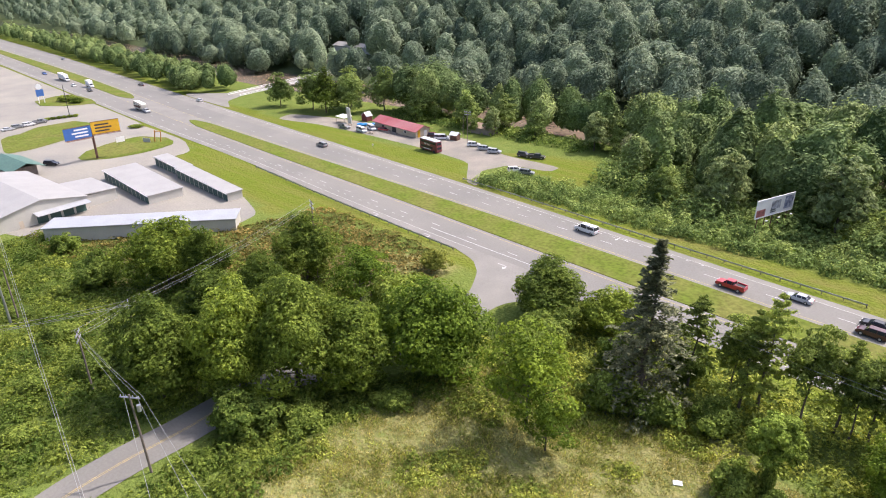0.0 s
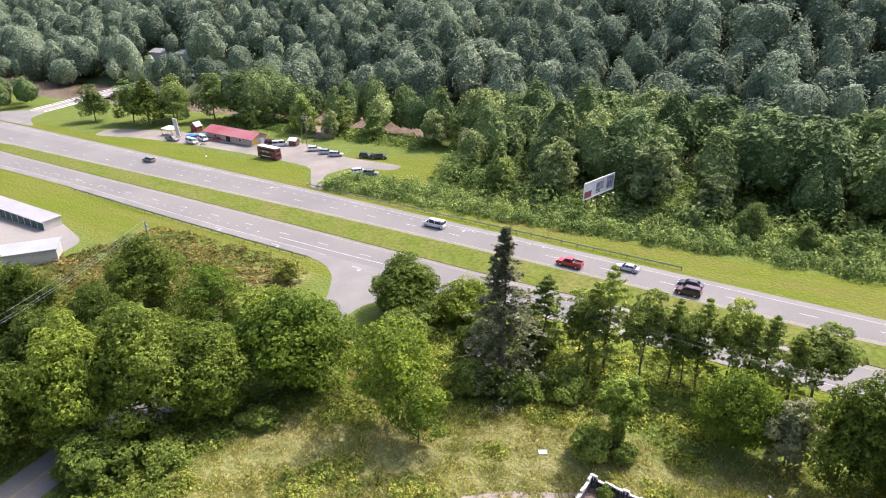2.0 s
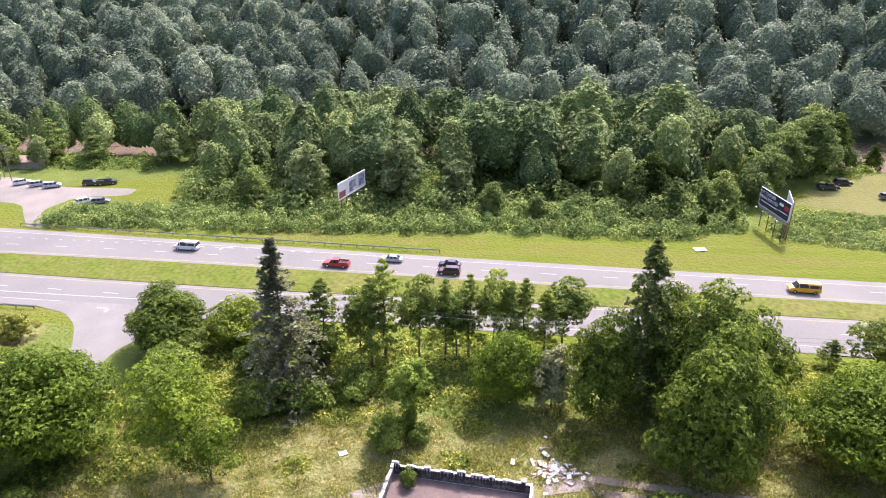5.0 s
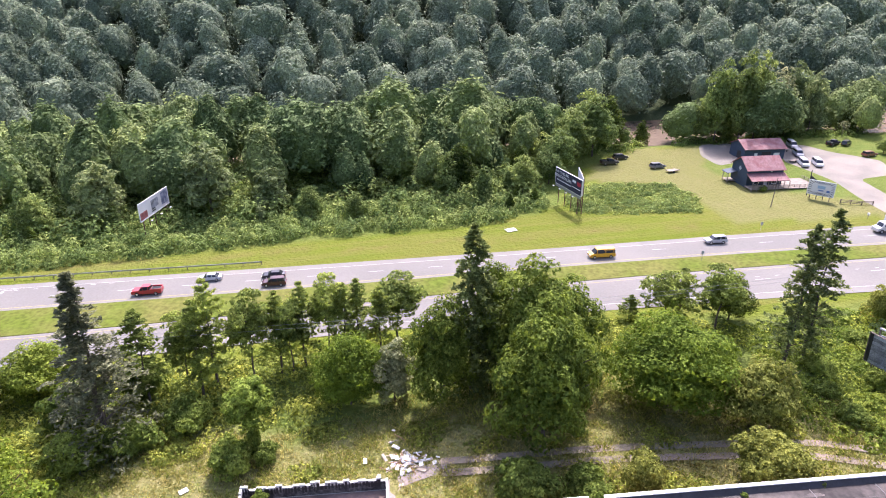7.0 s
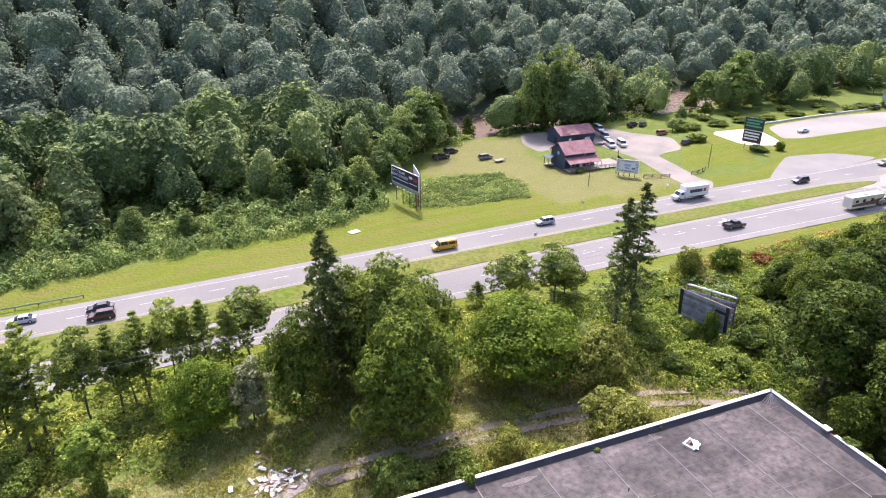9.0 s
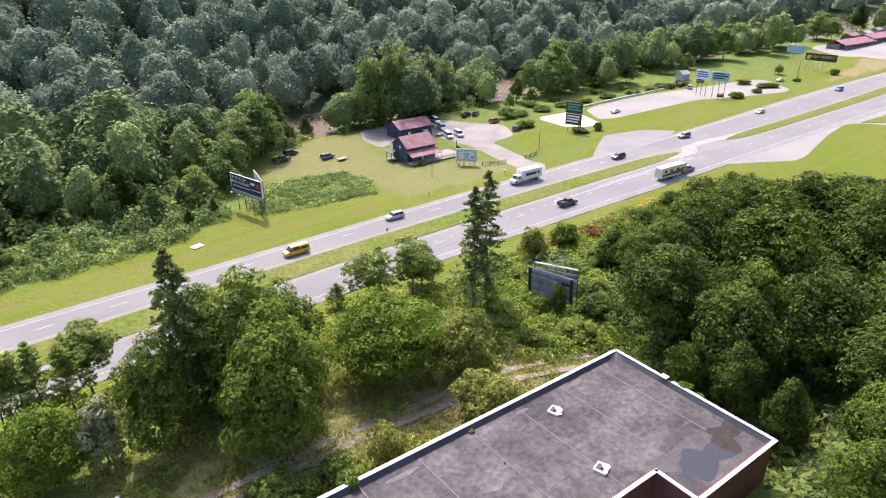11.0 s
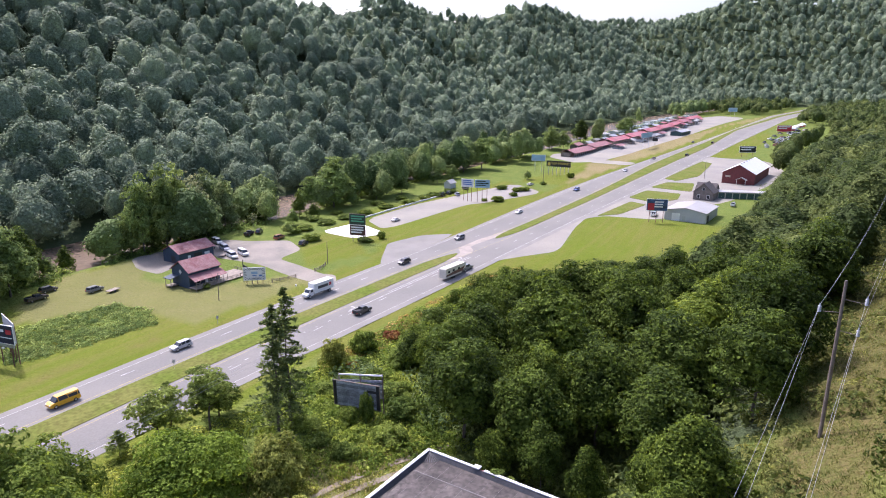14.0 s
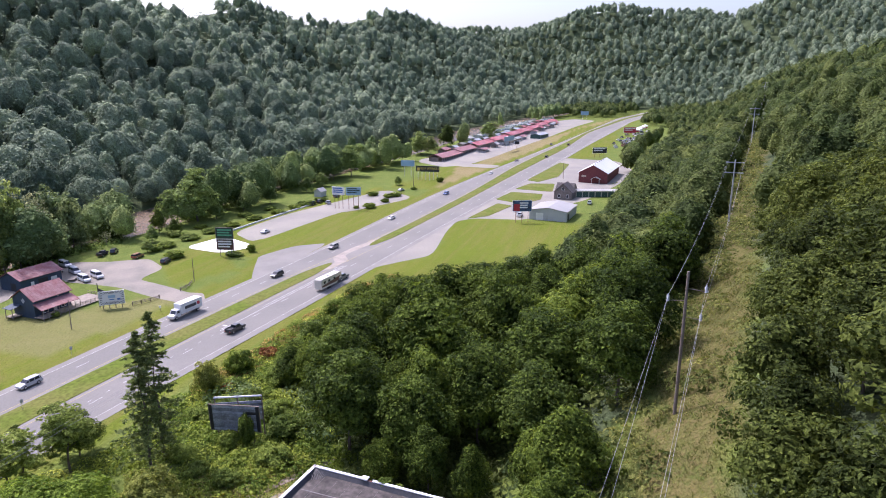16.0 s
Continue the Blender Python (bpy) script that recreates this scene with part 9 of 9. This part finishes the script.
# parked
PARK = (("van", "white", -189.4, 157.4, -10, "white passenger van parked by the long building"), ("van", "white", -189.0, 162.2, -20, "white passenger van parked by the long building"), ("sedan", "red", -183.5, 164.0, 10, "red car parked beside the vans"), ("pickup", "grey", -199.5, 157.2, 0, "old grey trailer truck by the leaning slab"),
        ("suv", "maroon", -162.0, 169.2, 40, "dark red car parked behind the bus"), ("van", "white", -157.0, 168.2, 40, "white passenger van parked behind the bus"), ("suv", "white", -141.6, 168.2, 40, "white car parked under the trees"), ("suv", "silver", -135.4, 166.8, 30, "silver car parked under the trees"), ("suv", "silver", -130.4, 165.8, 25, "silver car parked under the trees"),
        ("suv", "black", -120.0, 168.6, 10, "black car parked in deep shade"), ("pickup", "black", -115.6, 169.4, 20, "black pickup truck parked in deep shade"), ("suv", "white", -112.2, 153.2, 50, "white car parked by the hedge"), ("suv", "grey", -107.8, 153.2, 20, "dark grey car parked by the hedge"),
        ("van", "white", 155.6, 176.0, 250, "white passenger van parked by the house"), ("van", "white", 150.6, 167.0, 246, "white passenger van parked by the house"), ("van", "white", 144.8, 157.4, 247, "white passenger van parked by the house"), ("van", "white", 148.8, 156.4, 247, "white passenger van parked by the house"),
        ("pickup", "black", 170.0, 174.4, 20, "black pickup truck by the trees"), ("suv", "black", 174.0, 173.2, 30, "black car by the trees"), ("suv", "rust", 171.0, 160.4, 5, "rusty red off-road car on the grass"), ("suv", "black", 168.6, 146.9, 15, "black car on the lawn"), ("suv", "grey", 101.7, 166.4, 5, "dark grey car parked on the lawn"), ("pickup", "black", 89.6, 173.6, 0, "black pickup truck under the trees"), ("suv", "black", 95.4, 178.0, 0, "black car under the trees"),
        ("sedan", "white", 215.2, 137.2, 0, "white car in the car park"), ("pickup", "black", 272.3, 146.0, 10, "black pickup truck in the car park"), ("suv", "black", 278.0, 145.2, 10, "black car in the car park"), ("suv", "silver", 276.6, 139.8, 40, "silver car in the car park"), ("suv", "grey", 294.0, 143.6, 0, "dark grey car in the car park"), ("sedan", "white", 320.6, 117.8, -10, "white car in the car park"),
        ("suv", "black", -234.0, 61.4, 40, "black car by the green-roofed building"), ("sedan", "silver", -304, 67.5, 95, "silver car parked in the row"), ("suv", "grey", -305.8, 71.6, 95, "grey car parked in the row"), ("suv", "white", -306.8, 76.0, 95, "white car parked in the row"), ("pickup", "grey", -309, 81.0, 95, "grey pickup truck parked in the row"),
        ("pickup", "white", 273.4, 44.4, 0, "white pickup truck beside the warehouse"), ("suv", "white", 281.6, 46.4, 0, "white car beside the warehouse"), ("pickup", "white", 310.3, 16.5, 0, "white pickup truck behind the warehouse"),
        ("suv", "silver", 560, 108, -6, "silver car before the market"), ("sedan", "white", 600, 101, -6, "white car before the market"), ("van", "white", 737, 130, 0, "white van behind the market"), ("van", "white", 770, 127, 0, "white van behind the market"), ("van", "white", 818, 122, 0, "white van behind the market"))
for style, colour, x, y, turn, label in PARK:
    car(style, colour, x, y, turn, label)
rr = np.random.default_rng(31)
for i in range(26):
    x, y = 590 + rr.uniform(0, 150), 10 - rr.uniform(0, 16)
    y = float(near_outer(x)) - 18 - rr.uniform(0, 18)
    car(("suv", "pickup", "sedan", "van")[i % 4], ("black", "grey", "white", "silver", "white", "black")[i % 6], x, y, rr.uniform(0, 180), "vehicle parked in the crowded far yard")
for x, y, tn in ((149.8, 172.2, 20), (144.6, 161.6, 30), (104.0, 161.8, 10)):
    tr = thing("flat_trailer", "low dark flatbed trailer parked on its wheels", "trailer", x, y, GRADE * x + 0.05, tn)
    part("bed", Shape().box(-1.8, 1.8, -0.9, 0.9, 0.5, 0.62), DECK, tr)
    part("drawbar", Shape().rod((1.8, 0, 0.5), (3.0, 0, 0.45), 0.05, 0.05, 6), BLACKP, tr)
    for sgn in (-1, 1):
        part("wheel", Shape().wheel(-0.2, sgn * 1.0, 0.3, 0.3, 0.2), RUBBER, tr)
